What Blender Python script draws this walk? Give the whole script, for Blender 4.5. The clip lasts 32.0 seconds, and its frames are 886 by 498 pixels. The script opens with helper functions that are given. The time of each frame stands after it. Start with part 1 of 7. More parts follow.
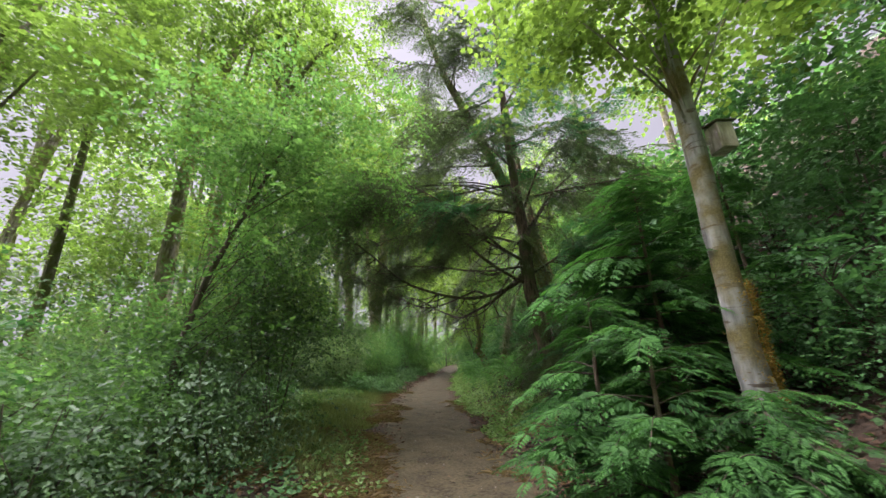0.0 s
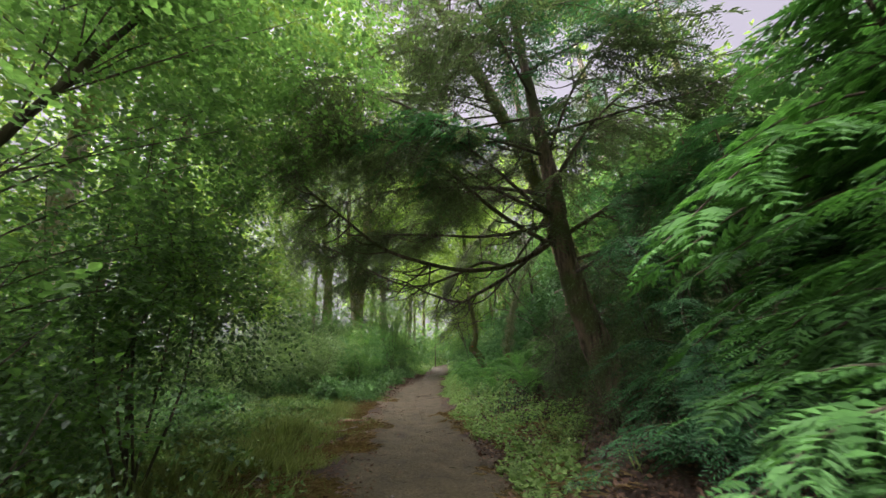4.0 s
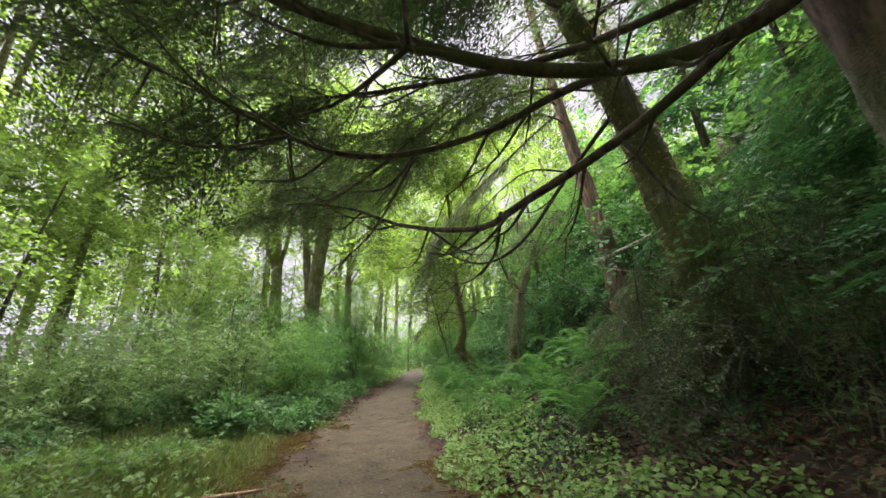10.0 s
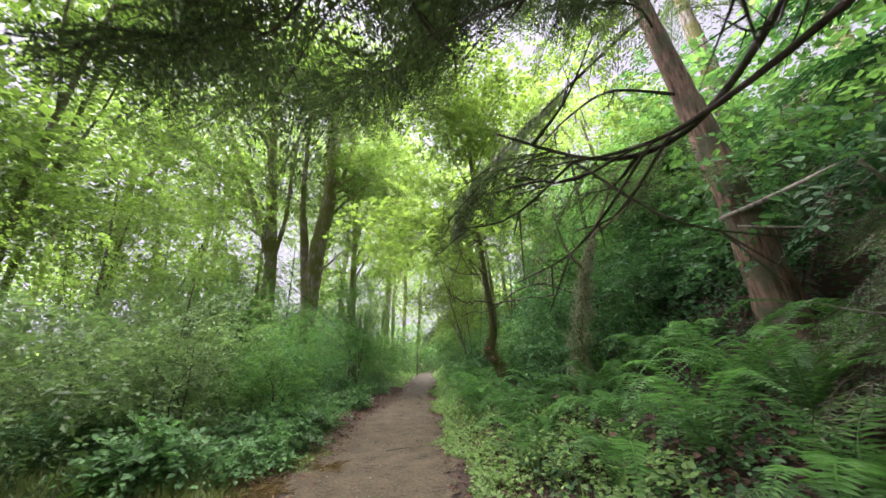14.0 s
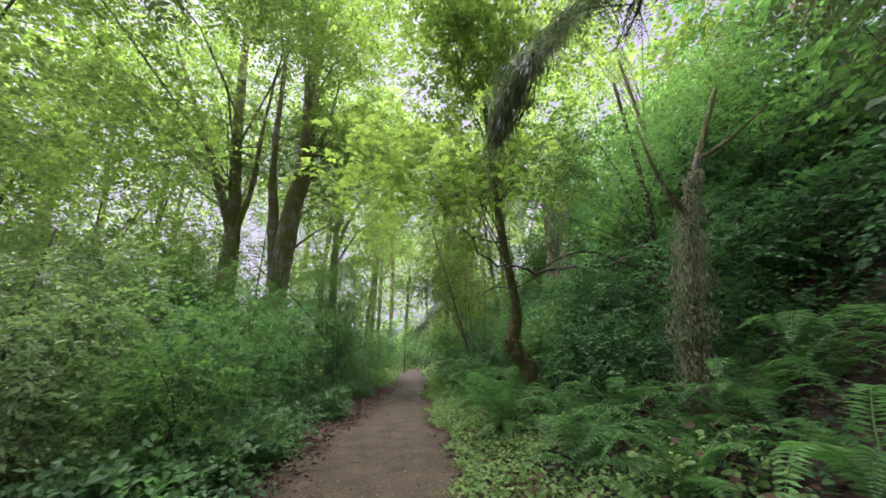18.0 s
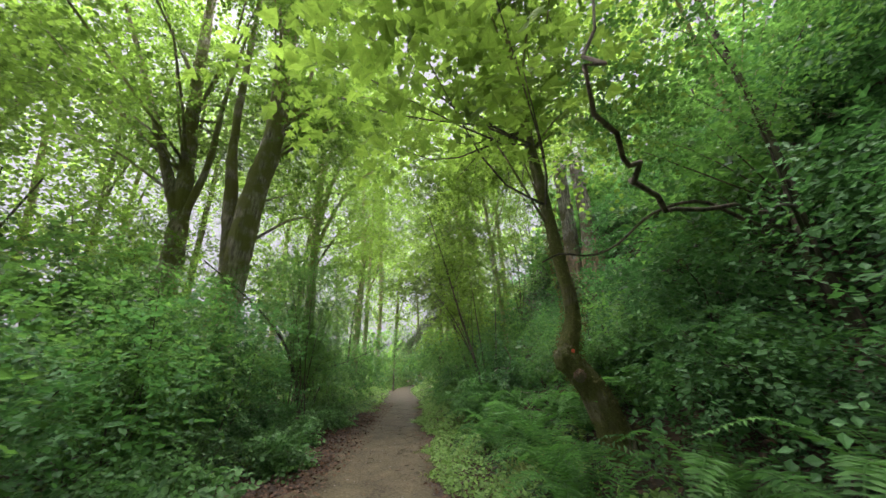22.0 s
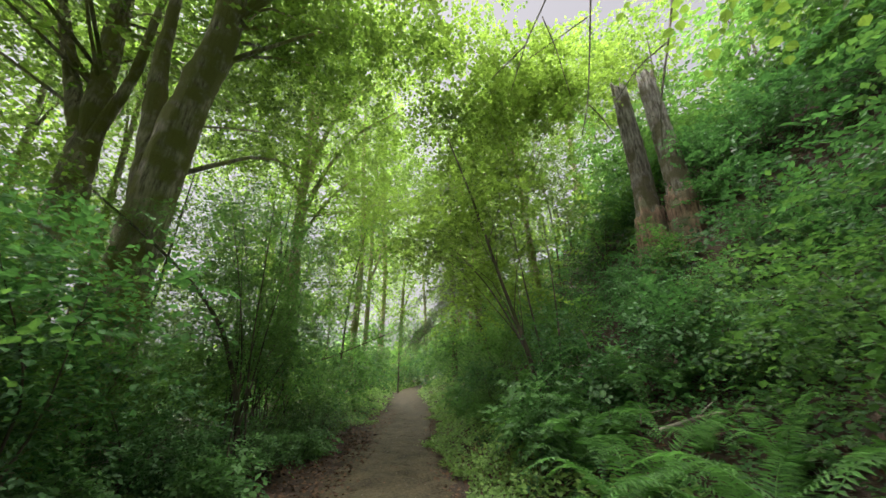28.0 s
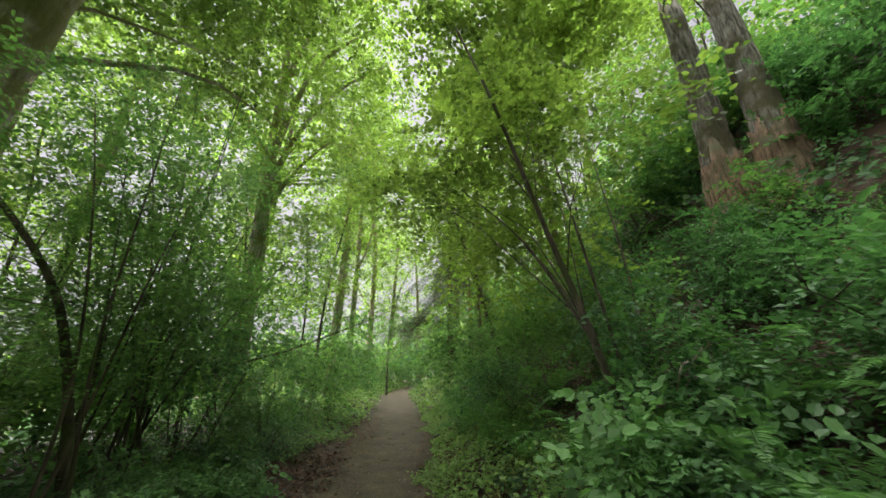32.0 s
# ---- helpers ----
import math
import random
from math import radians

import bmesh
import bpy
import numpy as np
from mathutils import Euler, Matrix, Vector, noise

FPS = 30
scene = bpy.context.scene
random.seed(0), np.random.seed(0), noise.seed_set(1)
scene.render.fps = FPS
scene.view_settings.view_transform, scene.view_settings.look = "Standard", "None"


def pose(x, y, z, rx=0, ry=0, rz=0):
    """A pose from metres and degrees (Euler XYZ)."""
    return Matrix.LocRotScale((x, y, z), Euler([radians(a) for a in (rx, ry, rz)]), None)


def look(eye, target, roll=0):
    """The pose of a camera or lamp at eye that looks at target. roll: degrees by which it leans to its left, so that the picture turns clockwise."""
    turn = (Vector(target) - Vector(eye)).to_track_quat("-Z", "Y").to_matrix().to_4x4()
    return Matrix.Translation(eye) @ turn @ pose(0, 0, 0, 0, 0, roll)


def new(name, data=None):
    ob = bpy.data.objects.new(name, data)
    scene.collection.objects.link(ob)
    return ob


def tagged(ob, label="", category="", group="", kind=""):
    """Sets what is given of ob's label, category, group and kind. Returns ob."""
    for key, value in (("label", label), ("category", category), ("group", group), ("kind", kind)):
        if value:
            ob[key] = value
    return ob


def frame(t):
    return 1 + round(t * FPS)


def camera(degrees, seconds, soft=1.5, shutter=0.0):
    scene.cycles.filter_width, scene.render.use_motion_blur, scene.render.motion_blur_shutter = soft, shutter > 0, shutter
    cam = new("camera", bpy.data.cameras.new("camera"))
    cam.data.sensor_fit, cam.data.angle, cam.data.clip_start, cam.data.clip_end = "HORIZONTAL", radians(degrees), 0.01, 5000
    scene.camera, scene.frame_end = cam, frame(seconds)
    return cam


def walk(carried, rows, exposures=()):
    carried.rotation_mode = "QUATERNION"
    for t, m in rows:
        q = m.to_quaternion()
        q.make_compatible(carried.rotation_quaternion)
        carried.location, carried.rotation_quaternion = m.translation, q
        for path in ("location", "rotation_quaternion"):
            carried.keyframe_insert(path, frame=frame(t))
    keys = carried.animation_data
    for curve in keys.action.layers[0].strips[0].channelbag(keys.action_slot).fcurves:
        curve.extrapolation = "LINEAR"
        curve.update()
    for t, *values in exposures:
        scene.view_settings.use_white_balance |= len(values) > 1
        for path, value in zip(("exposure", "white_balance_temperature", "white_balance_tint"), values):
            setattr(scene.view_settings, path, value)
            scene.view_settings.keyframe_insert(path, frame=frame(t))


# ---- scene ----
# the walk: seconds, eye, target, lean
cam = camera(106.0, 32.0, soft=1.5, shutter=0.4)
PATH = [
    (0, (0.062, 2.084, 1.407), (0.054, 3.991, 2.01), -1.2),
    (0.5, (0.036, 2.369, 1.408), (0.051, 4.282, 1.992), -1.3),
    (1, (0.035, 2.669, 1.398), (0.109, 4.594, 1.936), -1.7),
    (1.5, (0.053, 2.981, 1.374), (0.146, 4.914, 1.878), -2),
    (2, (0.05, 3.249, 1.368), (0.148, 5.182, 1.873), -2),
    (2.5, (0.034, 3.507, 1.368), (0.132, 5.439, 1.877), -1.9),
    (4.5, (-0.065, 4.835, 1.384), (-0.029, 6.734, 2.009), -1.4),
    (5, (-0.082, 5.145, 1.381), (-0.074, 7.042, 2.014), -1.2),
    (5.5, (-0.101, 5.444, 1.39), (-0.118, 7.338, 2.031), -1.3),
    (6, (-0.1, 5.741, 1.396), (-0.116, 7.633, 2.045), -1.6),
    (6.5, (-0.086, 6.033, 1.384), (-0.09, 7.925, 2.031), -1.5),
    (7, (-0.08, 6.346, 1.389), (-0.059, 8.239, 2.034), -1.4),
    (7.5, (-0.085, 6.665, 1.384), (-0.035, 8.562, 2.015), -1.3),
    (8, (-0.083, 6.973, 1.365), (0.001, 8.877, 1.972), -1.3),
    (8.5, (-0.1, 7.272, 1.364), (0.042, 9.181, 1.944), -1.3),
    (9, (-0.109, 7.586, 1.352), (0.071, 9.495, 1.92), -1.4),
    (9.5, (-0.11, 7.909, 1.354), (0.1, 9.805, 1.954), -1.8),
    (10, (-0.107, 8.228, 1.363), (0.104, 10.12, 1.976), -1.7),
    (10.5, (-0.132, 8.548, 1.364), (0.086, 10.437, 1.985), -1.7),
    (11, (-0.18, 8.88, 1.38), (0.039, 10.766, 2.007), -1.9),
    (11.5, (-0.192, 9.184, 1.386), (0.021, 11.072, 2.011), -1.7),
    (12, (-0.186, 9.491, 1.41), (0.0, 11.381, 2.036), -1.6),
    (12.5, (-0.214, 9.77, 1.421), (-0.048, 11.663, 2.046), -1.4),
    (13, (-0.262, 10.068, 1.413), (-0.1, 11.961, 2.037), -1.2),
    (13.5, (-0.297, 10.379, 1.413), (-0.134, 12.272, 2.038), -1.1),
    (15.5, (-0.351, 11.652, 1.388), (-0.151, 13.537, 2.027), -0.7),
    (16, (-0.382, 11.941, 1.395), (-0.165, 13.827, 2.024), -0.6),
    (16.5, (-0.4, 12.284, 1.376), (-0.172, 14.174, 1.989), -0.7),
    (17, (-0.433, 12.599, 1.384), (-0.197, 14.489, 1.993), -0.8),
    (17.5, (-0.458, 12.9, 1.398), (-0.228, 14.791, 2.008), -0.8),
    (18, (-0.491, 13.176, 1.408), (-0.247, 15.066, 2.015), -0.7),
    (18.5, (-0.498, 13.459, 1.434), (-0.238, 15.346, 2.043), -1),
    (19, (-0.486, 13.758, 1.443), (-0.211, 15.641, 2.06), -1.2),
    (19.5, (-0.473, 14.081, 1.459), (-0.202, 15.949, 2.118), -1.2),
    (20, (-0.483, 14.404, 1.477), (-0.218, 16.267, 2.155), -1.2),
    (20.5, (-0.489, 14.708, 1.47), (-0.222, 16.57, 2.148), -1.1),
    (21, (-0.483, 15.017, 1.471), (-0.211, 16.88, 2.148), -1.1),
    (21.5, (-0.486, 15.323, 1.467), (-0.201, 17.184, 2.142), -1),
    (22, (-0.472, 15.651, 1.482), (-0.171, 17.506, 2.166), -1.2),
    (22.5, (-0.48, 15.977, 1.495), (-0.166, 17.826, 2.188), -1),
    (23, (-0.479, 16.301, 1.502), (-0.145, 18.148, 2.195), -1.1),
    (23.5, (-0.449, 16.611, 1.509), (-0.122, 18.459, 2.198), -1.3),
    (24, (-0.427, 16.895, 1.501), (-0.115, 18.752, 2.175), -1.3),
    (24.5, (-0.424, 17.161, 1.495), (-0.137, 19.023, 2.164), -1.4),
    (25, (-0.434, 17.413, 1.505), (-0.169, 19.279, 2.176), -1.5),
    (25.5, (-0.437, 17.675, 1.5), (-0.178, 19.541, 2.17), -1.3),
    (27.5, (-0.386, 18.93, 1.477), (-0.112, 20.789, 2.163), -1),
    (28, (-0.367, 19.237, 1.469), (-0.096, 21.098, 2.152), -0.9),
    (28.5, (-0.347, 19.563, 1.475), (-0.077, 21.424, 2.156), -0.9),
    (29, (-0.31, 19.845, 1.478), (-0.037, 21.713, 2.141), -0.8),
    (29.5, (-0.265, 20.14, 1.476), (0.015, 22.01, 2.129), -0.8),
    (30, (-0.239, 20.423, 1.496), (0.05, 22.29, 2.153), -0.8),
    (30.5, (-0.203, 20.703, 1.499), (0.086, 22.571, 2.152), -0.7),
    (31, (-0.172, 20.997, 1.507), (0.122, 22.862, 2.165), -0.8),
    (31.5, (-0.166, 21.293, 1.507), (0.132, 23.155, 2.176), -0.7),
    (32, (-0.16, 21.614, 1.469), (0.15, 23.469, 2.15), -0.5),
]
walk(cam, [(t, look(eye, target, roll)) for t, eye, target, roll in PATH], [(0.0, 3.02, 6000, 28), (4.0, 3.08, 6100, 30), (6.5, 3.3, 6100, 30), (8.5, 3.57, 6150, 30), (13.0, 3.58, 6000, 32), (17.0, 3.2, 5700, 38), (22.0, 3.17, 6050, 24), (27.0, 3.04, 6300, 18), (32.0, 3.07, 6300, 17)])

# ---- light ----
world = bpy.data.worlds.new("sky")
scene.world = world
world.use_nodes = True
wn, wl = world.node_tree.nodes, world.node_tree.links
sky = wn.new("ShaderNodeTexSky")
sky.sky_type = "NISHITA"
sky.sun_disc = False
sky.sun_elevation, sky.sun_rotation = radians(52), radians(-32)
sky.air_density, sky.dust_density, sky.ozone_density = 0.9, 8.0, 0.7
wn["Background"].inputs["Strength"].default_value = 0.064
haze = wn.new("ShaderNodeHueSaturation")
haze.inputs["Saturation"].default_value = 0.3
wl.new(sky.outputs["Color"], haze.inputs["Color"])
veil = wn.new("ShaderNodeGamma")  # thin high cloud evens out the sky
veil.inputs["Gamma"].default_value = 0.15
wl.new(haze.outputs["Color"], veil.inputs["Color"])
wl.new(veil.outputs["Color"], wn["Background"].inputs["Color"])

sun_data = bpy.data.lights.new("sun", "SUN")
sun_data.energy, sun_data.angle, sun_data.color = 5.0, radians(120), (1.0, 0.97, 0.91)
sun = new("sun", sun_data)
sun.matrix_world = look((0, 0, 0), (-math.sin(radians(-32)) * math.cos(radians(52)), -math.cos(radians(-32)) * math.cos(radians(52)), -math.sin(radians(52))))

# ---- materials ----


def nodes_of(name):
    m = bpy.data.materials.new(name)
    m.use_nodes = True
    return m, m.node_tree.nodes, m.node_tree.links


def ramp(nodes, stops):
    r = nodes.new("ShaderNodeValToRGB")
    while len(r.color_ramp.elements) < len(stops):
        r.color_ramp.elements.new(0.5)
    for e, (p, c) in zip(r.color_ramp.elements, stops):
        e.position, e.color = p, (*c, 1)
    return r


def leaf_material(name, dark, light, glow, rough=0.42, through_share=0.45, odd=None):
    """Leaves: gloss on top of a diffuse blade that lets part of the light through."""
    m, n, l = nodes_of(name)
    geo, info = n.new("ShaderNodeNewGeometry"), n.new("ShaderNodeObjectInfo")
    mix = n.new("ShaderNodeMath")
    mix.operation = "MULTIPLY_ADD"
    mix.inputs[1].default_value = 0.52
    l.new(geo.outputs["Random Per Island"], mix.inputs[0])
    half = n.new("ShaderNodeMath")
    half.operation = "MULTIPLY"
    half.inputs[1].default_value = 0.48
    l.new(info.outputs["Random"], half.inputs[0])
    l.new(half.outputs[0], mix.inputs[2])
    dark, light = tuple(c * 0.62 for c in dark), tuple(c * 1.12 for c in light)
    mid = tuple((a + b) / 2 for a, b in zip(dark, light))
    stops = [(0.0, dark), (0.5, mid), (0.93, light)]
    if odd:
        stops.append((1.0, odd))
    col = ramp(n, stops)
    l.new(mix.outputs[0], col.inputs[0])
    tex, noi = n.new("ShaderNodeTexCoord"), n.new("ShaderNodeTexNoise")
    noi.inputs["Scale"].default_value = 60
    l.new(tex.outputs["Object"], noi.inputs["Vector"])
    hue = n.new("ShaderNodeHueSaturation")
    val = n.new("ShaderNodeMapRange")
    val.inputs["To Min"].default_value, val.inputs["To Max"].default_value = 0.72, 1.28
    l.new(noi.outputs["Fac"], val.inputs["Value"])
    l.new(val.outputs[0], hue.inputs["Value"])
    l.new(col.outputs[0], hue.inputs["Color"])
    bsdf = n["Principled BSDF"]
    bsdf.inputs["Roughness"].default_value = rough
    bsdf.inputs["Specular IOR Level"].default_value = 0.2
    l.new(hue.outputs[0], bsdf.inputs["Base Color"])
    tr, tint = n.new("ShaderNodeBsdfTranslucent"), n.new("ShaderNodeMix")
    tint.data_type, tint.blend_type = "RGBA", "MULTIPLY"
    tint.inputs["Factor"].default_value = 1.0
    l.new(hue.outputs[0], tint.inputs["A"])
    tint.inputs["B"].default_value = (*glow, 1)
    l.new(tint.outputs["Result"], tr.inputs["Color"])
    sh = n.new("ShaderNodeMixShader")
    sh.inputs[0].default_value = through_share
    l.new(bsdf.outputs[0], sh.inputs[1])
    l.new(tr.outputs[0], sh.inputs[2])
    l.new(sh.outputs[0], n["Material Output"].inputs["Surface"])
    return m


def bark_material(name, deep, face, moss, moss_share, stretch=6.0, fine=14.0, depth=0.6, spots=None):
    """Bark: long furrows, a second finer grain, patches of moss or lichen."""
    m, n, l = nodes_of(name)
    tex, mp = n.new("ShaderNodeTexCoord"), n.new("ShaderNodeMapping")
    mp.inputs["Scale"].default_value = (stretch, stretch, stretch * 0.16)
    l.new(tex.outputs["Object"], mp.inputs["Vector"])
    furrow, grain, patch = (n.new("ShaderNodeTexNoise") for _ in range(3))
    furrow.inputs["Scale"].default_value, furrow.inputs["Detail"].default_value = 3.0, 8
    furrow.inputs["Roughness"].default_value = 0.65
    l.new(mp.outputs[0], furrow.inputs["Vector"])
    grain.inputs["Scale"].default_value = fine * 6
    l.new(tex.outputs["Object"], grain.inputs["Vector"])
    patch.inputs["Scale"].default_value, patch.inputs["Detail"].default_value = 2.3, 7
    l.new(tex.outputs["Object"], patch.inputs["Vector"])
    col = ramp(n, [(0.36, tuple(c * 0.7 for c in deep)), (0.5, tuple((a + b) / 2 for a, b in zip(deep, face))), (0.62, face)])
    l.new(furrow.outputs["Fac"], col.inputs[0])
    last = col.outputs[0]
    if spots:
        band, bm_ = n.new("ShaderNodeTexNoise"), n.new("ShaderNodeMapping")
        bm_.inputs["Scale"].default_value = (3, 3, 16)
        l.new(tex.outputs["Object"], bm_.inputs["Vector"])
        l.new(bm_.outputs[0], band.inputs["Vector"])
        band.inputs["Scale"].default_value, band.inputs["Detail"].default_value = 1.6, 5
        lim = ramp(n, [(0.6, (0, 0, 0)), (0.66, (1, 1, 1))])
        l.new(band.outputs["Fac"], lim.inputs[0])
        mx = n.new("ShaderNodeMix")
        mx.data_type = "RGBA"
        l.new(lim.outputs[0], mx.inputs["Factor"])
        l.new(last, mx.inputs["A"])
        mx.inputs["B"].default_value = (*spots, 1)
        last = mx.outputs["Result"]
    lim = ramp(n, [(0.5 - moss_share * 0.3 + 0.06, (0, 0, 0)), (0.62 - moss_share * 0.25 + 0.06, (1, 1, 1))])
    l.new(patch.outputs["Fac"], lim.inputs[0])
    mx = n.new("ShaderNodeMix")
    mx.data_type = "RGBA"
    l.new(lim.outputs[0], mx.inputs["Factor"])
    l.new(last, mx.inputs["A"])
    mossy = ramp(n, [(0.35, tuple(c * 0.55 for c in moss)), (0.7, moss)])
    l.new(grain.outputs["Fac"], mossy.inputs[0])
    l.new(mossy.outputs[0], mx.inputs["B"])
    b = n["Principled BSDF"]
    b.inputs["Roughness"].default_value = 0.88
    b.inputs["Specular IOR Level"].default_value = 0.2
    l.new(mx.outputs["Result"], b.inputs["Base Color"])
    add = n.new("ShaderNodeMath")
    add.operation = "MULTIPLY_ADD"
    add.inputs[1].default_value = 0.35
    l.new(grain.outputs["Fac"], add.inputs[0])
    l.new(furrow.outputs["Fac"], add.inputs[2])
    bump = n.new("ShaderNodeBump")
    bump.inputs["Strength"].default_value, bump.inputs["Distance"].default_value = depth, 0.09
    l.new(add.outputs[0], bump.inputs["Height"])
    l.new(bump.outputs[0], b.inputs["Normal"])
    return m


def earth_material(name, stops, scale=1.2, fine=45.0, depth=0.5, rough=0.95):
    m, n, l = nodes_of(name)
    tex = n.new("ShaderNodeTexCoord")
    a, b2, c = (n.new("ShaderNodeTexNoise") for _ in range(3))
    for node, s, d in ((a, scale, 6), (b2, fine, 9), (c, fine * 5, 4)):
        node.inputs["Scale"].default_value, node.inputs["Detail"].default_value = s, d
        l.new(tex.outputs["Object"], node.inputs["Vector"])
    mx = n.new("ShaderNodeMath")
    mx.operation = "MULTIPLY_ADD"
    mx.inputs[1].default_value = 0.55
    l.new(b2.outputs["Fac"], mx.inputs[0])
    hf = n.new("ShaderNodeMath")
    hf.operation = "MULTIPLY"
    hf.inputs[1].default_value = 0.45
    l.new(a.outputs["Fac"], hf.inputs[0])
    l.new(hf.outputs[0], mx.inputs[2])
    col = ramp(n, stops)
    l.new(mx.outputs[0], col.inputs[0])
    b = n["Principled BSDF"]
    b.inputs["Roughness"].default_value = rough
    b.inputs["Specular IOR Level"].default_value = 0.25
    l.new(col.outputs[0], b.inputs["Base Color"])
    hh = n.new("ShaderNodeMath")
    hh.operation = "MULTIPLY_ADD"
    hh.inputs[1].default_value = 0.4
    l.new(c.outputs["Fac"], hh.inputs[0])
    l.new(b2.outputs["Fac"], hh.inputs[2])
    bump = n.new("ShaderNodeBump")
    bump.inputs["Strength"].default_value, bump.inputs["Distance"].default_value = depth, 0.03
    l.new(hh.outputs[0], bump.inputs["Height"])
    l.new(bump.outputs[0], b.inputs["Normal"])
    return m


MAPLE = leaf_material("maple leaf", (0.054, 0.1, 0.025), (0.131, 0.208, 0.048), (1.4, 1.5, 0.77), through_share=0.6)
MAPLE_LOW = leaf_material("low maple leaf", (0.06, 0.106, 0.026), (0.145, 0.218, 0.052), (1.45, 1.55, 0.8), through_share=0.66)
HAZEL = leaf_material("hazel leaf", (0.043, 0.1, 0.033), (0.106, 0.205, 0.061), (1.4, 1.55, 0.85), through_share=0.56)
BRIAR = leaf_material("bramble leaf", (0.033, 0.09, 0.036), (0.086, 0.19, 0.068), (1.2, 1.4, 0.8), rough=0.5, through_share=0.42)
BRAMBLE_LEAF = leaf_material("verge bramble leaf", (0.05, 0.125, 0.045), (0.135, 0.265, 0.09), (1.2, 1.4, 0.8), rough=0.45, through_share=0.42)
HOLLY = leaf_material("dark shrub leaf", (0.03, 0.068, 0.03), (0.09, 0.16, 0.065), (1.2, 1.4, 0.7), rough=0.4, through_share=0.35)
PALE = leaf_material("pale shrub leaf", (0.075, 0.135, 0.052), (0.175, 0.26, 0.1), (1.2, 1.35, 0.8), through_share=0.42)
CEDAR = leaf_material("cedar spray", (0.02, 0.07, 0.03), (0.053, 0.155, 0.055), (1.2, 1.4, 0.8), rough=0.55, through_share=0.3)
YOUNG = leaf_material("young cedar spray", (0.022, 0.07, 0.022), (0.085, 0.215, 0.055), (1.2, 1.4, 0.7), rough=0.6, through_share=0.38)
HEMLOCK = leaf_material("hemlock needles", (0.04, 0.064, 0.028), (0.093, 0.138, 0.056), (1.2, 1.3, 0.8), rough=0.55, through_share=0.32)
NEEDLE_PALE = leaf_material("grey-green hanging needles", (0.06, 0.085, 0.045), (0.15, 0.19, 0.1), (1.2, 1.3, 0.8), rough=0.6, through_share=0.4)
FERN = leaf_material("fern frond", (0.048, 0.12, 0.038), (0.125, 0.265, 0.075), (1.2, 1.45, 0.75), rough=0.5, through_share=0.42)
IVY = leaf_material("ivy leaf", (0.026, 0.065, 0.027), (0.09, 0.17, 0.056), (1.1, 1.35, 0.7), rough=0.5, through_share=0.32)
HERB = leaf_material("herb leaf", (0.08, 0.15, 0.048), (0.195, 0.3, 0.092), (1.2, 1.4, 0.75), rough=0.55, through_share=0.42, odd=(0.28, 0.26, 0.09))
GRASS = leaf_material("grass blade", (0.13, 0.18, 0.06), (0.3, 0.35, 0.14), (1.2, 1.3, 0.75), rough=0.6, through_share=0.4, odd=(0.4, 0.33, 0.16))
LITTER = leaf_material("dead leaf", (0.05, 0.03, 0.02), (0.17, 0.1, 0.06), (1.2, 0.9, 0.5), rough=0.75, through_share=0.1, odd=(0.34, 0.09, 0.035))
STRAW = leaf_material("dry grass", (0.16, 0.11, 0.05), (0.34, 0.255, 0.12), (1.1, 1.0, 0.6), rough=0.8, through_share=0.2, odd=(0.24, 0.26, 0.08))
MOSS_GREEN = leaf_material("trunk moss", (0.06, 0.066, 0.022), (0.2, 0.19, 0.07), (1.1, 1.1, 0.7), rough=0.9, through_share=0.2)
MOSSY = leaf_material("hanging moss", (0.085, 0.098, 0.048), (0.27, 0.3, 0.18), (1.1, 1.1, 0.7), rough=0.85, through_share=0.3)

MOSS_RUST = leaf_material("rusty moss", (0.11, 0.08, 0.016), (0.27, 0.19, 0.035), (1.1, 1.0, 0.6), rough=0.9, through_share=0.2)

BARK_BROWN = bark_material("brown bark", (0.036, 0.027, 0.019), (0.135, 0.098, 0.07), (0.07, 0.085, 0.03), 0.25)
BARK_RED = bark_material("red brown bark", (0.06, 0.038, 0.024), (0.22, 0.145, 0.098), (0.12, 0.12, 0.07), 0.3)
BARK_GREY = bark_material("grey maple bark", (0.105, 0.084, 0.064), (0.39, 0.35, 0.28), (0.19, 0.19, 0.06), 0.55, depth=0.9)
BARK_MOSS = bark_material("mossy bark", (0.052, 0.044, 0.029), (0.215, 0.19, 0.132), (0.115, 0.128, 0.034), 0.7, depth=1.0)
BARK_BIRCH = bark_material("pale alder bark", (0.115, 0.116, 0.106), (0.28, 0.28, 0.262), (0.14, 0.12, 0.045), 0.42, stretch=3.0, depth=0.25, spots=(0.07, 0.055, 0.04))
BARK_TWIG = bark_material("dark twig", (0.03, 0.024, 0.018), (0.1, 0.08, 0.06), (0.06, 0.07, 0.028), 0.25, depth=0.3)
BARK_SNAG = bark_material("dead trunk wood", (0.05, 0.042, 0.034), (0.25, 0.235, 0.205), (0.1, 0.09, 0.045), 0.35, depth=1.0)
WOOD_DEAD = bark_material("dead grey wood", (0.14, 0.115, 0.095), (0.4, 0.35, 0.3), (0.12, 0.12, 0.06), 0.1, depth=0.4)
WOOD_CUT = bark_material("split wood", (0.22, 0.12, 0.07), (0.5, 0.34, 0.23), (0.3, 0.12, 0.06), 0.1, depth=0.3)
BOARD = bark_material("weathered board", (0.34, 0.29, 0.25), (0.58, 0.52, 0.47), (0.3, 0.27, 0.2), 0.05, depth=0.15)
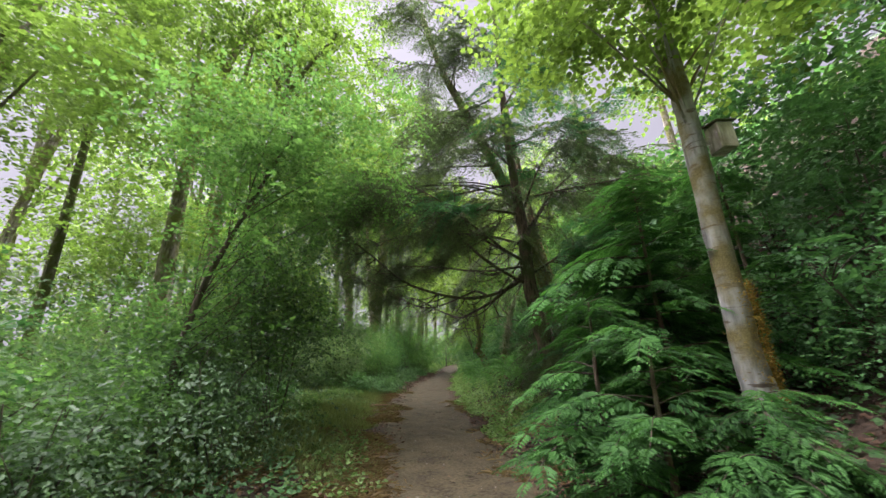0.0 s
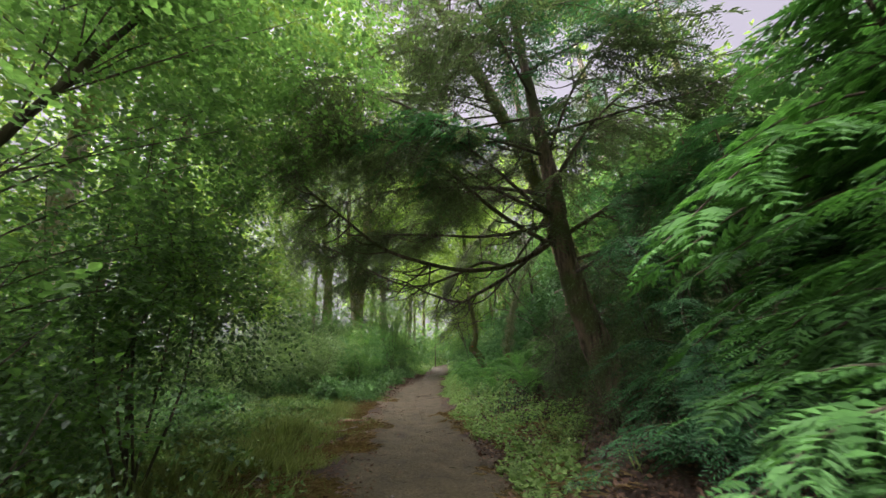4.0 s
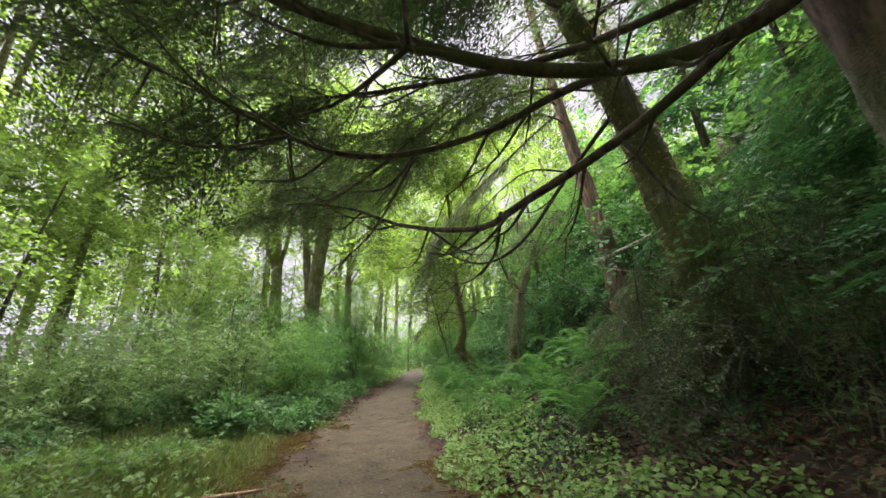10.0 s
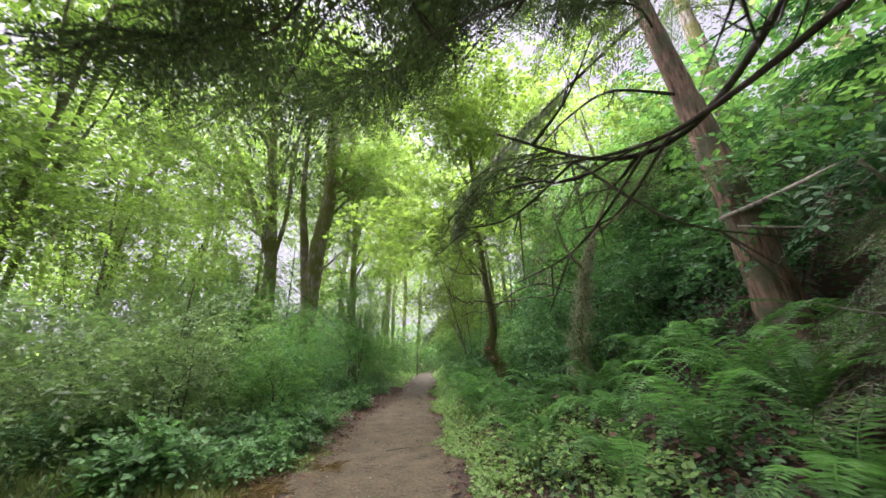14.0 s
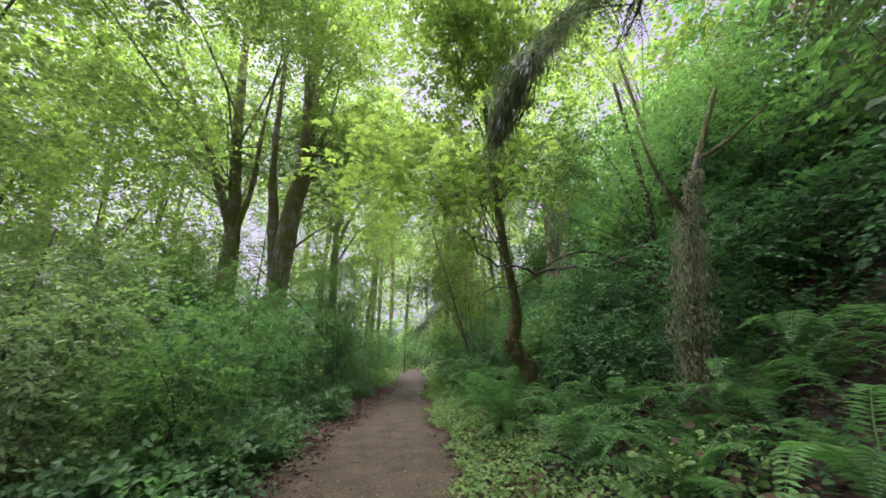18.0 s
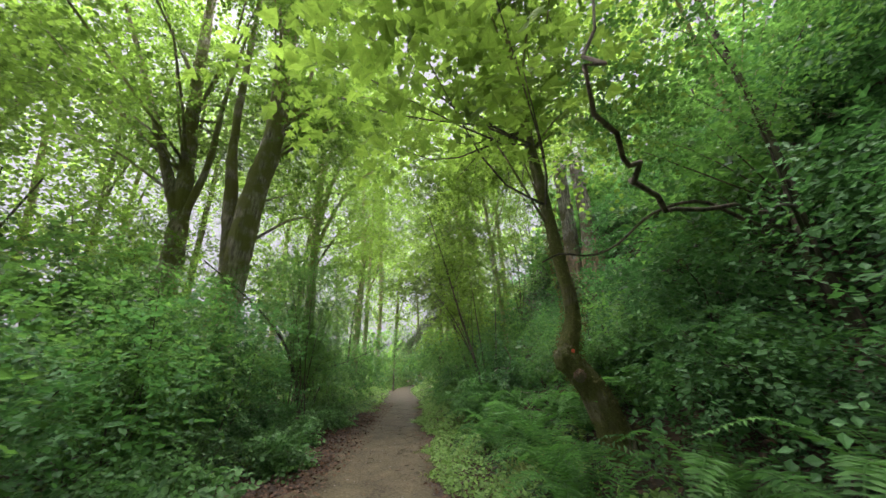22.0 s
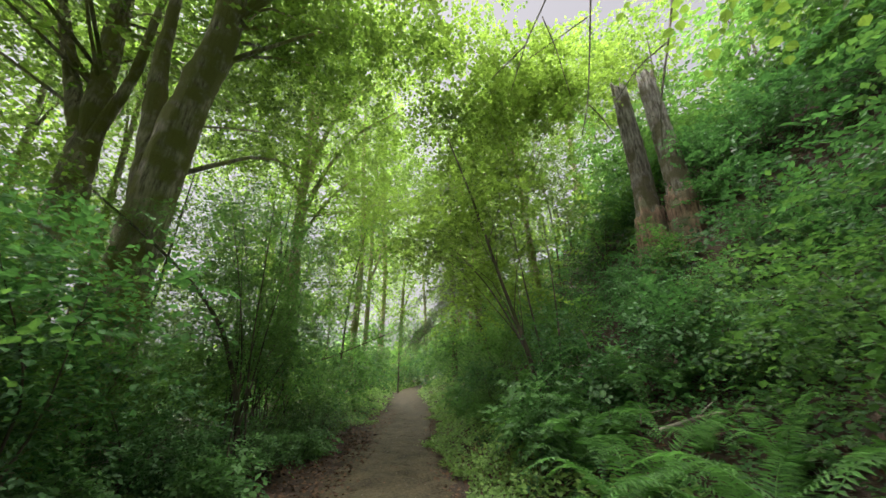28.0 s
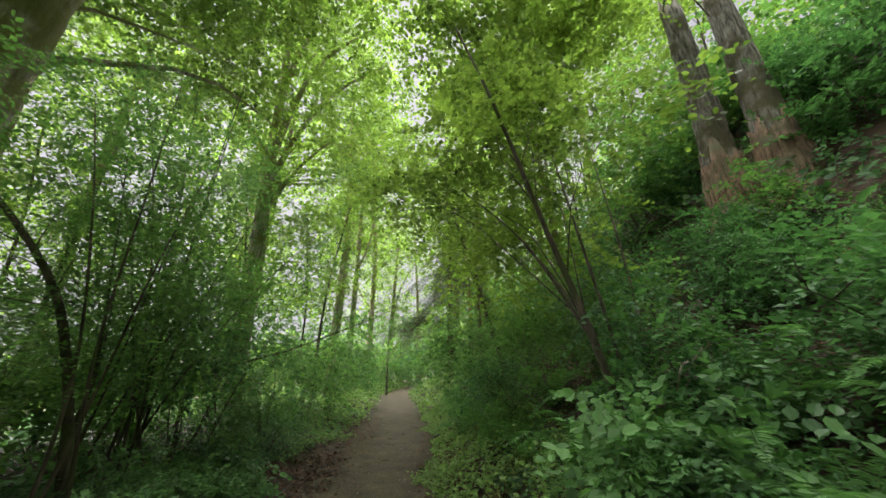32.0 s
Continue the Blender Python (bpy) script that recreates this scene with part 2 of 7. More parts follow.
HOLE_SHADE = bark_material("hole shade", (0.008, 0.007, 0.006), (0.02, 0.017, 0.014), (0.02, 0.02, 0.01), 0.0)
SOIL = earth_material("forest floor", [(0.3, (0.018, 0.013, 0.009)), (0.5, (0.05, 0.034, 0.023)), (0.64, (0.072, 0.046, 0.03)), (0.75, (0.06, 0.06, 0.03))], scale=1.7, fine=22, depth=0.9)
TRAIL = earth_material("trodden earth", [(0.37, (0.032, 0.024, 0.0125)), (0.45, (0.058, 0.046, 0.0235)), (0.55, (0.08, 0.065, 0.035)), (0.66, (0.12, 0.098, 0.056))], scale=2.6, fine=24, depth=1.0)
STONE = earth_material("pebble", [(0.3, (0.12, 0.105, 0.09)), (0.7, (0.3, 0.27, 0.24))], scale=8, fine=60, depth=0.2)
PAINT = leaf_material("orange marking paint", (0.75, 0.13, 0.06), (0.8, 0.15, 0.07), (1, 0.5, 0.4), rough=0.5, through_share=0.02)

# ---- mesh helpers ----


def mesh_of(name, verts, faces, mats, index=None, smooth=True):
    """A mesh from an array of places and arrays of triangles or quads, one per material slot or with slot numbers in index."""
    me = bpy.data.meshes.new(name)
    verts = np.asarray(verts, dtype=np.float32)
    me.vertices.add(len(verts))
    me.vertices.foreach_set("co", verts.ravel())
    loops = np.concatenate([np.asarray(f, dtype=np.int32).ravel() for f in faces])
    sizes = np.concatenate([np.full(len(f), np.shape(f)[1], dtype=np.int32) for f in faces])
    me.loops.add(len(loops))
    me.loops.foreach_set("vertex_index", loops)
    me.polygons.add(len(sizes))
    starts = np.concatenate([[0], np.cumsum(sizes)[:-1]]).astype(np.int32)
    me.polygons.foreach_set("loop_start", starts)
    me.polygons.foreach_set("loop_total", sizes)
    me.polygons.foreach_set("use_smooth", np.full(len(sizes), smooth))
    for m in mats:
        me.materials.append(m)
    if len(mats) > 1:
        idx = np.concatenate([np.full(len(f), i, dtype=np.int32) for f, i in zip(faces, index)])
        me.polygons.foreach_set("material_index", idx)
    me.update(calc_edges=True)
    return me


def part(name, mesh, parent, label="", m=None, kind=""):
    ob = new(name, mesh)
    ob.parent = parent
    if m is not None:
        ob.matrix_basis = m
    return tagged(ob, label, kind=kind)


def thing(name, label, category, at, group="", kind=""):
    ob = new(name)
    ob.location = at
    ob.empty_display_size = 0.2
    return tagged(ob, label, category, group, kind)


def unit(v):
    return v / np.maximum(np.linalg.norm(v, axis=-1, keepdims=True), 1e-9)


def smooth_line(pts, n):
    """n places along a smooth line through pts."""
    p = np.asarray(pts, float)
    if len(p) == 2:
        s = np.linspace(0, 1, n)[:, None]
        return p[0] * (1 - s) + p[1] * s
    q = np.vstack([2 * p[0] - p[1], p, 2 * p[-1] - p[-2]])
    u = np.linspace(0, len(p) - 1 - 1e-6, n)
    i = u.astype(int)
    s = (u - i)[:, None]
    a, b, c, d = q[i], q[i + 1], q[i + 2], q[i + 3]
    return 0.5 * (2 * b + (c - a) * s + (2 * a - 5 * b + 4 * c - d) * s**2 + (3 * b - 3 * c + d - a) * s**3)


def tube(line, radii, sides=8, knots=0.0, rng=None):
    """A closed tapering tube along a line; knots roughens its outline."""
    line = np.asarray(line, float)
    n = len(line)
    tan = unit(np.gradient(line, axis=0))
    ref = np.where(np.abs(tan[:, 2:3]) > 0.9, np.array([[1.0, 0, 0]]), np.array([[0, 0, 1.0]]))
    if np.abs(tan[:, 2]).mean() > 0.6:
        ref = np.tile([[1.0, 0, 0]], (n, 1))
    else:
        ref = np.tile([[0, 0, 1.0]], (n, 1))
    a = unit(np.cross(tan, ref))
    b = np.cross(tan, a)
    ang = np.linspace(0, 2 * np.pi, sides, endpoint=False)
    r = np.asarray(radii, float)[:, None] * np.ones((1, sides))
    if knots and rng is not None:
        lobes = sum(np.cos(k * ang[None] + rng.uniform(0, 6.3) + rng.uniform(-0.6, 0.6) * np.arange(n)[:, None]) for k in (2, 3, 5))
        r = r * (1 + knots * lobes / 3 + knots * 0.5 * rng.normal(size=r.shape))
    ring = line[:, None] + r[..., None] * (np.cos(ang)[None, :, None] * a[:, None] + np.sin(ang)[None, :, None] * b[:, None])
    v = np.vstack([ring.reshape(-1, 3), line[:1], line[-1:]])
    i, j = np.meshgrid(np.arange(n - 1), np.arange(sides), indexing="ij")
    k = (j + 1) % sides
    quads = np.stack([i * sides + j, i * sides + k, (i + 1) * sides + k, (i + 1) * sides + j], -1).reshape(-1, 4)
    j = np.arange(sides)
    k = (j + 1) % sides
    lo = np.stack([np.full(sides, n * sides), k, j], -1)
    hi = np.stack([np.full(sides, n * sides + 1), (n - 1) * sides + j, (n - 1) * sides + k], -1)
    return v, quads, np.vstack([lo, hi])


class Pile:
    """Collects pieces for one mesh."""

    def __init__(self):
        self.v, self.f, self.i, self.n = [], [], [], 0

    def add(self, v, slot, *faces):
        self.v.append(v)
        for f in faces:
            self.f.append(np.asarray(f) + self.n)
            self.i.append(slot)
        self.n += len(v)
        return self

    def mesh(self, name, mats, smooth=True):
        return mesh_of(name, np.vstack(self.v), self.f, mats, self.i, smooth)


# outlines of a leaf: along, across, lift; and its triangles
SHAPES = {
    "blade": ([(0, 0, 0), (0.42, 0.5, 0.07), (1, 0, -0.06), (0.42, -0.5, 0.07)], [(0, 2, 1), (0, 3, 2)]),
    "oval": ([(0, 0, 0), (0.25, 0.42, 0.06), (0.62, 0.46, 0.05), (1, 0, -0.1), (0.62, -0.46, 0.05), (0.25, -0.42, 0.06)], [(0, 3, 2), (0, 2, 1), (0, 5, 4), (0, 4, 3)]),
    "lobed": ([(0, 0, 0), (0.05, 0.5, 0.0), (0.42, 0.3, 0.06), (0.62, 0.58, 0.0), (0.66, 0.2, 0.05), (1, 0, -0.1), (0.66, -0.2, 0.05), (0.62, -0.58, 0.0), (0.42, -0.3, 0.06), (0.05, -0.5, 0.0)],
              [(0, 2, 1), (0, 4, 2), (4, 3, 2), (0, 5, 4), (0, 6, 5), (0, 8, 6), (8, 7, 6), (0, 9, 8)]),
}


def leaves(base, way, face, length, width, shape="blade"):
    """One leaf for each row: from base along way, its upper side to face."""
    way = unit(way)
    side = unit(np.cross(face, way))
    up = np.cross(way, side)
    pts, tris = SHAPES[shape]
    pts, tris = np.array(pts), np.array(tris)
    L, W = np.broadcast_to(length, len(base))[:, None, None], np.broadcast_to(width, len(base))[:, None, None]
    v = base[:, None] + pts[None, :, 0:1] * L * way[:, None] + pts[None, :, 1:2] * W * side[:, None] + pts[None, :, 2:3] * L * up[:, None]
    f = tris[None] + (np.arange(len(base)) * len(pts))[:, None, None]
    return v.reshape(-1, 3), f.reshape(-1, 3)


def clump(rng, sprays, per, spray_len, leaf, wide, shape, flat=0.6, hollow=0.35, droop=0.25, tilt=0.28, layers=0):
    """A mass of leafy twigs within a ball of radius 1, uneven, with gaps; leaf, wide and spray_len in units of that radius."""
    c = []
    holes = unit(rng.normal(size=(7, 3))) * rng.uniform(0.5, 1.0, (7, 1))
    while len(c) < sprays:
        p = unit(rng.normal(size=(sprays, 3))) * rng.uniform(hollow, 1.0, (sprays, 1)) ** 0.6
        p[:, 2] *= flat
        near = np.linalg.norm(p[:, None] - holes[None], axis=2).min(1)
        c.extend(p[near > rng.uniform(0.15, 0.5, sprays)])
    c = np.array(c[:sprays])
    if layers:
        shelf = np.round((c[:, 2] / flat + rng.normal(size=sprays) * 0.08) * layers) / layers
        c[:, 2] = flat * shelf + rng.normal(size=sprays) * 0.035 + 0.12 - 0.3 * (c[:, 0] ** 2 + c[:, 1] ** 2)
    out = c * [1, 1, 0.5] + rng.normal(size=c.shape) * 0.35
    out[:, 2] -= droop * rng.uniform(0, 1.6, sprays)
    out = unit(out)
    face = unit(rng.normal(size=c.shape) * tilt + [0, 0, 1])
    side = unit(np.cross(face, out))
    s = np.linspace(0.05, 1, per)
    sign = np.where(np.arange(per) % 2, 1.0, -1.0)
    base = c[:, None] + (s[None, :, None] - 0.3) * spray_len * out[:, None]
    base = base + [0, 0, -0.25 * spray_len] * (s**2)[None, :, None]
    w = out[:, None] * rng.uniform(0.35, 0.9, (sprays, per, 1)) + side[:, None] * (sign[None, :, None] * rng.uniform(0.5, 1.1, (sprays, per, 1)))
    w = w + rng.normal(size=w.shape) * 0.22
    w[:, -1] = out
    fc = face[:, None] + rng.normal(size=w.shape) * 0.24
    size = leaf * rng.uniform(0.55, 1.15, sprays * per) * np.tile(1 - 0.35 * np.abs(s - 0.45), sprays)
    return leaves(base.reshape(-1, 3), w.reshape(-1, 3), fc.reshape(-1, 3), size, size * wide, shape)


def clump_mesh(name, seed, material, **how):
    v, f = clump(np.random.default_rng(seed), **how)
    return mesh_of(name, v, [f], [material], smooth=False)


def place(x, y, z, turn=0.0, size=1.0, lean_x=0.0, lean_y=0.0):
    s = size if np.ndim(size) else (size, size, size)
    return Matrix.LocRotScale((x, y, z), Euler((lean_x, lean_y, turn)), s)


# ---- the lie of the land ----
EDGE_Y = [-10, 3, 6.5, 11.5, 15, 20, 24, 27, 32, 38, 44, 50, 58]
EDGE_L = [-0.8, -0.85, -0.95, -1.45, -1.85, -1.85, -1.3, -1.1, -0.65, -0.5, -0.35, 0.6, 3.0]
EDGE_R = [1.1, 1.1, 1.0, 0.52, 0.28, 0.28, 0.42, 0.5, 1.1, 1.25, 1.35, 2.2, 4.6]


def edge_left(y):
    return np.interp(y, EDGE_Y, EDGE_L)


def edge_right(y):
    return np.interp(y, EDGE_Y, EDGE_R)


def land(x, y):
    """Height of the ground: level trail, bank to the east, gentle fall to the west."""
    x, y = np.asarray(x, float), np.asarray(y, float)
    r = np.clip(x - edge_right(y) - 0.15, 0, 60)
    l_ = np.clip(edge_left(y) - x - 0.2, 0, 300)
    k = np.clip(r, 0, 7.5)
    z = 0.42 * k + 0.082 * k * k + 0.25 * (r - k)
    mild = np.interp(y, [2, 8, 11, 17, 20, 22.5, 25, 30], [0.9, 0.75, 0.55, 0.58, 0.66, 0.62, 0.8, 0.95])
    z = z * mild + (1 - mild) * 1.5 * np.clip(r - 4.2, 0, 4)
    z = np.where(y > 42, z * np.clip(1 - (y - 42) / 25, 0.3, 1), z)
    z = z + 0.10 * np.clip(l_, 0, 1.0) - 0.10 * np.clip(l_ - 5.5, 0, 30)
    off = np.clip(r + l_, 0, 1)
    z = z + off * (0.05 * np.sin(1.9 * x + 0.7 * y) + 0.05 * np.sin(2.7 * y - 1.3 * x) + 0.025 * np.sin(6.1 * x + 3.0) * np.sin(5.3 * y))
    return z - 0.02 * (1 - off) * np.cos(np.pi * np.clip((x - edge_left(y)) / (edge_right(y) - edge_left(y)) - 0.5, -0.5, 0.5))


def sheet(name, xs, ys, lift, material, warp=None, rough=0.0):
    X, Y = np.meshgrid(xs, ys, indexing="ij")
    if warp is not None:
        X = warp(X, Y)
    v = np.stack([X, Y, land(X, Y) + lift], -1).reshape(-1, 3)
    i, j = np.meshgrid(np.arange(len(xs) - 1), np.arange(len(ys) - 1), indexing="ij")
    n = len(ys)
    q = np.stack([i * n + j, (i + 1) * n + j, (i + 1) * n + j + 1, i * n + j + 1], -1).reshape(-1, 4)
    if rough:
        v[:, 2] += rough * (np.random.default_rng(3).normal(size=len(v)) * 0.35 + np.sin(v[:, 0] * 9 + 2 * np.sin(v[:, 1] * 5)) * 0.5 + np.sin(v[:, 1] * 13 + 3 * np.sin(v[:, 0] * 7)) * 0.5 + 1.1 * np.sin(v[:, 0] * 4.1 + 2 * np.sin(v[:, 1] * 2.3)) * np.sin(v[:, 1] * 3.7 + v[:, 0]))
    return new(name, mesh_of(name, v, [q], [material]))


xs = np.concatenate([[-900, -300, -120, -60, -35], np.arange(-24, -8, 1.0), np.arange(-8, 10, 0.22), np.arange(10, 26, 1.0), [35, 60, 120, 300, 900]])
ys = np.concatenate([[-900, -200, -60, -25, -12], np.arange(-8, 52, 0.3), np.arange(52, 80, 2.0), [100, 150, 300, 900]])
ground = tagged(sheet("ground", xs, ys, 0.0, SOIL), "dark forest floor of earth, litter and roots rising to a bank", "ground", kind="structure")


def trail_warp(u, y):
    lo = edge_left(y) + 0.12 * np.sin(0.9 * y + 1) + 0.10 * np.sin(2.3 * y) + 0.07 * np.sin(5.9 * y + 1) + 0.05 * np.sin(13.7 * y) + 0.03 * np.sin(29 * y)
    hi = edge_right(y) + 0.09 * np.sin(1.1 * y) + 0.09 * np.sin(1.9 * y + 2) + 0.07 * np.sin(6.7 * y) + 0.05 * np.sin(15.1 * y + 1) + 0.03 * np.sin(31 * y)
    return lo + (hi - lo) * u


path = tagged(sheet("path", np.concatenate([[0], np.linspace(0.02, 0.98, 44), [1]]), np.concatenate([np.arange(-9, 2, 0.2), np.arange(2, 34, 0.05), np.arange(34, 57, 0.2)]), 0.016, TRAIL, trail_warp, 0.007), "trodden grey-brown earth trail, dry, with scattered leaves", "path", kind="structure")

# ---- foliage shapes shared by many plants ----
rng = np.random.default_rng(7)
CANOPY = [clump_mesh("maple foliage", 10 + i, MAPLE_LOW, sprays=60, per=10, spray_len=0.6, leaf=0.105, wide=0.92, shape="lobed" if i < 1 else "oval", flat=0.5, layers=2) for i in range(4)]
HIGH = [clump_mesh("high foliage", 20 + i, MAPLE, sprays=70, per=12, spray_len=0.58, leaf=0.084, wide=0.85, shape="blade", flat=0.55, layers=2) for i in range(4)]
HIGH_FAR = [clump_mesh("far high foliage", 25 + i, MAPLE, sprays=32, per=8, spray_len=0.62, leaf=0.155, wide=0.8, shape="blade", flat=0.55, layers=2) for i in range(3)]
SHRUB = [clump_mesh("hazel foliage", 30 + i, HAZEL, sprays=78, per=10, spray_len=0.62, leaf=0.1, wide=0.7, shape="oval" if i < 1 else "blade", flat=0.75, layers=3) for i in range(4)]
SHRUB_FAR = [clump_mesh("far hazel foliage", 35 + i, HAZEL, sprays=32, per=9, spray_len=0.68, leaf=0.175, wide=0.75, shape="blade", flat=0.75, layers=3) for i in range(3)]
BUSH = [clump_mesh("bramble foliage", 40 + i, BRIAR, sprays=58, per=10, spray_len=0.6, leaf=0.118, wide=0.72, shape="oval" if i < 1 else "blade", flat=0.8, layers=3) for i in range(4)]
BUSH_FAR = [clump_mesh("far bramble foliage", 45 + i, BRIAR, sprays=34, per=9, spray_len=0.62, leaf=0.175, wide=0.72, shape="blade", flat=0.8) for i in range(3)]
DARK = [clump_mesh("dark foliage", 50 + i, HOLLY, sprays=100, per=8, spray_len=0.6, leaf=0.088, wide=0.6, shape="oval" if i < 1 else "blade", flat=0.8, droop=0.5) for i in range(3)]
PALER = [clump_mesh("pale foliage", 60 + i, PALE, sprays=58, per=11, spray_len=0.62, leaf=0.13, wide=0.55, shape="blade", flat=0.8, layers=3) for i in range(3)]
FINE = [clump_mesh("needle foliage", 70 + i, HEMLOCK, sprays=90, per=11, spray_len=0.75, leaf=0.10, wide=0.16, shape="blade", flat=0.6, droop=0.9, tilt=0.25) for i in range(3)]

BROAD = [clump_mesh("broad maple foliage", 150 + i, MAPLE_LOW, sprays=20, per=6, spray_len=0.62, leaf=0.19, wide=1.0, shape="lobed", flat=0.55, layers=2) for i in range(3)]
BRAMBLE = [clump_mesh("verge bramble foliage", 140 + i, BRAMBLE_LEAF, sprays=40, per=7, spray_len=0.7, leaf=0.24, wide=0.75, shape="oval", flat=0.7, layers=2) for i in range(3)]
NETTLE = [clump_mesh("nettle foliage", 75 + i, PALE if i else BRIAR, sprays=55, per=7, spray_len=0.7, leaf=0.2, wide=0.5, shape="blade", flat=0.9) for i in range(3)]


def twig_mesh(name, rng, root, tips, r0, material, sag=0.1, sides=5, steps=6):
    """Thin limbs from root to tips, in one mesh."""
    p = Pile()
    root = np.asarray(root, float)
    for t in tips:
        t = np.asarray(t, float)
        mid = (root + t) / 2 + rng.normal(size=3) * 0.08 * np.linalg.norm(t - root) + [0, 0, sag * np.linalg.norm(t - root)]
        line = smooth_line([root, mid, t], steps)
        v, q, e = tube(line, np.linspace(r0, r0 * 0.25, steps), sides)
        p.add(v, 0, q, e)
    return p.mesh(name, [material])


def trunk_mesh(name, pts, r0, r1, material, rng, sides=20, steps=56, flare=0.5, knots=0.09, radii=None):
    line = smooth_line(pts, steps)
    s = np.linspace(0, 1, steps)
    h = line[:, 2] - line[0, 2]
    r = r0 * (1 - s) + r1 * s
    if radii is not None:
        r = np.interp(np.linspace(0, len(radii) - 1, steps), np.arange(len(radii)), radii)
        flare = 0.0
    r = r * (1 + flare * np.exp(-np.clip(h, 0, 9) / 0.35))
    v, q, e = tube(line, r, sides, knots, rng)
    if sides >= 16:
        n_ = len(line) * sides
        ring = v[:n_] - np.repeat(line, sides, axis=0)
        k = np.arange(n_)
        ridge = np.sin((k % sides) * 2.4 + 3 * np.sin(k // sides * 0.31)) * 0.5 + rng.normal(size=n_) * 0.6
        v[:n_] += ring * (ridge * 0.035)[:, None]
    return mesh_of(name, v, [q, e], [material], [0, 0])


def shag(t, base, line, radius, n, length, material, label, rng, lo=0.02, hi=0.9):
    """Tufts of moss and dead twigs standing off a trunk."""
    k = (rng.uniform(lo, hi, n) * (len(line) - 2)).astype(int)
    out = unit(rng.normal(size=(n, 3)) * [1, 1, 0.25])
    r = np.interp(k, [0, len(line) - 1], radius)
    o = line[k] - base + out * r[:, None] * 0.97
    way = out * 0.7 + rng.normal(size=(n, 3)) * 0.5 + [0, 0, -0.55]
    s = length * rng.uniform(0.4, 1.2, n)
    v, f = leaves(o, way, rng.normal(size=(n, 3)), s, s * 0.3, "blade")
    return part("moss", mesh_of("moss", v, [f], [material], smooth=False), t, label, kind="stuff")


def broad_tree(seed, label, pts, r0, bark, crown, foliage=HIGH, forks=(), size=1.6, r1=None, radii=None, name="tree", group="woodland trees", twigs=True):
    """A tree: trunk and forks through given places; crown is a list of (x, y, z, spread, clumps) that limbs reach out to."""
    g = np.random.default_rng(seed)
    pts = np.asarray(pts, float)
    if foliage is HIGH and (pts[0, 1] > 33 or pts[0, 0] < -10 or pts[0, 0] > 8):
        foliage = HIGH_FAR
    pts[0, 2] = min(pts[0, 2], float(land(pts[0, 0], pts[0, 1])) - 0.12)
    base = pts[0].copy()
    t = thing(name, label, "tree", base, group)
    part("trunk", trunk_mesh("trunk", pts - base, r0, r1 or r0 * 0.35, bark, g, radii=radii, **({"sides": 12, "steps": 28} if foliage is HIGH_FAR else {})), t)
    for f_pts, fr in forks:
        f_pts = np.asarray(f_pts, float) - base
        if len(f_pts) > 4:
            wav = smooth_line(f_pts, 2 * len(f_pts))
            wav[1:-1] += g.normal(size=(len(wav) - 2, 3)) * 0.028
            f_pts = wav
        part("limb", trunk_mesh("limb", f_pts, fr, fr * 0.3, bark, g, sides=10, steps=26, flare=0.0, knots=0.14), t)
    line = smooth_line(pts, 40)
    for x, y, z, spread, count in crown:
        c = np.array([x, y, z])
        low = np.clip(z - 0.55 * np.linalg.norm(c[:2] - base[:2]) - 1.0, pts[0, 2] + 1.5, pts[-1, 2])
        root = line[np.abs(line[:, 2] - low).argmin()]
        spots = c + g.normal(size=(count, 3)) * spread * [0.55, 0.55, 0.38]
        if twigs:
            part("limb", twig_mesh("limb", g, root - base, [p - base for p in spots[: max(2, count // 2)]], max(0.009, r0 * 0.14), bark), t)
        for p in spots:
            q = p - base
            part("foliage", foliage[g.integers(len(foliage))], t, m=place(*q, turn=g.uniform(0, 6.3), size=size * g.uniform(0.75, 1.25), lean_x=g.normal() * 0.15, lean_y=g.normal() * 0.15))
    return t


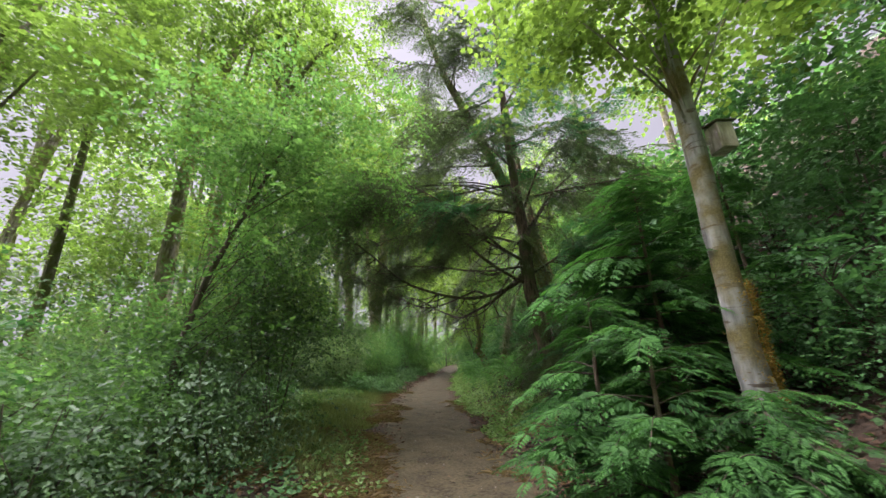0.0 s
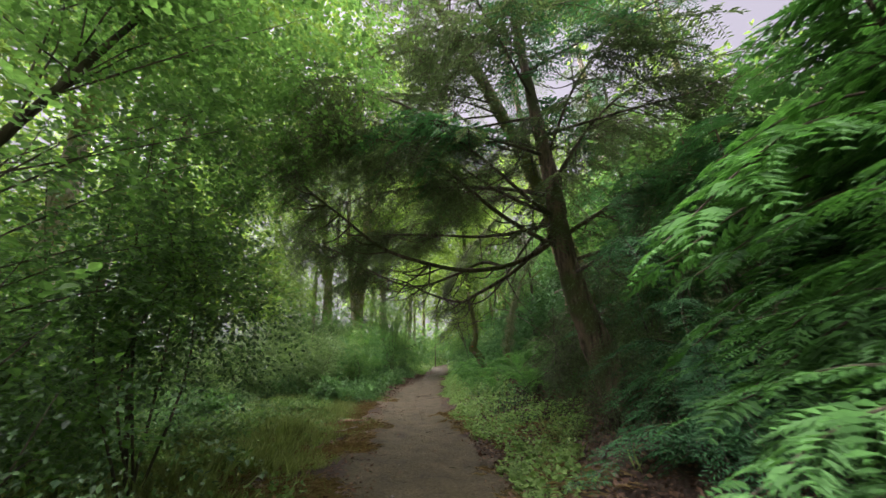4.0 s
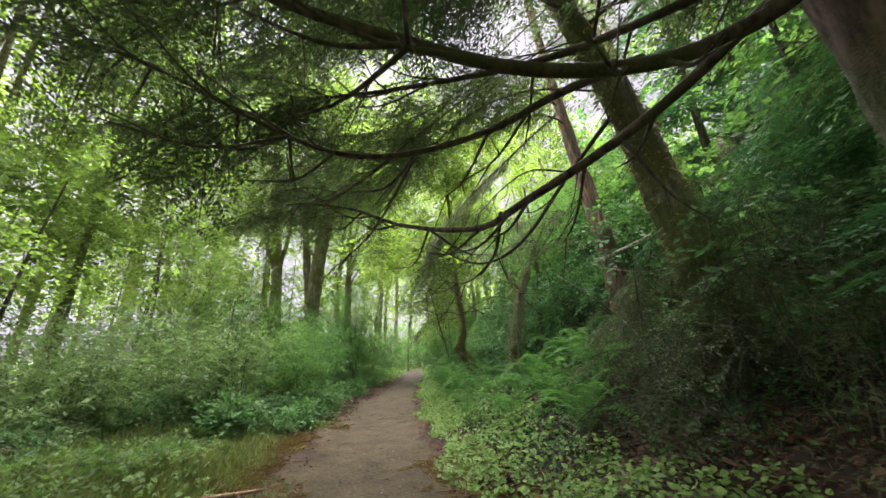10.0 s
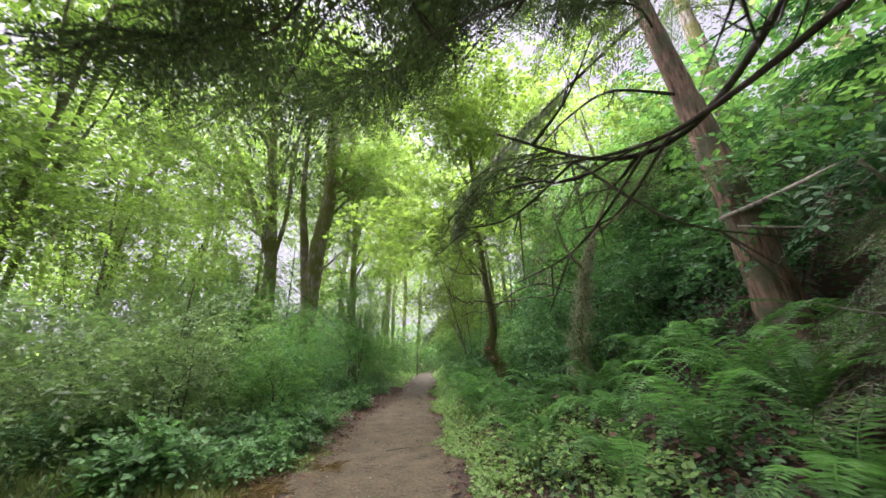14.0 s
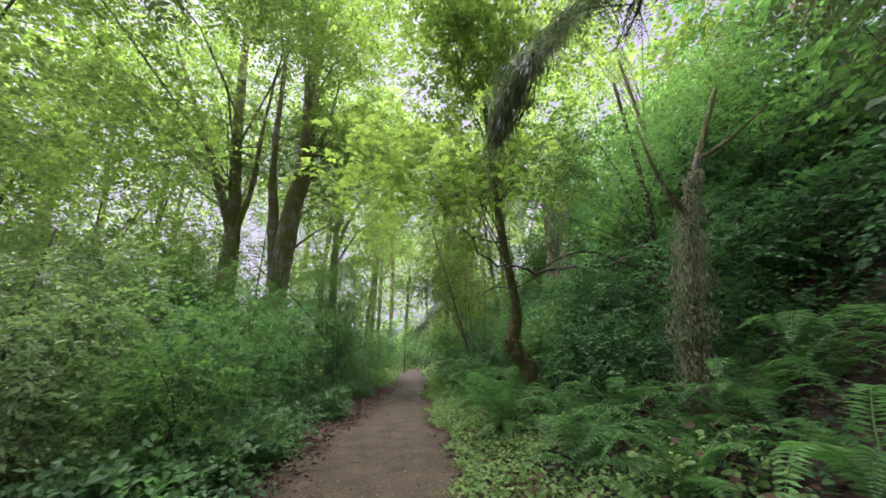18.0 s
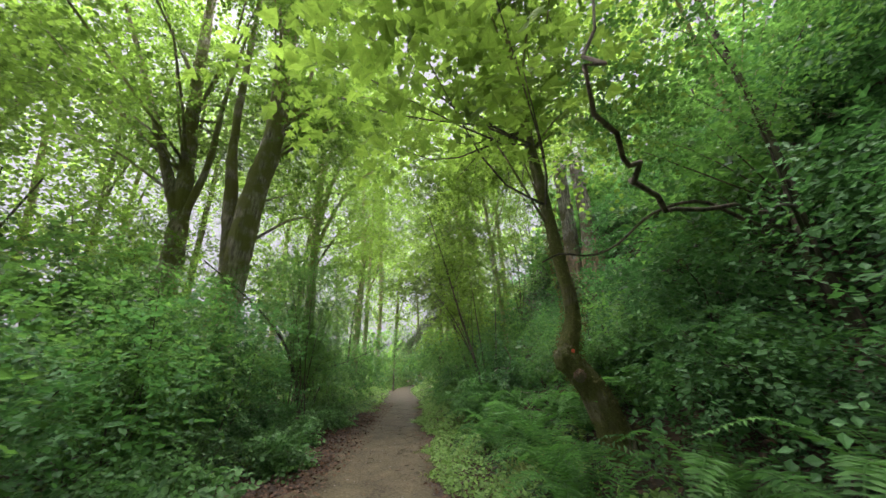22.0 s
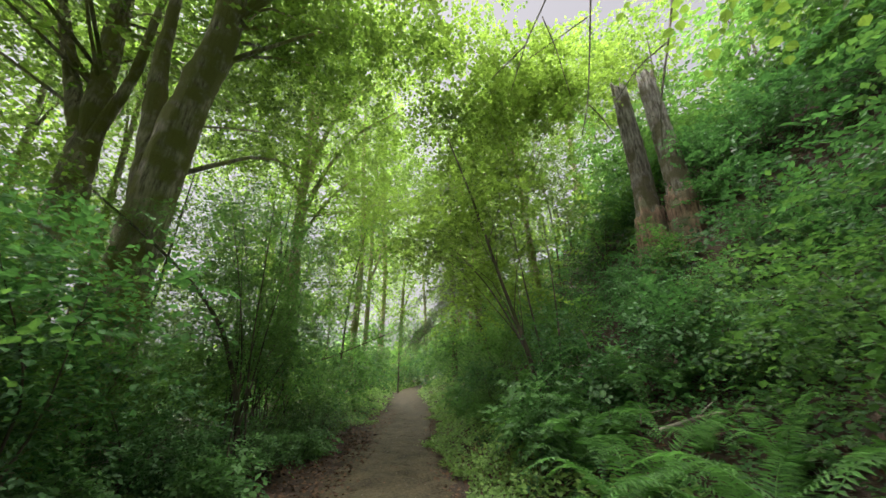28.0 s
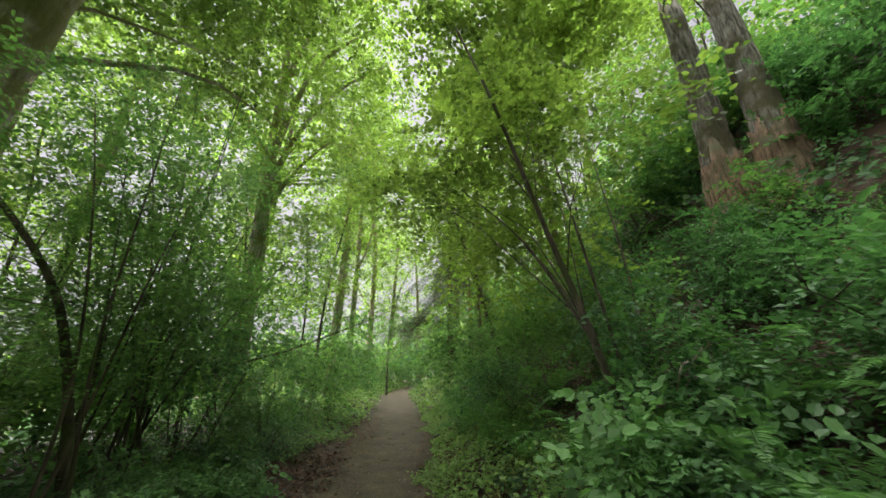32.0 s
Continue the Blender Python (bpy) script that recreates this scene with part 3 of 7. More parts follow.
def shrub(seed, x, y, height, spread, foliage, label, stems=5, count=7, size=0.75, lean=(0, 0), name="shrub", group="undergrowth shrubs", bark=None, low=0.25, r=0.014):
    """A shrub: bare stems fanning from one root, leafy twigs about their upper parts."""
    g = np.random.default_rng(seed)
    z = float(land(x, y))
    if y > 30 or abs(x) > 5:
        foliage = SHRUB_FAR if foliage is SHRUB else BUSH_FAR if foliage is BUSH else foliage
    t = thing(name, label, "shrub", (x, y, z - 0.04), group)
    tips = []
    for i in range(stems):
        a = g.uniform(0, 6.3)
        tip = np.array([math.cos(a) * spread * g.uniform(0.2, 0.9) + lean[0], math.sin(a) * spread * g.uniform(0.2, 0.9) + lean[1], height * g.uniform(0.7, 1.05)])
        mid = tip * [0.35, 0.35, 0.55] + g.normal(size=3) * 0.07 * height
        p = Pile()
        line = smooth_line([(g.normal() * 0.04, g.normal() * 0.04, 0), mid, tip], 9)
        v, q, e = tube(line, np.linspace(r * g.uniform(0.7, 1.3), r * 0.25, 9), 5)
        p.add(v, 0, q, e)
        for _ in range(2):
            k = g.integers(3, 8)
            w = line[k] + g.normal(size=3) * [0.3, 0.3, 0.15] * spread + [0, 0, 0.1]
            v, q, e = tube(smooth_line([line[k], (line[k] + w) / 2 + [0, 0, 0.05], w], 5), np.linspace(r * 0.45, r * 0.15, 5), 3)
            p.add(v, 0, q, e)
        part("stem", p.mesh("stem", [bark or BARK_TWIG]), t)
        tips.append(line)
    for i in range(count):
        line = tips[i % stems]
        q = line[g.integers(3, 9)] + g.normal(size=3) * spread * [0.35, 0.35, 0.22]
        q[2] = max(q[2], low * height)
        part("foliage", foliage[g.integers(len(foliage))], t, m=place(*q, turn=g.uniform(0, 6.3), size=size * g.uniform(0.75, 1.25), lean_x=g.normal() * 0.2, lean_y=g.normal() * 0.2))
    return t


def cedar_bough_mesh(name, seed, material, length=1.3, sprays=11, branchlets=9, scales=4, drop=0.35, fingers=False):
    """A drooping cedar bough: a woody rib, flat sprays to both sides, each of many scaly branchlets."""
    g = np.random.default_rng(seed)
    p = Pile()
    rib = smooth_line([(0, 0, 0), (length * 0.45, 0, 0.06), (length, 0, -drop * length)], 12)
    v, q, e = tube(rib, np.linspace(0.012, 0.003, 12), 5)
    p.add(v, 0, q, e)
    B, W, F, L = [], [], [], []
    for i in range(sprays * 2 + 1):
        s = (i // 2 + 0.8) / (sprays + 0.8)
        sign = 1 if i % 2 else -1
        if i == sprays * 2:
            s, sign = 1.0, 0
        k = s * 11
        a = rib[min(int(k), 10)] + (rib[min(int(k), 10) + 1] - rib[min(int(k), 10)]) * (k - min(int(k), 10))
        ln = length * (0.36 if scales > 2 else 0.42) * (1.1 - 0.55 * s) * g.uniform(0.75, 1.15)
        way = unit(np.array([0.75, sign * 0.8, -0.15]) + g.normal(size=3) * 0.12)
        face = unit(np.array([0.1, 0, 1]) + g.normal(size=3) * 0.18)
        side = unit(np.cross(face, way))
        for j in range(branchlets):
            u = (j + 0.6) / branchlets
            o = a + way * ln * u + np.array([0, 0, -0.35 * ln * u * u])
            for sg in (1, -1):
                bl = ln * (0.42 if scales > 2 else 0.5) * (1 - 0.72 * u) * g.uniform(0.8, 1.2)
                bw = unit(way * 0.8 + side * sg * 0.85 + [0, 0, -0.18])
                if fingers:
                    B.append(o), W.append(bw), F.append(face), L.append(bl)
                    across = np.cross(face, bw)
                    for m_ in range(6):
                        w = 0.18 + 0.12 * m_
                        B.append(o + bw * bl * w)
                        W.append(bw + across * (0.75 if m_ % 2 else -0.75) + [0, 0, -0.15])
                        F.append(face + g.normal(size=3) * 0.2)
                        L.append(bl * (0.52 - 0.4 * w) * g.uniform(0.8, 1.15))
                    continue
                for m_ in range(scales):
                    w = m_ / scales
                    B.append(o + bw * bl * w + np.array([0, 0, -0.2 * bl * w * w]))
                    zig = (0.75 if scales > 2 else 0.3) * (1 if m_ % 2 else -1)
                    W.append(bw + np.cross(face, bw) * zig * (0 if m_ == scales - 1 else 0.75))
                    F.append(face + g.normal(size=3) * 0.15)
                    L.append((bl * 1.5 / scales if scales > 2 else bl * (0.62 if m_ == 0 else 0.55)) + 0.012)
    L = np.array(L)
    v, f = leaves(np.array(B), np.array(W), np.array(F), L, L * (0.36 if scales > 2 else 0.27), "blade")
    p.add(v, 1, f)
    return p.mesh(name, [BARK_TWIG, material], smooth=False)


BOUGH_NEAR = [cedar_bough_mesh("fresh cedar bough", 95 + i, YOUNG, length=0.95 + 0.12 * i, sprays=5 + i, branchlets=7, scales=2, drop=0.12 + 0.06 * i, fingers=True) for i in range(3)]
BOUGH = [cedar_bough_mesh("cedar bough", 80 + i, CEDAR, branchlets=6, scales=3) for i in range(3)]
BOUGH_YOUNG = [cedar_bough_mesh("young cedar bough", 90 + i, YOUNG, length=0.95 + 0.12 * i, sprays=6 + i, branchlets=9, scales=2, drop=0.12 + 0.06 * i) for i in range(4)]


def needle_bough_mesh(name, seed, length=1.4, twigs=21, needles=15, hang=0.6):
    """A hemlock bough: rib with hanging side twigs set with short flat needles."""
    g = np.random.default_rng(seed)
    p = Pile()
    rib = smooth_line([(0, 0, 0), (length * 0.5, 0, 0.02), (length, 0, -0.22 * length)], 12)
    v, q, e = tube(rib, np.linspace(0.011, 0.003, 12), 5)
    p.add(v, 0, q, e)
    B, W, F, L = [], [], [], []
    for i in range(twigs):
        s = (i + 1) / twigs
        a = rib[min(int(s * 11), 11)]
        ln = length * 0.38 * (1.15 - 0.6 * s) * g.uniform(0.7, 1.2)
        way = unit(np.array([0.45, (1 if i % 2 else -1) * 0.8, -hang * g.uniform(0.4, 1.6)]))
        end = a + way * ln + np.array([0, 0, -0.25 * ln])
        line = smooth_line([a, end], 2)
        v, q, e = tube(line, np.linspace(0.004, 0.0015, 2), 3)
        p.add(v, 0, q, e)
        u = np.linspace(0.05, 1, needles)
        for k, uu in enumerate(u):
            o = a + (end - a) * uu
            sd = unit(np.cross(way, [0, 0, 1]))
            B.append(o)
            W.append(way * 0.45 + sd * (1 if k % 2 else -1) + g.normal(size=3) * 0.22)
            F.append(np.array([0, 0, 1]) + g.normal(size=3) * 0.35)
            L.append(0.054 * g.uniform(0.7, 1.3) * length)
    L = np.array(L)
    v, f = leaves(np.array(B), np.array(W), np.array(F), L, L * 0.36, "blade")
    p.add(v, 1, f)
    return p.mesh(name, [BARK_TWIG, HEMLOCK], smooth=False)


BOUGH_FINE = [needle_bough_mesh("hemlock bough", 100 + i) for i in range(4)]


def boughs_on(t, base, line, meshes, g, count, size, z_from, z_to, droop=0.15, toward=None):
    """Boughs spread round a stem between two heights."""
    for i in range(count):
        z = z_from + (z_to - z_from) * (i + g.uniform(0, 1)) / count
        o = line[np.abs(line[:, 2] - z).argmin()] - base
        a = g.uniform(0, 6.3) if toward is None else g.normal(toward, 0.9)
        s = size * (1.15 - 0.65 * (z - z_from) / max(z_to - z_from, 0.1)) * g.uniform(0.7, 1.2)
        part("bough", meshes[g.integers(len(meshes))], t, m=place(*o, turn=a, size=s, lean_y=g.uniform(-0.1, 0.35) + droop))


def arch_limb(t, base, pts, r, g, meshes, count, size, bark=BARK_TWIG, hang=6, start=0.25):
    """A long arching limb with bare hanging side twigs and leafy boughs towards its tip."""
    line = smooth_line(np.asarray(pts, float) - base, 26)
    p = Pile()
    v, q, e = tube(line, np.linspace(r, r * 0.25, 26), 9, 0.06, g)
    p.add(v, 0, q, e)
    for i in range(hang):
        k = int(g.uniform(4, 24))
        way = unit(np.array([g.normal() * 0.6, g.normal() * 0.6, -g.uniform(0.1, 0.9)]) + unit(line[min(k + 1, 25)] - line[k - 1]) * 0.8)
        ln = g.uniform(0.35, 0.9)
        l2 = smooth_line([line[k], line[k] + way * ln * 0.5 + [0, 0, -0.06], line[k] + way * ln + [0, 0, 0.1 * ln]], 8)
        v, q, e = tube(l2, np.linspace(r * 0.38, 0.003, 8), 6)
        p.add(v, 0, q, e)
        for _ in range(3):
            kk = int(g.uniform(2, 7))
            w = unit(way + g.normal(size=3) * 0.7) * g.uniform(0.12, 0.35)
            v, q, e = tube(smooth_line([l2[kk], l2[kk] + w], 4), np.linspace(0.005, 0.0015, 4), 4)
            p.add(v, 0, q, e)
    limb = part("limb", p.mesh("limb", [bark]), t)
    for i in range(count):
        k = int(26 * g.uniform(start, 1) - 1)
        tan = line[min(k + 1, 25)] - line[max(k - 1, 0)]
        a = math.atan2(tan[1], tan[0]) + g.normal() * 0.8
        part("bough", meshes[g.integers(len(meshes))], limb, m=place(*line[k], turn=a, size=size * g.uniform(0.6, 1.15), lean_y=g.uniform(-0.1, 0.5)))
    return limb


# ---- sword ferns ----
def frond_mesh(name, seed, length=0.85, pairs=34):
    g = np.random.default_rng(seed)
    p = Pile()
    rib = smooth_line([(0, 0, 0), (0.28 * length, 0, 0.42 * length), (0.66 * length, 0, 0.56 * length), (length, 0, 0.36 * length)], pairs + 3)
    v, q, e = tube(rib, np.linspace(0.006, 0.0015, pairs + 3), 4)
    p.add(v, 0, q, e)
    tan = unit(np.gradient(rib, axis=0))
    B, W, F, L = [], [], [], []
    for k in range(2, pairs + 3):
        s = k / (pairs + 2)
        up = np.cross(tan[k], [0, 1, 0])
        for sg in (1, -1):
            B.append(rib[k])
            W.append(np.array([0, sg, 0]) + tan[k] * 0.28 - np.abs(up) * 0.05 + g.normal(size=3) * 0.07)
            F.append(-up * np.sign(up[2] if abs(up[2]) > 1e-6 else 1) * -1 + g.normal(size=3) * 0.12)
            L.append(length * 0.14 * math.sin(math.pi * (0.12 + 0.86 * s) ** 0.75) ** 0.8 * g.uniform(0.88, 1.1) + 0.008)
    L = np.array(L)
    v, f = leaves(np.array(B), np.array(W), np.array(F), L, np.full(len(L), 0.019 * length / 0.85), "blade")
    p.add(v, 0, f)
    return p.mesh(name, [FERN], smooth=False)


FROND = [frond_mesh("frond", 110 + i, length=0.8 + 0.07 * i, pairs=32 + i) for i in range(4)]


def fern(seed, x, y, size=1.0, fronds=13):
    g = np.random.default_rng(seed)
    t = thing("sword_fern", "green sword fern with arching fronds on the leafy bank", "fern", (x, y, float(land(x, y)) - 0.02), "ferns along the bank")
    for i in range(fronds):
        a = 6.283 * i / fronds + g.normal() * 0.22
        part("frond", FROND[g.integers(4)], t, m=place(g.normal() * 0.02, g.normal() * 0.02, 0, turn=a, size=size * g.uniform(0.75, 1.12), lean_y=g.uniform(-0.35, 0.3), lean_x=g.normal() * 0.12))
    return t

# ---- tall trees west of the trail ----
MAP_L = "tall maple with grey mossy bark, green crown"
broad_tree(201, MAP_L + ", forked trunk", [(-7.5, 11, 0), (-7.6, 10.9, 4), (-7.65, 10.9, 7.2), (-7.3, 11, 10.5), (-6.6, 11.2, 14)], 0.24, BARK_GREY,
           [(-8.5, 10.5, 11, 2.2, 4), (-6.5, 11, 13, 2.2, 5), (-7, 9.5, 8.0, 1.6, 3)], forks=[([(-7.65, 10.9, 7.2), (-8.0, 10.9, 9), (-8.4, 11, 13)], 0.13), ([(-7.5, 10.9, 8.4), (-7.0, 10.7, 10), (-6.2, 10.4, 12)], 0.09)], foliage=HIGH)
broad_tree(202, MAP_L, [(-6.2, 10.8, 0), (-6.2, 10.6, 4), (-6.15, 10.4, 7.3), (-6.0, 10.4, 12)], 0.13, BARK_GREY, [(-5.6, 10.2, 9.5, 1.6, 3), (-6.6, 10.5, 12, 1.6, 3), (-5.4, 9.4, 6.4, 1.3, 2)])
broad_tree(203, MAP_L + ", spreading forks", [(-5.35, 10.4, 0), (-5.25, 10.4, 2.6), (-5.17, 10.4, 4.1), (-5.0, 10.4, 6.5), (-4.75, 10.4, 9.0)], 0.16, BARK_MOSS,
           [(-4.0, 11, 11.8, 1.8, 4), (-5.8, 10.6, 12, 1.6, 4), (-3.4, 11.4, 8.4, 1.5, 4), (-2.4, 13, 11, 1.8, 3), (-5.0, 10.8, 7.6, 1.3, 3)], forks=[([(-4.78, 10.4, 8.7), (-4.3, 10.4, 9.9), (-3.3, 10.4, 11.5)], 0.09), ([(-4.8, 10.4, 8.6), (-5.1, 10.4, 10.2), (-5.4, 10.5, 13)], 0.08), ([(-4.75, 10.4, 8.9), (-4.5, 10.2, 11), (-4.4, 10.2, 13.5)], 0.07)])
broad_tree(204, MAP_L, [(-9.9, 8.4, 0), (-10.2, 8.4, 4), (-10.6, 8.4, 8), (-10.6, 8.6, 13)], 0.17, BARK_GREY, [(-10.4, 8.6, 8.5, 2.0, 5), (-9.5, 9, 12, 2, 5)])
broad_tree(205, "slender maple with mossy bark", [(-10.2, 10.6, 0), (-10.5, 10.6, 5), (-10.7, 10.6, 9), (-10.6, 10.7, 14)], 0.14, BARK_MOSS, [(-10.5, 10.2, 9, 2.0, 5), (-11.5, 10.5, 12, 2, 5)])
broad_tree(206, "slender maple with mossy bark", [(-8.9, 7.4, 0), (-9.1, 7.4, 3), (-9.2, 7.3, 5.2), (-8.9, 7.2, 8)], 0.10, BARK_MOSS, [(-8.9, 7.3, 6.5, 1.7, 5)], forks=[([(-9.2, 7.3, 4.6), (-8.6, 7.3, 5.8), (-8.0, 7.3, 7.0)], 0.05)])
broad_tree(211, MAP_L + ", forked in three", [(-6.6, 26, 0), (-6.8, 26, 4), (-7.0, 26.1, 6.5), (-7.5, 26.2, 10), (-7.9, 26.2, 14), (-8.2, 26, 19)], 0.33, BARK_GREY,
           [(-9.5, 25.5, 14, 2.6, 7), (-7, 25, 16, 2.6, 7), (-7.5, 27.8, 10.5, 2.0, 4), (-6.0, 21.8, 13, 2.2, 5), (-8.6, 20.6, 12, 2.2, 5), (-9, 26.5, 9, 1.9, 5), (-6, 28, 12, 2, 6), (-10.5, 24, 11, 2.2, 6)], forks=[([(-7.0, 26, 6.0), (-7.9, 26, 8.3), (-9.5, 26, 12), (-11.3, 26, 16)], 0.17), ([(-6.9, 26, 5.6), (-6.5, 26, 8), (-6.5, 26, 10.5), (-6.3, 26, 14)], 0.13)])
broad_tree(212, MAP_L + ", thick double trunk", [(-4.95, 25.3, 0), (-4.75, 25.2, 2), (-4.75, 25.2, 3.6), (-4.6, 25.2, 6.4), (-4.35, 25.2, 8.8), (-4.5, 25.2, 13), (-4.3, 25, 18)], 0.42, BARK_GREY, r1=0.22, crown=
           [(-4.2, 24, 14, 2.6, 7), (-2.8, 25, 10.8, 1.8, 4), (-5.5, 25, 16, 2.6, 6), (-2.8, 22, 12.5, 2.0, 5), (-1.8, 20.8, 14.5, 2.0, 5), (-3.8, 27.8, 10.8, 1.8, 4), (-3.4, 28.5, 7.8, 1.4, 4), (-2.6, 27.5, 10.5, 1.8, 6), (-4.2, 28, 14, 2.2, 6)], forks=[([(-4.85, 25.3, 3.4), (-5.3, 25.3, 6.6), (-5.6, 25.3, 9.4), (-5.8, 25.3, 16)], 0.22), ([(-4.4, 25.2, 8.6), (-3.7, 25.2, 10.2), (-3.3, 25.2, 13)], 0.12)])
broad_tree(213, "tall grey maple with branches sweeping over the trail", [(-4.1, 32, 0), (-4.2, 32, 5), (-4.3, 32, 8), (-4.4, 32, 11.5), (-4.5, 32, 16)], 0.26, BARK_GREY,
           [(-2.2, 32, 13.5, 2.2, 4), (-4.8, 32, 15, 2.5, 6), (-5.5, 31, 10, 1.8, 5), (-3, 33, 12, 2.4, 7), (-1.5, 34, 10, 2.0, 6), (-4.2, 33, 17.5, 2.5, 7)], forks=[([(-4.3, 32, 8), (-3.9, 32, 10.5), (-3.0, 32, 13), (-1.4, 31.8, 14.6)], 0.14), ([(-4.3, 32, 7), (-3.5, 31.8, 9.2), (-2.4, 31.6, 11), (-0.6, 31.4, 12.4)], 0.11), ([(-4.25, 32, 6.2), (-3.2, 31.8, 8.0), (-2.2, 31.6, 9.0)], 0.07), ([(-4.4, 32, 10), (-4.0, 32, 13), (-3.0, 32, 16)], 0.11)])
broad_tree(214, MAP_L, [(-15, 28, 0), (-15.2, 28, 5), (-15.6, 28, 10), (-16, 28, 18)], 0.36, BARK_GREY, [(-15.5, 27, 12, 3, 7), (-14, 28, 16, 3, 6)], forks=[([(-15.4, 28, 8), (-14.8, 28, 11), (-14.2, 28, 15)], 0.18)], size=2.0)
FAR_TREES = [(-22, 31.7, 0.2), (-18.7, 29.8, 0.17), (-15.4, 31, 0.2), (-12.4, 30.3, 0.16), (-13.4, 32.8, 0.17), (-10.2, 33.5, 0.2), (-8.7, 29.3, 0.12), (-6.2, 37.5, 0.22), (-2.4, 44, 0.2), (-3.7, 47, 0.18), (-8.5, 41, 0.24),
             (0.2, 56, 0.25), (-1.6, 58, 0.2), (-12, 21, 0.12), (-13.5, 19, 0.15), (-11, 16.5, 0.12), (-15, 23, 0.18), (-9.5, 18.6, 0.10), (-18, 15, 0.2), (-21, 22, 0.2), (-14, 12, 0.16)]
for i, (x, y, r) in enumerate(FAR_TREES):
    g = np.random.default_rng(300 + i)
    h = g.uniform(15, 20)
    z0 = float(land(x, y))
    dx, dy = g.normal() * 0.8, g.normal() * 0.8
    broad_tree(300 + i, "slim woodland maple with mossy trunk, light green crown", [(x, y, z0), (x + dx * 0.2, y, z0 + h * 0.35), (x + dx * 0.5, y + dy * 0.4, z0 + h * 0.65), (x + dx, y + dy, z0 + h)], r, BARK_MOSS if i % 2 else BARK_GREY,
               [(x + g.normal(), y + g.normal(), z0 + h * k, 2.5, 5 if y > 34 else 3) for k in (0.42, 0.7, 0.92)],
               forks=[([(x + dx * 0.25, y, z0 + h * 0.4), (x + g.normal(), y + g.normal() * 0.5, z0 + h * 0.6), (x + g.normal() * 2, y + g.normal(), z0 + h * 0.85)], r * 0.45)], size=1.9)

# ---- trees east of the trail ----
birch = broad_tree(401, "pale grey alder with dark scars and a mossy foot", [(2.6, 5, 0.6), (2.55, 5, 1.3), (2.56, 5, 2), (2.6, 5, 3.55), (2.6, 5, 4.6), (2.52, 5.1, 7), (2.3, 5.2, 11)], 0.105, BARK_BIRCH,
                   [(1.9, 5.8, 5.6, 0.9, 2), (2.6, 6.2, 7.5, 1.2, 4), (3.5, 5.6, 5.8, 0.9, 4), (4.7, 6.2, 6.2, 1.0, 4), (3.9, 4.4, 6.6, 1.0, 3), (1.9, 4.6, 4.9, 0.5, 3), (1.5, 4.9, 5.4, 0.6, 3), (2.7, 4.5, 4.9, 0.4, 2)], foliage=CANOPY, size=0.8, r1=0.08)
p = Pile()
g = np.random.default_rng(5)
for i in range(900):
    a, z = g.normal(-0.3, 0.8), g.uniform(0, 1.0) ** 1.3
    o = np.array([0.118 * math.cos(a) - 0.03, 0.118 * math.sin(a), z + 0.45])
    v, f = leaves(np.tile(o, (4, 1)) + g.normal(size=(4, 3)) * 0.015, unit(o * [1, 1, 0]) + g.normal(size=(4, 3)) * 0.7, g.normal(size=(4, 3)) + [0, 0, 1], 0.024, 0.01, "blade")
    p.add(v, 0, f)
part("moss", p.mesh("moss", [MOSS_RUST], False), birch, "orange-green moss round the foot", kind="stuff")


def board(w, d, h, bevel=0.006):
    bm = bmesh.new()
    bmesh.ops.create_cube(bm, size=1.0)
    bmesh.ops.scale(bm, vec=(w, d, h), verts=bm.verts)
    bmesh.ops.bevel(bm, geom=bm.edges[:], offset=bevel, segments=1, affect="EDGES")
    return bm


def bm_mesh(name, bm, material):
    me = bpy.data.meshes.new(name)
    bm.to_mesh(me)
    bm.free()
    me.materials.append(material)
    return me


box = thing("nest_box", "weathered pale wooden nest box fixed to the alder trunk", "nest box", (2.86, 4.97, 3.26))
for nm, w, d, h, x, y, z in (("front", 0.2, 0.018, 0.36, 0, -0.1, 0.2), ("back", 0.2, 0.018, 0.44, 0, 0.1, 0.22), ("side_panel", 0.018, 0.18, 0.36, -0.091, 0, 0.2), ("side_panel", 0.018, 0.18, 0.36, 0.091, 0, 0.2), ("floor_board", 0.16, 0.18, 0.018, 0, 0, 0.03)):
    part(nm, bm_mesh(nm, board(w, d, h), BOARD), box, m=pose(x, y, z))
box.scale = (0.78, 0.78, 0.78)
part("roof", bm_mesh("roof", board(0.26, 0.27, 0.02), BARK_BROWN), box, "dark board roof", m=pose(0, -0.02, 0.41, 12))
# no hole is cut: a flat near-black disc paints the shade inside it
bm = bmesh.new()
bmesh.ops.create_circle(bm, cap_ends=True, radius=0.022, segments=16)
part("entrance_dark_disc", bm_mesh("entrance_dark_disc", bm, HOLE_SHADE), box, m=pose(0, 0.1115, 0.28, 90))
part("bracket", bm_mesh("bracket", board(0.12, 0.03, 0.1), WOOD_DEAD), box, m=pose(-0.14, 0.06, 0.2))


def conifer(seed, label, pts, r0, bark, group="conifers along the trail"):
    g = np.random.default_rng(seed)
    pts = np.asarray(pts, float)
    pts[0, 2] = min(pts[0, 2], float(land(pts[0, 0], pts[0, 1])) - 0.1)
    base = pts[0].copy()
    t = thing("conifer", label, "tree", base, group)
    part("trunk", trunk_mesh("trunk", pts - base, r0, r0 * 0.3, bark, g, steps=36), t)
    return t, base, smooth_line(pts, 60), g


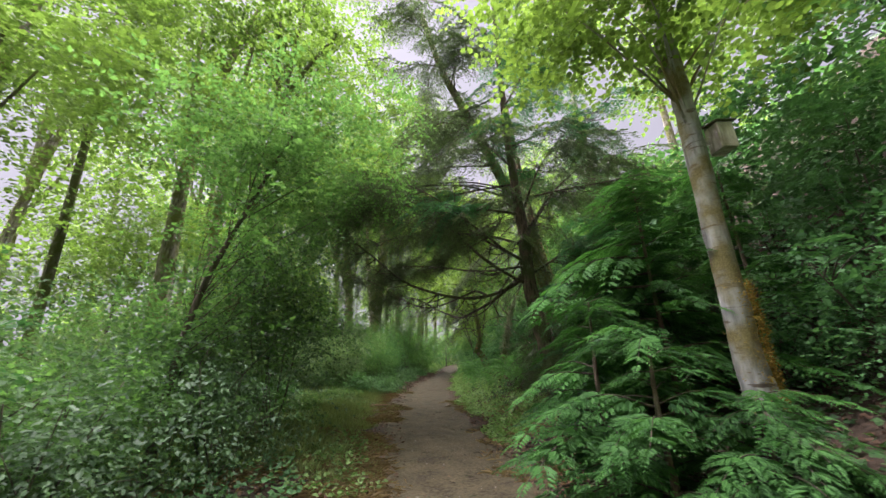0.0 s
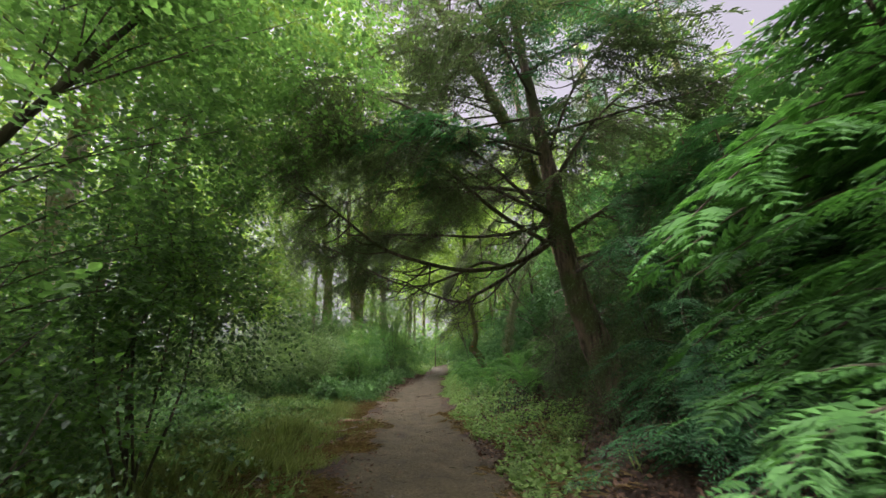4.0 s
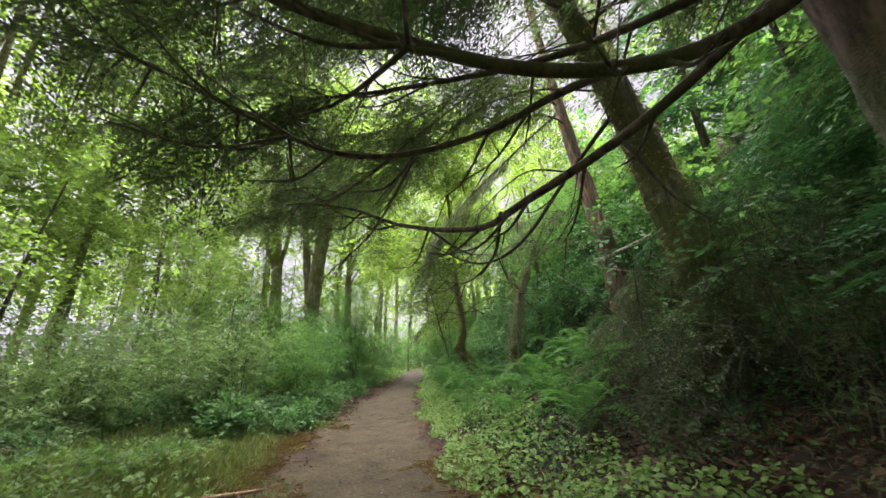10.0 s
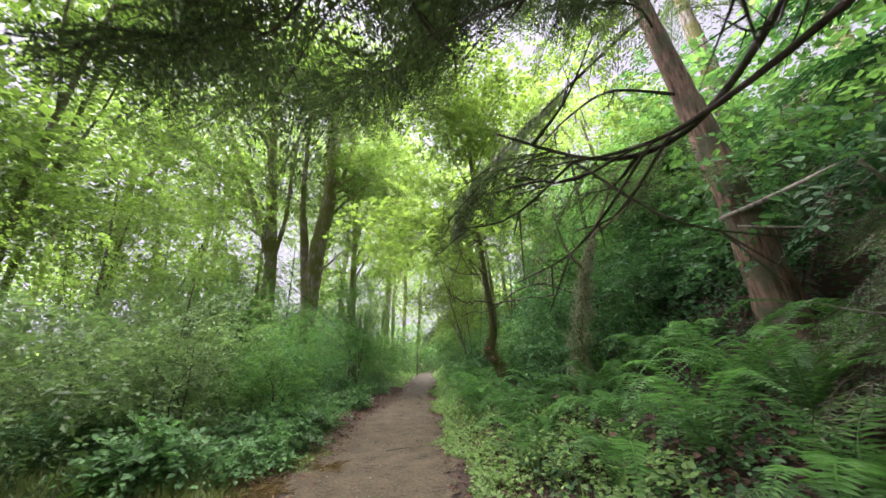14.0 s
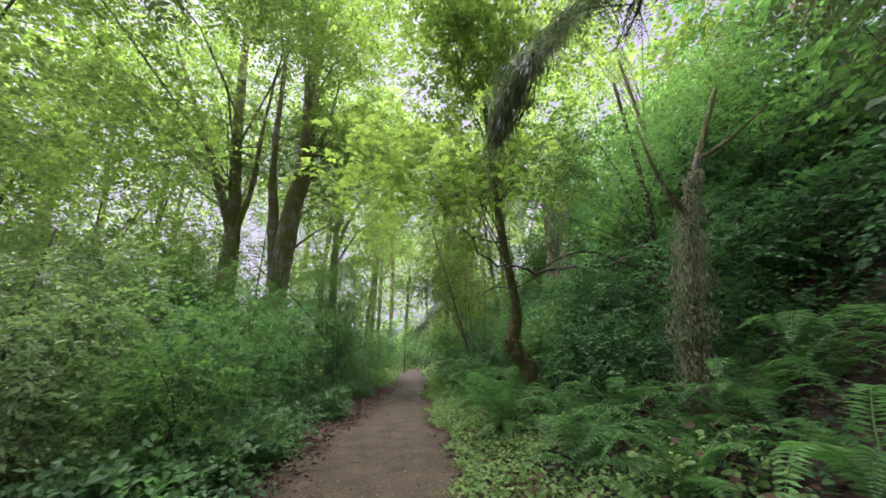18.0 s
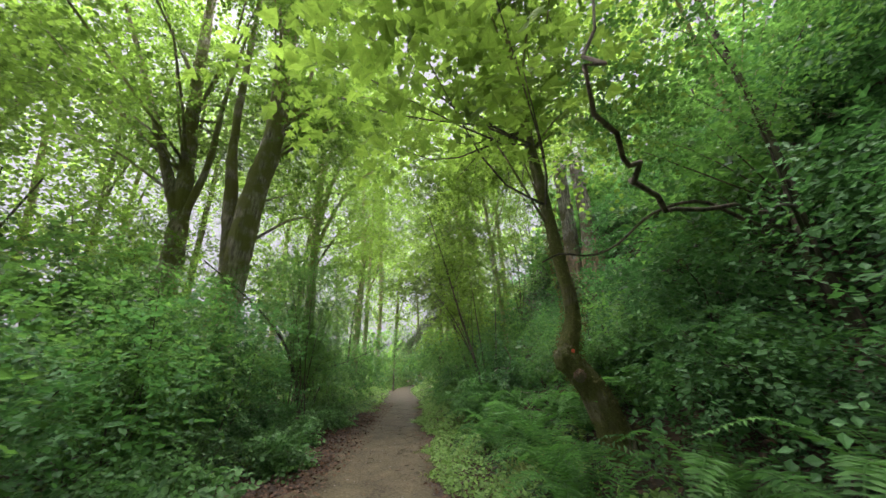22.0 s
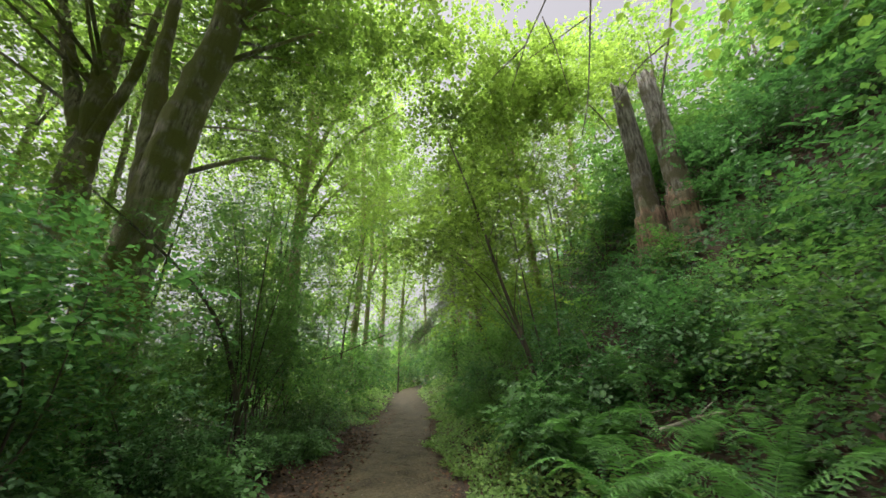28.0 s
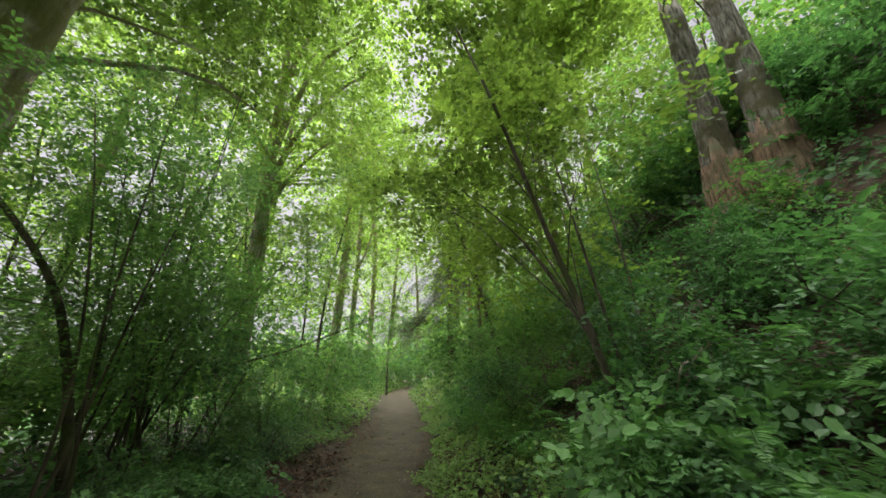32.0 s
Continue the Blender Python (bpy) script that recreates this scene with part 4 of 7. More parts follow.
# leaning cedar whose lower limbs arch across the trail
t, base, line, g = conifer(411, "leaning red cedar with brown bark and long arching limbs", [(2.38, 9.1, 0.5), (2.12, 9.1, 1.48), (1.94, 9.08, 2.18), (1.84, 9.08, 2.91), (1.86, 9.2, 3.9), (1.8, 9.4, 5.6), (1.75, 9.6, 8), (1.75, 9.7, 14)], 0.2, BARK_BROWN)
arch_limb(t, base, [(1.8, 9.1, 3.0), (1.45, 9.2, 2.76), (1.0, 9.3, 2.6), (0.42, 9.35, 2.57), (-0.19, 9.35, 2.7), (-0.83, 9.35, 2.95), (-1.45, 9.35, 3.46), (-2.09, 9.35, 4.0), (-2.7, 9.4, 4.6)], 0.044, g, BOUGH_FINE, 12, 0.62, hang=15, start=0.66)
arch_limb(t, base, [(0.95, 9.3, 2.62), (0.75, 9.7, 2.78), (0.36, 9.9, 2.65), (-0.15, 9.9, 2.47), (-0.55, 9.9, 2.48), (-1.05, 9.9, 2.71), (-1.7, 9.95, 3.1), (-2.4, 10.1, 3.4)], 0.026, g, BOUGH_FINE, 8, 0.6, hang=16, start=0.7)
arch_limb(t, base, [(1.8, 9.08, 2.85), (1.55, 9.0, 2.9), (0.91, 9.0, 3.35), (0.36, 9.0, 3.9), (-0.26, 9.0, 4.43), (-1.02, 9.0, 5.0), (-1.9, 9.0, 5.3)], 0.04, g, BOUGH_FINE, 22, 0.85, hang=12, start=0.45)
arch_limb(t, base, [(1.8, 9.1, 3.1), (1.25, 9.65, 2.62), (0.67, 10.23, 2.34), (0.4, 10.56, 2.28), (-0.16, 11.2, 2.56), (-0.7, 11.6, 2.9), (-1.3, 11.9, 3.1)], 0.036, g, BOUGH_FINE, 6, 0.55, hang=12, start=0.72)
arch_limb(t, base, [(0.55, 10.35, 2.32), (0.62, 10.9, 2.16), (0.49, 11.5, 2.07), (0.25, 11.9, 2.18)], 0.016, g, BOUGH_FINE, 1, 0.4, hang=6, start=0.8)
arch_limb(t, base, [(1.8, 9.1, 3.3), (1.3, 8.8, 3.5), (0.7, 8.5, 3.9), (-0.3, 8.3, 4.6), (-1.2, 8.2, 4.9)], 0.034, g, BOUGH_FINE, 16, 0.85, hang=9, start=0.45)
arch_limb(t, base, [(1.85, 9.2, 3.7), (1.2, 9.7, 4.1), (0.4, 10.0, 4.3), (-0.8, 10.3, 4.4), (-1.9, 10.5, 4.2), (-2.6, 10.6, 3.8)], 0.036, g, BOUGH_FINE, 20, 0.8, hang=8, start=0.4)
arch_limb(t, base, [(1.84, 9.1, 3.2), (0.9, 9.9, 3.3), (-0.2, 10.6, 3.6), (-1.3, 11.0, 3.7), (-2.3, 11.2, 3.3)], 0.03, g, BOUGH_FINE, 16, 0.7, hang=10, start=0.5)
arch_limb(t, base, [(1.86, 9.2, 3.8), (2.4, 9.8, 4.6), (3.0, 10.2, 5.4), (3.8, 10.4, 5.9)], 0.035, g, BOUGH_FINE, 12, 0.9, hang=14)
arch_limb(t, base, [(1.88, 9.1, 3.0), (2.6, 8.8, 3.4), (3.5, 8.4, 3.9), (4.2, 8.2, 4.2)], 0.036, g, BOUGH, 10, 1.0, hang=12, start=0.3)
arch_limb(t, base, [(1.9, 9.1, 2.6), (2.6, 9.0, 2.8), (3.4, 9.0, 3.0), (4.1, 8.8, 3.0)], 0.03, g, BOUGH, 9, 0.9, hang=12, start=0.3)
arch_limb(t, base, [(1.9, 9.0, 2.4), (2.3, 8.2, 2.6), (2.9, 7.7, 2.7)], 0.026, g, BOUGH, 7, 0.8, hang=10, start=0.3)
arch_limb(t, base, [(1.84, 9.1, 3.3), (1.1, 9.3, 3.8), (0.0, 9.2, 4.5), (-1.3, 9.0, 4.7), (-2.3, 8.8, 4.5)], 0.032, g, BOUGH_FINE, 16, 0.85, hang=8, start=0.5)
for k, (pz, dx, dy) in enumerate([(4.4, -2.0, -1.2), (4.9, 1.9, -1.4), (5.3, -2.4, 0.4), (5.8, -1.3, -2.0), (6.4, 1.6, -1.6), (7.0, -2.0, -0.8), (7.6, 0.4, -2.2), (8.4, -1.6, 0.8), (9.2, 1.4, 0.2), (10.0, -1.2, -1.0)]):
    o = line[np.abs(line[:, 2] - pz).argmin()]
    arch_limb(t, base, [o, o + np.array([dx * 0.5, dy * 0.5, -0.1]), o + np.array([dx, dy, -0.25])], 0.03, g, BOUGH_FINE if k % 2 else BOUGH, 6, 1.05, hang=6, start=0.4)
arch_limb(t, base, [(1.86, 9.2, 3.9), (2.5, 9.0, 4.8), (3.2, 8.8, 5.4), (4.0, 8.6, 5.6)], 0.033, g, BOUGH_FINE, 14, 0.95, hang=12, start=0.3)
arch_limb(t, base, [(1.85, 9.3, 4.4), (2.2, 8.6, 5.3), (2.8, 8.2, 6.0)], 0.03, g, BOUGH_FINE, 12, 0.95, hang=9, start=0.3)
arch_limb(t, base, [(1.82, 9.3, 4.6), (1.3, 9.9, 5.2), (0.5, 10.4, 5.1), (-0.3, 10.7, 4.6)], 0.02, g, BOUGH_FINE, 14, 0.85, hang=6, start=0.25)
boughs_on(t, base, line, BOUGH, g, 15, 1.4, 5.5, 13.0)
boughs_on(t, base, line, BOUGH_FINE, g, 10, 0.9, 3.0, 5.0, toward=-1.7)
for x, y, z, s in ((-2.3, 10.2, 3.5, 0.6), (-2.0, 9.4, 4.1, 0.6), (-1.5, 9.0, 4.9, 0.6), (-2.7, 10.8, 3.5, 0.6), (-2.6, 9.5, 4.7, 0.6), (-1.1, 8.8, 4.9, 0.5), (-0.5, 8.5, 5.0, 0.5), (-2.3, 8.9, 4.6, 0.6), (-0.9, 11.8, 3.2, 0.5), (-1.4, 11.0, 3.9, 0.5), (-2.2, 11.3, 3.4, 0.6), (-1.6, 10.4, 4.4, 0.6), (-2.9, 10.0, 4.2, 0.6), (0.2, 9.0, 4.4, 0.4)):
    part("foliage", FINE[g.integers(3)], t, m=place(*(np.array([x, y, z]) - base), turn=g.uniform(0, 6.3), size=s))

# young cedars by the trail
for seed, x, y, h, n, s in ((421, 2.4, 5.75, 3.0, 48, 0.9), (429, 2.1, 4.45, 0.75, 34, 0.6), (422, 1.6, 4.7, 1.5, 36, 0.72), (430, 1.45, 5.3, 1.9, 30, 0.72), (431, 2.75, 6.5, 2.4, 40, 0.85), (435, 2.25, 7.5, 1.5, 24, 0.75), (436, 2.7, 8.1, 1.9, 26, 0.8), (423, 3.0, 7.4, 3.0, 30, 0.95), (425, 3.9, 6.2, 2.6, 18, 1.0), (427, 3.5, 8.4, 3.4, 22, 1.05), (428, 3.9, 10.0, 3.2, 16, 1.3)):
    z = float(land(x, y))
    t, base, line, g = conifer(seed, "young red cedar, bright drooping green sprays, farther ones darkened for shade", [(x, y, z), (x - 0.05, y, z + h * 0.5), (x, y + 0.05, z + h * 0.93)], 0.03, BARK_BROWN, "young cedars")
    # beyond y 7 the darker boughs colour in the big cedar's deep shade
    boughs_on(t, base, line, BOUGH_NEAR if y < 6 else BOUGH_YOUNG if y < 7 else BOUGH, g, n, s, z + (0.4 if seed == 421 else 0.15), z + h, droop=-0.12 if y < 7 else 0.0)
    if seed == 421:
        for i in range(7):
            o = line[np.abs(line[:, 2] - (z + 1.0 + 0.17 * i)).argmin()] - base
            part("bough", BOUGH_NEAR[i % 3], t, m=place(*o, turn=g.normal(2.75, 0.16), size=g.uniform(0.95, 1.2), lean_y=g.uniform(0.0, 0.3), lean_x=g.normal() * 0.3))

# dark cedars higher on the bank
for seed, x, y, h, n in ((432, 5.2, 11.3, 4.6, 30), (433, 5.7, 13.2, 7.0, 36)):
    z = float(land(x, y))
    t, base, line, g = conifer(seed, "dark red cedar with hanging sprays on the bank", [(x, y, z), (x - 0.1, y, z + h * 0.5), (x, y + 0.05, z + h)], 0.09, BARK_BROWN, "bank cedars")
    boughs_on(t, base, line, BOUGH, g, n, 1.3, z + 0.6, z + h, droop=0.1)

# young hemlocks at the foot of the bank
for seed, x, y, h, n in ((481, 2.55, 11.8, 1.7, 24), (482, 3.2, 11.3, 2.2, 26), (483, 3.3, 12.7, 1.6, 20)):
    z = float(land(x, y))
    t, base, line, g = conifer(seed, "young hemlock with thin drooping needled twigs", [(x, y, z), (x - 0.04, y, z + h * 0.5), (x, y, z + h)], 0.022, BARK_TWIG, "young hemlocks")
    boughs_on(t, base, line, BOUGH_FINE, g, n, 0.75, z + 0.2, z + h, droop=0.05)

# second leaning conifer, its limbs hanging over the trail
t, base, line, g = conifer(412, "leaning hemlock with mossy grey-brown bark and drooping limbs", [(3.45, 11.7, 1.4), (3.27, 11.6, 2.0), (3.0, 11.6, 3.3), (2.7, 11.6, 4.5), (2.25, 11.6, 5.9), (1.2, 11.5, 8.5), (0.1, 11.4, 11), (-0.6, 11.4, 13.6)], 0.28, BARK_MOSS)
shag(t, base, line, (0.27, 0.17), 1500, 0.09, MOSS_GREEN, "shaggy moss and dead twigs on the trunk", g, 0.03, 0.6)
arch_limb(t, base, [(2.0, 11.6, 6.4), (0.8, 11.9, 6.8), (-0.6, 12.3, 6.9), (-1.7, 12.7, 6.6), (-2.6, 12.8, 6.0)], 0.03, g, BOUGH_FINE, 24, 0.95, hang=5, start=0.35)
arch_limb(t, base, [(1.7, 11.6, 7.2), (0.4, 12.6, 7.8), (-0.8, 13.3, 8.0), (-1.8, 13.6, 7.6)], 0.03, g, BOUGH_FINE, 18, 1.0, hang=4, start=0.35)
arch_limb(t, base, [(2.1, 11.5, 6.0), (0.6, 11.2, 6.3), (-1.2, 11.2, 6.2), (-2.6, 11.4, 5.7), (-3.3, 11.5, 5.2)], 0.03, g, BOUGH_FINE, 24, 0.95, hang=5, start=0.4)
arch_limb(t, base, [(2.7, 11.6, 4.5), (2.0, 11.9, 3.6), (1.5, 12.1, 2.9), (1.1, 12.2, 2.55), (0.7, 12.3, 2.5), (0.2, 12.5, 2.8)], 0.032, g, BOUGH_FINE, 3, 0.6, hang=5, start=0.75)
arch_limb(t, base, [(2.25, 11.6, 5.8), (1.3, 12.4, 5.5), (0.4, 13.1, 4.9), (-0.5, 13.5, 4.4), (-1.4, 13.7, 4.3), (-2.4, 13.8, 4.7)], 0.012, g, BOUGH_FINE, 16, 0.85, hang=8, start=0.35)
arch_limb(t, base, [(2.1, 11.6, 6.4), (1.0, 12.6, 5.8), (0.0, 13.4, 5.0), (-1.2, 14.0, 4.6)], 0.012, g, BOUGH_FINE, 12, 0.9, hang=6, start=0.35)
arch_limb(t, base, [(2.3, 11.6, 5.6), (1.2, 11.6, 5.0), (0.2, 11.8, 4.2), (-0.8, 12.1, 3.5), (-1.9, 12.3, 3.0)], 0.013, g, BOUGH_FINE, 20, 0.68, hang=8, start=0.5)
arch_limb(t, base, [(2.4, 11.6, 5.4), (1.3, 11.9, 5.2), (-0.2, 12.3, 4.6), (-1.4, 12.4, 4.1), (-2.4, 12.3, 3.6)], 0.012, g, BOUGH_FINE, 16, 0.7, hang=6, start=0.5)
for k in range(20):
    pz = 5.4 + 8 * k / 20
    a = g.uniform(0, 6.3) if k % 2 else g.normal(3.6, 0.8)
    reach = 2.7 - 1.3 * k / 20
    o = line[np.abs(line[:, 2] - pz).argmin()]
    d = np.array([math.cos(a), math.sin(a), 0]) * reach
    arch_limb(t, base, [o, o + d * 0.5 + [0, 0, 0.05], o + d + [0, 0, -0.35]], 0.028, g, BOUGH_FINE, 5, 1.2, hang=3, start=0.25)
arch_limb(t, base, [(2.65, 11.6, 4.7), (1.7, 12.2, 5.2), (0.8, 12.6, 5.0), (0.0, 12.9, 4.3)], 0.018, g, BOUGH_FINE, 16, 0.8, hang=4, start=0.3)
arch_limb(t, base, [(2.4, 11.6, 5.5), (1.5, 12.6, 6.2), (0.6, 13.2, 6.1), (-0.2, 13.6, 5.4)], 0.018, g, BOUGH_FINE, 16, 0.9, hang=4, start=0.3)
boughs_on(t, base, line, BOUGH_FINE, g, 14, 1.2, 6.0, 13.5)

# third, red-brown trunk on the bank
t, base, line, g = conifer(413, "straight red-brown fir trunk leaning from the bank with broken stubs", [(4.32, 14.5, 1.0), (4.2, 14.5, 2.05), (4.12, 14.5, 3.0), (3.97, 14.5, 4.0), (3.83, 14.5, 4.9), (3.68, 14.5, 5.8), (3.5, 14.5, 7.0), (3.2, 14.5, 9.5), (2.8, 14.5, 14)], 0.26, BARK_RED)
arch_limb(t, base, [(3.78, 14.5, 5.2), (2.7, 14.6, 5.3), (2.1, 14.8, 5.0), (1.6, 14.9, 4.5), (1.3, 15.0, 4.1)], 0.026, g, BOUGH_FINE, 6, 0.5, hang=8, start=0.4)
hung = [(3.52, 14.5, 6.9), (2.8, 15.15, 6.4), (1.95, 15.5, 5.64), (1.2, 15.5, 4.82), (0.64, 15.47, 4.03), (0.42, 15.55, 3.62), (0.32, 15.62, 3.35)]
arch_limb(t, base, hung, 0.035, g, BOUGH_FINE, 5, 0.36, hang=5, start=0.25)
hung = smooth_line(np.array(hung) - base, 80)
n = 3600
k = g.integers(20, 79, n)
along = unit(hung[np.minimum(k + 1, 79)] - hung[k - 1])
o = hung[k] + g.normal(size=(n, 3)) * (np.interp(k, [20, 40, 60, 79], [0.05, 0.075, 0.075, 0.025]) * (1 + 0.35 * np.sin(k * 0.7) + 0.2 * np.sin(k * 1.9)))[:, None] - np.column_stack([np.zeros(n), np.zeros(n), g.uniform(0, 0.12, n)])
v, f = leaves(o, along * 0.7 + np.column_stack([g.normal(size=n) * 0.3, g.normal(size=n) * 0.3, -np.ones(n) * 0.7]), g.normal(size=(n, 3)), g.uniform(0.04, 0.2, n), g.uniform(0.004, 0.008, n), "blade")
part("hanging_needles", mesh_of("hanging_needles", v, [f], [NEEDLE_PALE], smooth=False), t, "grey-green needled strands hanging close along the bough", kind="stuff")
arch_limb(t, base, [(3.85, 14.5, 4.7), (3.3, 14.4, 4.3), (2.7, 14.2, 3.6), (2.3, 14.0, 3.1)], 0.014, g, BOUGH_FINE, 10, 0.7, hang=2, start=0.4)
boughs_on(t, base, line, BOUGH_FINE, g, 16, 1.3, 7.5, 13)
arch_limb(t, base, [(3.5, 14.5, 7.0), (2.7, 14.2, 7.2), (1.8, 14.0, 7.0), (0.9, 13.9, 6.6)], 0.025, g, BOUGH_FINE, 18, 0.9, hang=4, start=0.2)
arch_limb(t, base, [(3.6, 14.5, 6.5), (2.9, 14.0, 6.3), (2.1, 13.8, 6.0), (1.4, 13.7, 5.5)], 0.022, g, BOUGH_FINE, 14, 0.8, hang=4, start=0.2)
for pts, r in (([(3.55, 14.33, 3.04), (4.0, 13.9, 3.22), (4.5, 13.5, 3.45), (5.1, 13.1, 3.6)], 0.034), ([(3.75, 14.3, 2.95), (4.2, 13.8, 2.75), (4.8, 13.5, 2.8)], 0.014)):
    part("dead_branch", trunk_mesh("dead_branch", np.array(pts) - base, r, r * 0.6, WOOD_DEAD, g, sides=8, steps=10, flare=0, knots=0.14), t, "pale broken branch")
t, base, line, g = conifer(414, "grey fir trunk behind on the bank", [(8.0, 17.2, 3.5), (7.85, 17.2, 6), (7.65, 17.2, 8.95), (7.5, 17.2, 11.4), (7.3, 17.2, 16)], 0.32, BARK_GREY)
boughs_on(t, base, line, BOUGH_FINE, g, 14, 1.4, 11, 15)

# bent tree hung with moss
g = np.random.default_rng(431)
pts = np.array([(2.38, 16.3, 0.4), (2.42, 16.3, 1.45), (2.57, 16.3, 2.19), (2.73, 16.3, 2.88), (3.04, 16.3, 3.63), (3.63, 16.3, 4.79)])
base = pts[0].copy()
t = thing("moss_hung_tree", "bent grey tree trunk shaggy with hanging moss and lichen", "tree", base, "woodland trees")
part("trunk", trunk_mesh("trunk", pts - base, 0.1, 0.025, BARK_MOSS, g, knots=0.16, flare=0.2), t)
for f_ in ([(2.73, 16.3, 2.88), (2.38, 16.2, 3.28), (2.23, 16.2, 3.98)], [(3.04, 16.3, 3.63), (3.44, 16.2, 3.88), (4.04, 16.1, 4.38)]):
    part("limb", trunk_mesh("limb", np.array(f_) - base, 0.035, 0.012, BARK_MOSS, g, sides=8, steps=10, flare=0), t)
ln = smooth_line(pts - base, 60)
n = 7000
k = g.integers(6, 46, n)
o = ln[k] + unit(g.normal(size=(n, 3)) * [1, 1, 0.3]) * (g.uniform(0.06, 0.2, (n, 1)) * (np.interp(k, [0, 12, 30, 46], [0.8, 1.1, 0.8, 0.35]) * (1 + 0.3 * np.sin(k * 0.9) + 0.2 * np.sin(k * 2.3)))[:, None])
v, f = leaves(o, np.column_stack([g.normal(size=n) * 0.25, g.normal(size=n) * 0.25, -np.ones(n)]), g.normal(size=(n, 3)) * [1, 1, 0.1], g.uniform(0.02, 0.07, n), g.uniform(0.008, 0.02, n), "oval")
part("moss", mesh_of("moss", v, [f], [MOSSY], smooth=False), t, "pale hanging moss", kind="stuff")
for i, (x, y, z) in enumerate([(2.23, 16.2, 3.98), (4.04, 16.1, 4.43), (3.63, 16.3, 4.89), (4.13, 16.5, 5.49)]):
    part("foliage", SHRUB[i % 4], t, m=place(*(np.array([x, y, z]) - base), turn=i, size=0.5))

# crooked mossy tree with an orange paint dot
pts = np.array([(2.35, 19.6, 0.2), (2.1, 19.5, 0.63), (1.88, 19.5, 1.22), (1.62, 19.5, 1.6), (1.76, 19.5, 2.1), (1.69, 19.5, 2.75), (1.6, 19.5, 3.57), (1.48, 19.55, 4.9), (1.45, 19.6, 6.2), (1.3, 19.8, 9.5)])
dot_tree = broad_tree(441, "crooked mossy tree with a burl and an orange paint dot", pts, 0.135, BARK_MOSS, radii=(0.21, 0.19, 0.16, 0.13, 0.088, 0.08, 0.074, 0.068, 0.06, 0.04), crown=[(0.9, 20.4, 6.8, 1.5, 4), (1.8, 20.5, 8.0, 1.6, 4), (2.6, 19.8, 5.8, 1.1, 3), (0.5, 19.6, 5.2, 0.9, 2), (0.9, 18.6, 7.6, 1.2, 5), (0.6, 17.6, 8.6, 1.2, 5), (0.2, 19, 9.6, 1.4, 5)], foliage=CANOPY, size=1.0, r1=0.05)
base = np.array(dot_tree.location)
g = np.random.default_rng(444)
for root, tips in (((1.6, 19.5, 3.6), [(0.6, 17.7, 3.9), (0.2, 17.2, 4.0), (-0.3, 17.8, 4.2)]), ((1.5, 19.5, 4.6), [(0.1, 18.4, 4.5), (-0.8, 18.0, 4.5), (-1.4, 18.4, 4.7)]), ((1.48, 19.55, 4.9), [(0.1, 19.9, 4.9), (-0.6, 20.4, 5.1), (-1.3, 19.7, 5.3)])):
    part("limb", twig_mesh("limb", g, np.array(root) - base, [np.array(p) - base for p in tips], 0.018, BARK_TWIG, sag=-0.12), dot_tree)
    for p in tips:
        part("foliage", BROAD[g.integers(3)], dot_tree, "broad lobed maple leaves hanging low over the trail", m=place(*(np.array(p) - base), turn=g.uniform(0, 6.3), size=g.uniform(0.8, 1.05), lean_x=g.normal() * 0.15, lean_y=g.normal() * 0.15))
shag(dot_tree, base, smooth_line(pts, 60), (0.2, 0.05), 2600, 0.055, MOSS_GREEN, "short green-brown moss on the bark", np.random.default_rng(443), 0.04, 0.8)
bm = bmesh.new()
bmesh.ops.create_icosphere(bm, subdivisions=4, radius=0.135)
for v in bm.verts:
    v.co *= 1 + 0.5 * noise.noise(v.co * 11) + 0.2 * noise.noise(v.co * 31)
    v.co.z *= 1.15
part("burl", bm_mesh("burl", bm, BARK_MOSS), dot_tree, "mossy swollen burl", m=pose(*(np.array([1.58, 19.44, 1.58]) - base)))
bm = bmesh.new()
bmesh.ops.create_icosphere(bm, subdivisions=3, radius=0.07)
for v in bm.verts:
    v.co *= 1 + 0.4 * noise.noise(v.co * 30)
    v.co.y *= 0.5
part("knot", bm_mesh("knot", bm, BARK_RED), dot_tree, "broken brown knot", m=pose(*(np.array([1.62, 19.3, 1.4]) - base)))
bm = bmesh.new()
bmesh.ops.create_uvsphere(bm, u_segments=16, v_segments=8, radius=0.022)
part("paint_dot", bm_mesh("paint_dot", bm, PAINT), dot_tree, "round orange paint dot", m=pose(*(np.array([1.56, 19.265, 1.66]) - base)) @ Matrix.Diagonal((1, 0.45, 1, 1)))

# crooked branch reaching from the bank
t = broad_tree(442, "crooked dark bank maple with twisting low branches", [(4.2, 18.4, 1.6), (4.0, 18.4, 2.6), (4.1, 18.4, 4), (4.0, 18.5, 7)], 0.09, BARK_TWIG, [(3.0, 18.2, 4.6, 1.2, 4), (4.2, 18, 5.4, 1.3, 4), (2.4, 18.9, 3.9, 0.7, 2)], foliage=SHRUB, size=0.75,
               forks=[([(4.05, 18.4, 2.7), (3.4, 18.4, 2.95), (2.6, 18.3, 3.05), (1.9, 18.25, 2.8), (1.3, 18.2, 2.45), (0.75, 18.1, 2.3)], 0.024),
                      ([(4.02, 18.4, 2.5), (3.4, 18.05, 2.95), (2.7, 17.75, 2.74), (2.0, 17.6, 2.62), (1.44, 17.45, 2.5), (1.05, 17.22, 2.49), (0.82, 17.05, 2.44), (0.66, 16.9, 2.42), (0.55, 16.77, 2.46), (0.29, 16.6, 2.57), (0.34, 16.62, 2.79), (0.57, 16.75, 3.37), (0.72, 17.0, 4.07)], 0.022)])

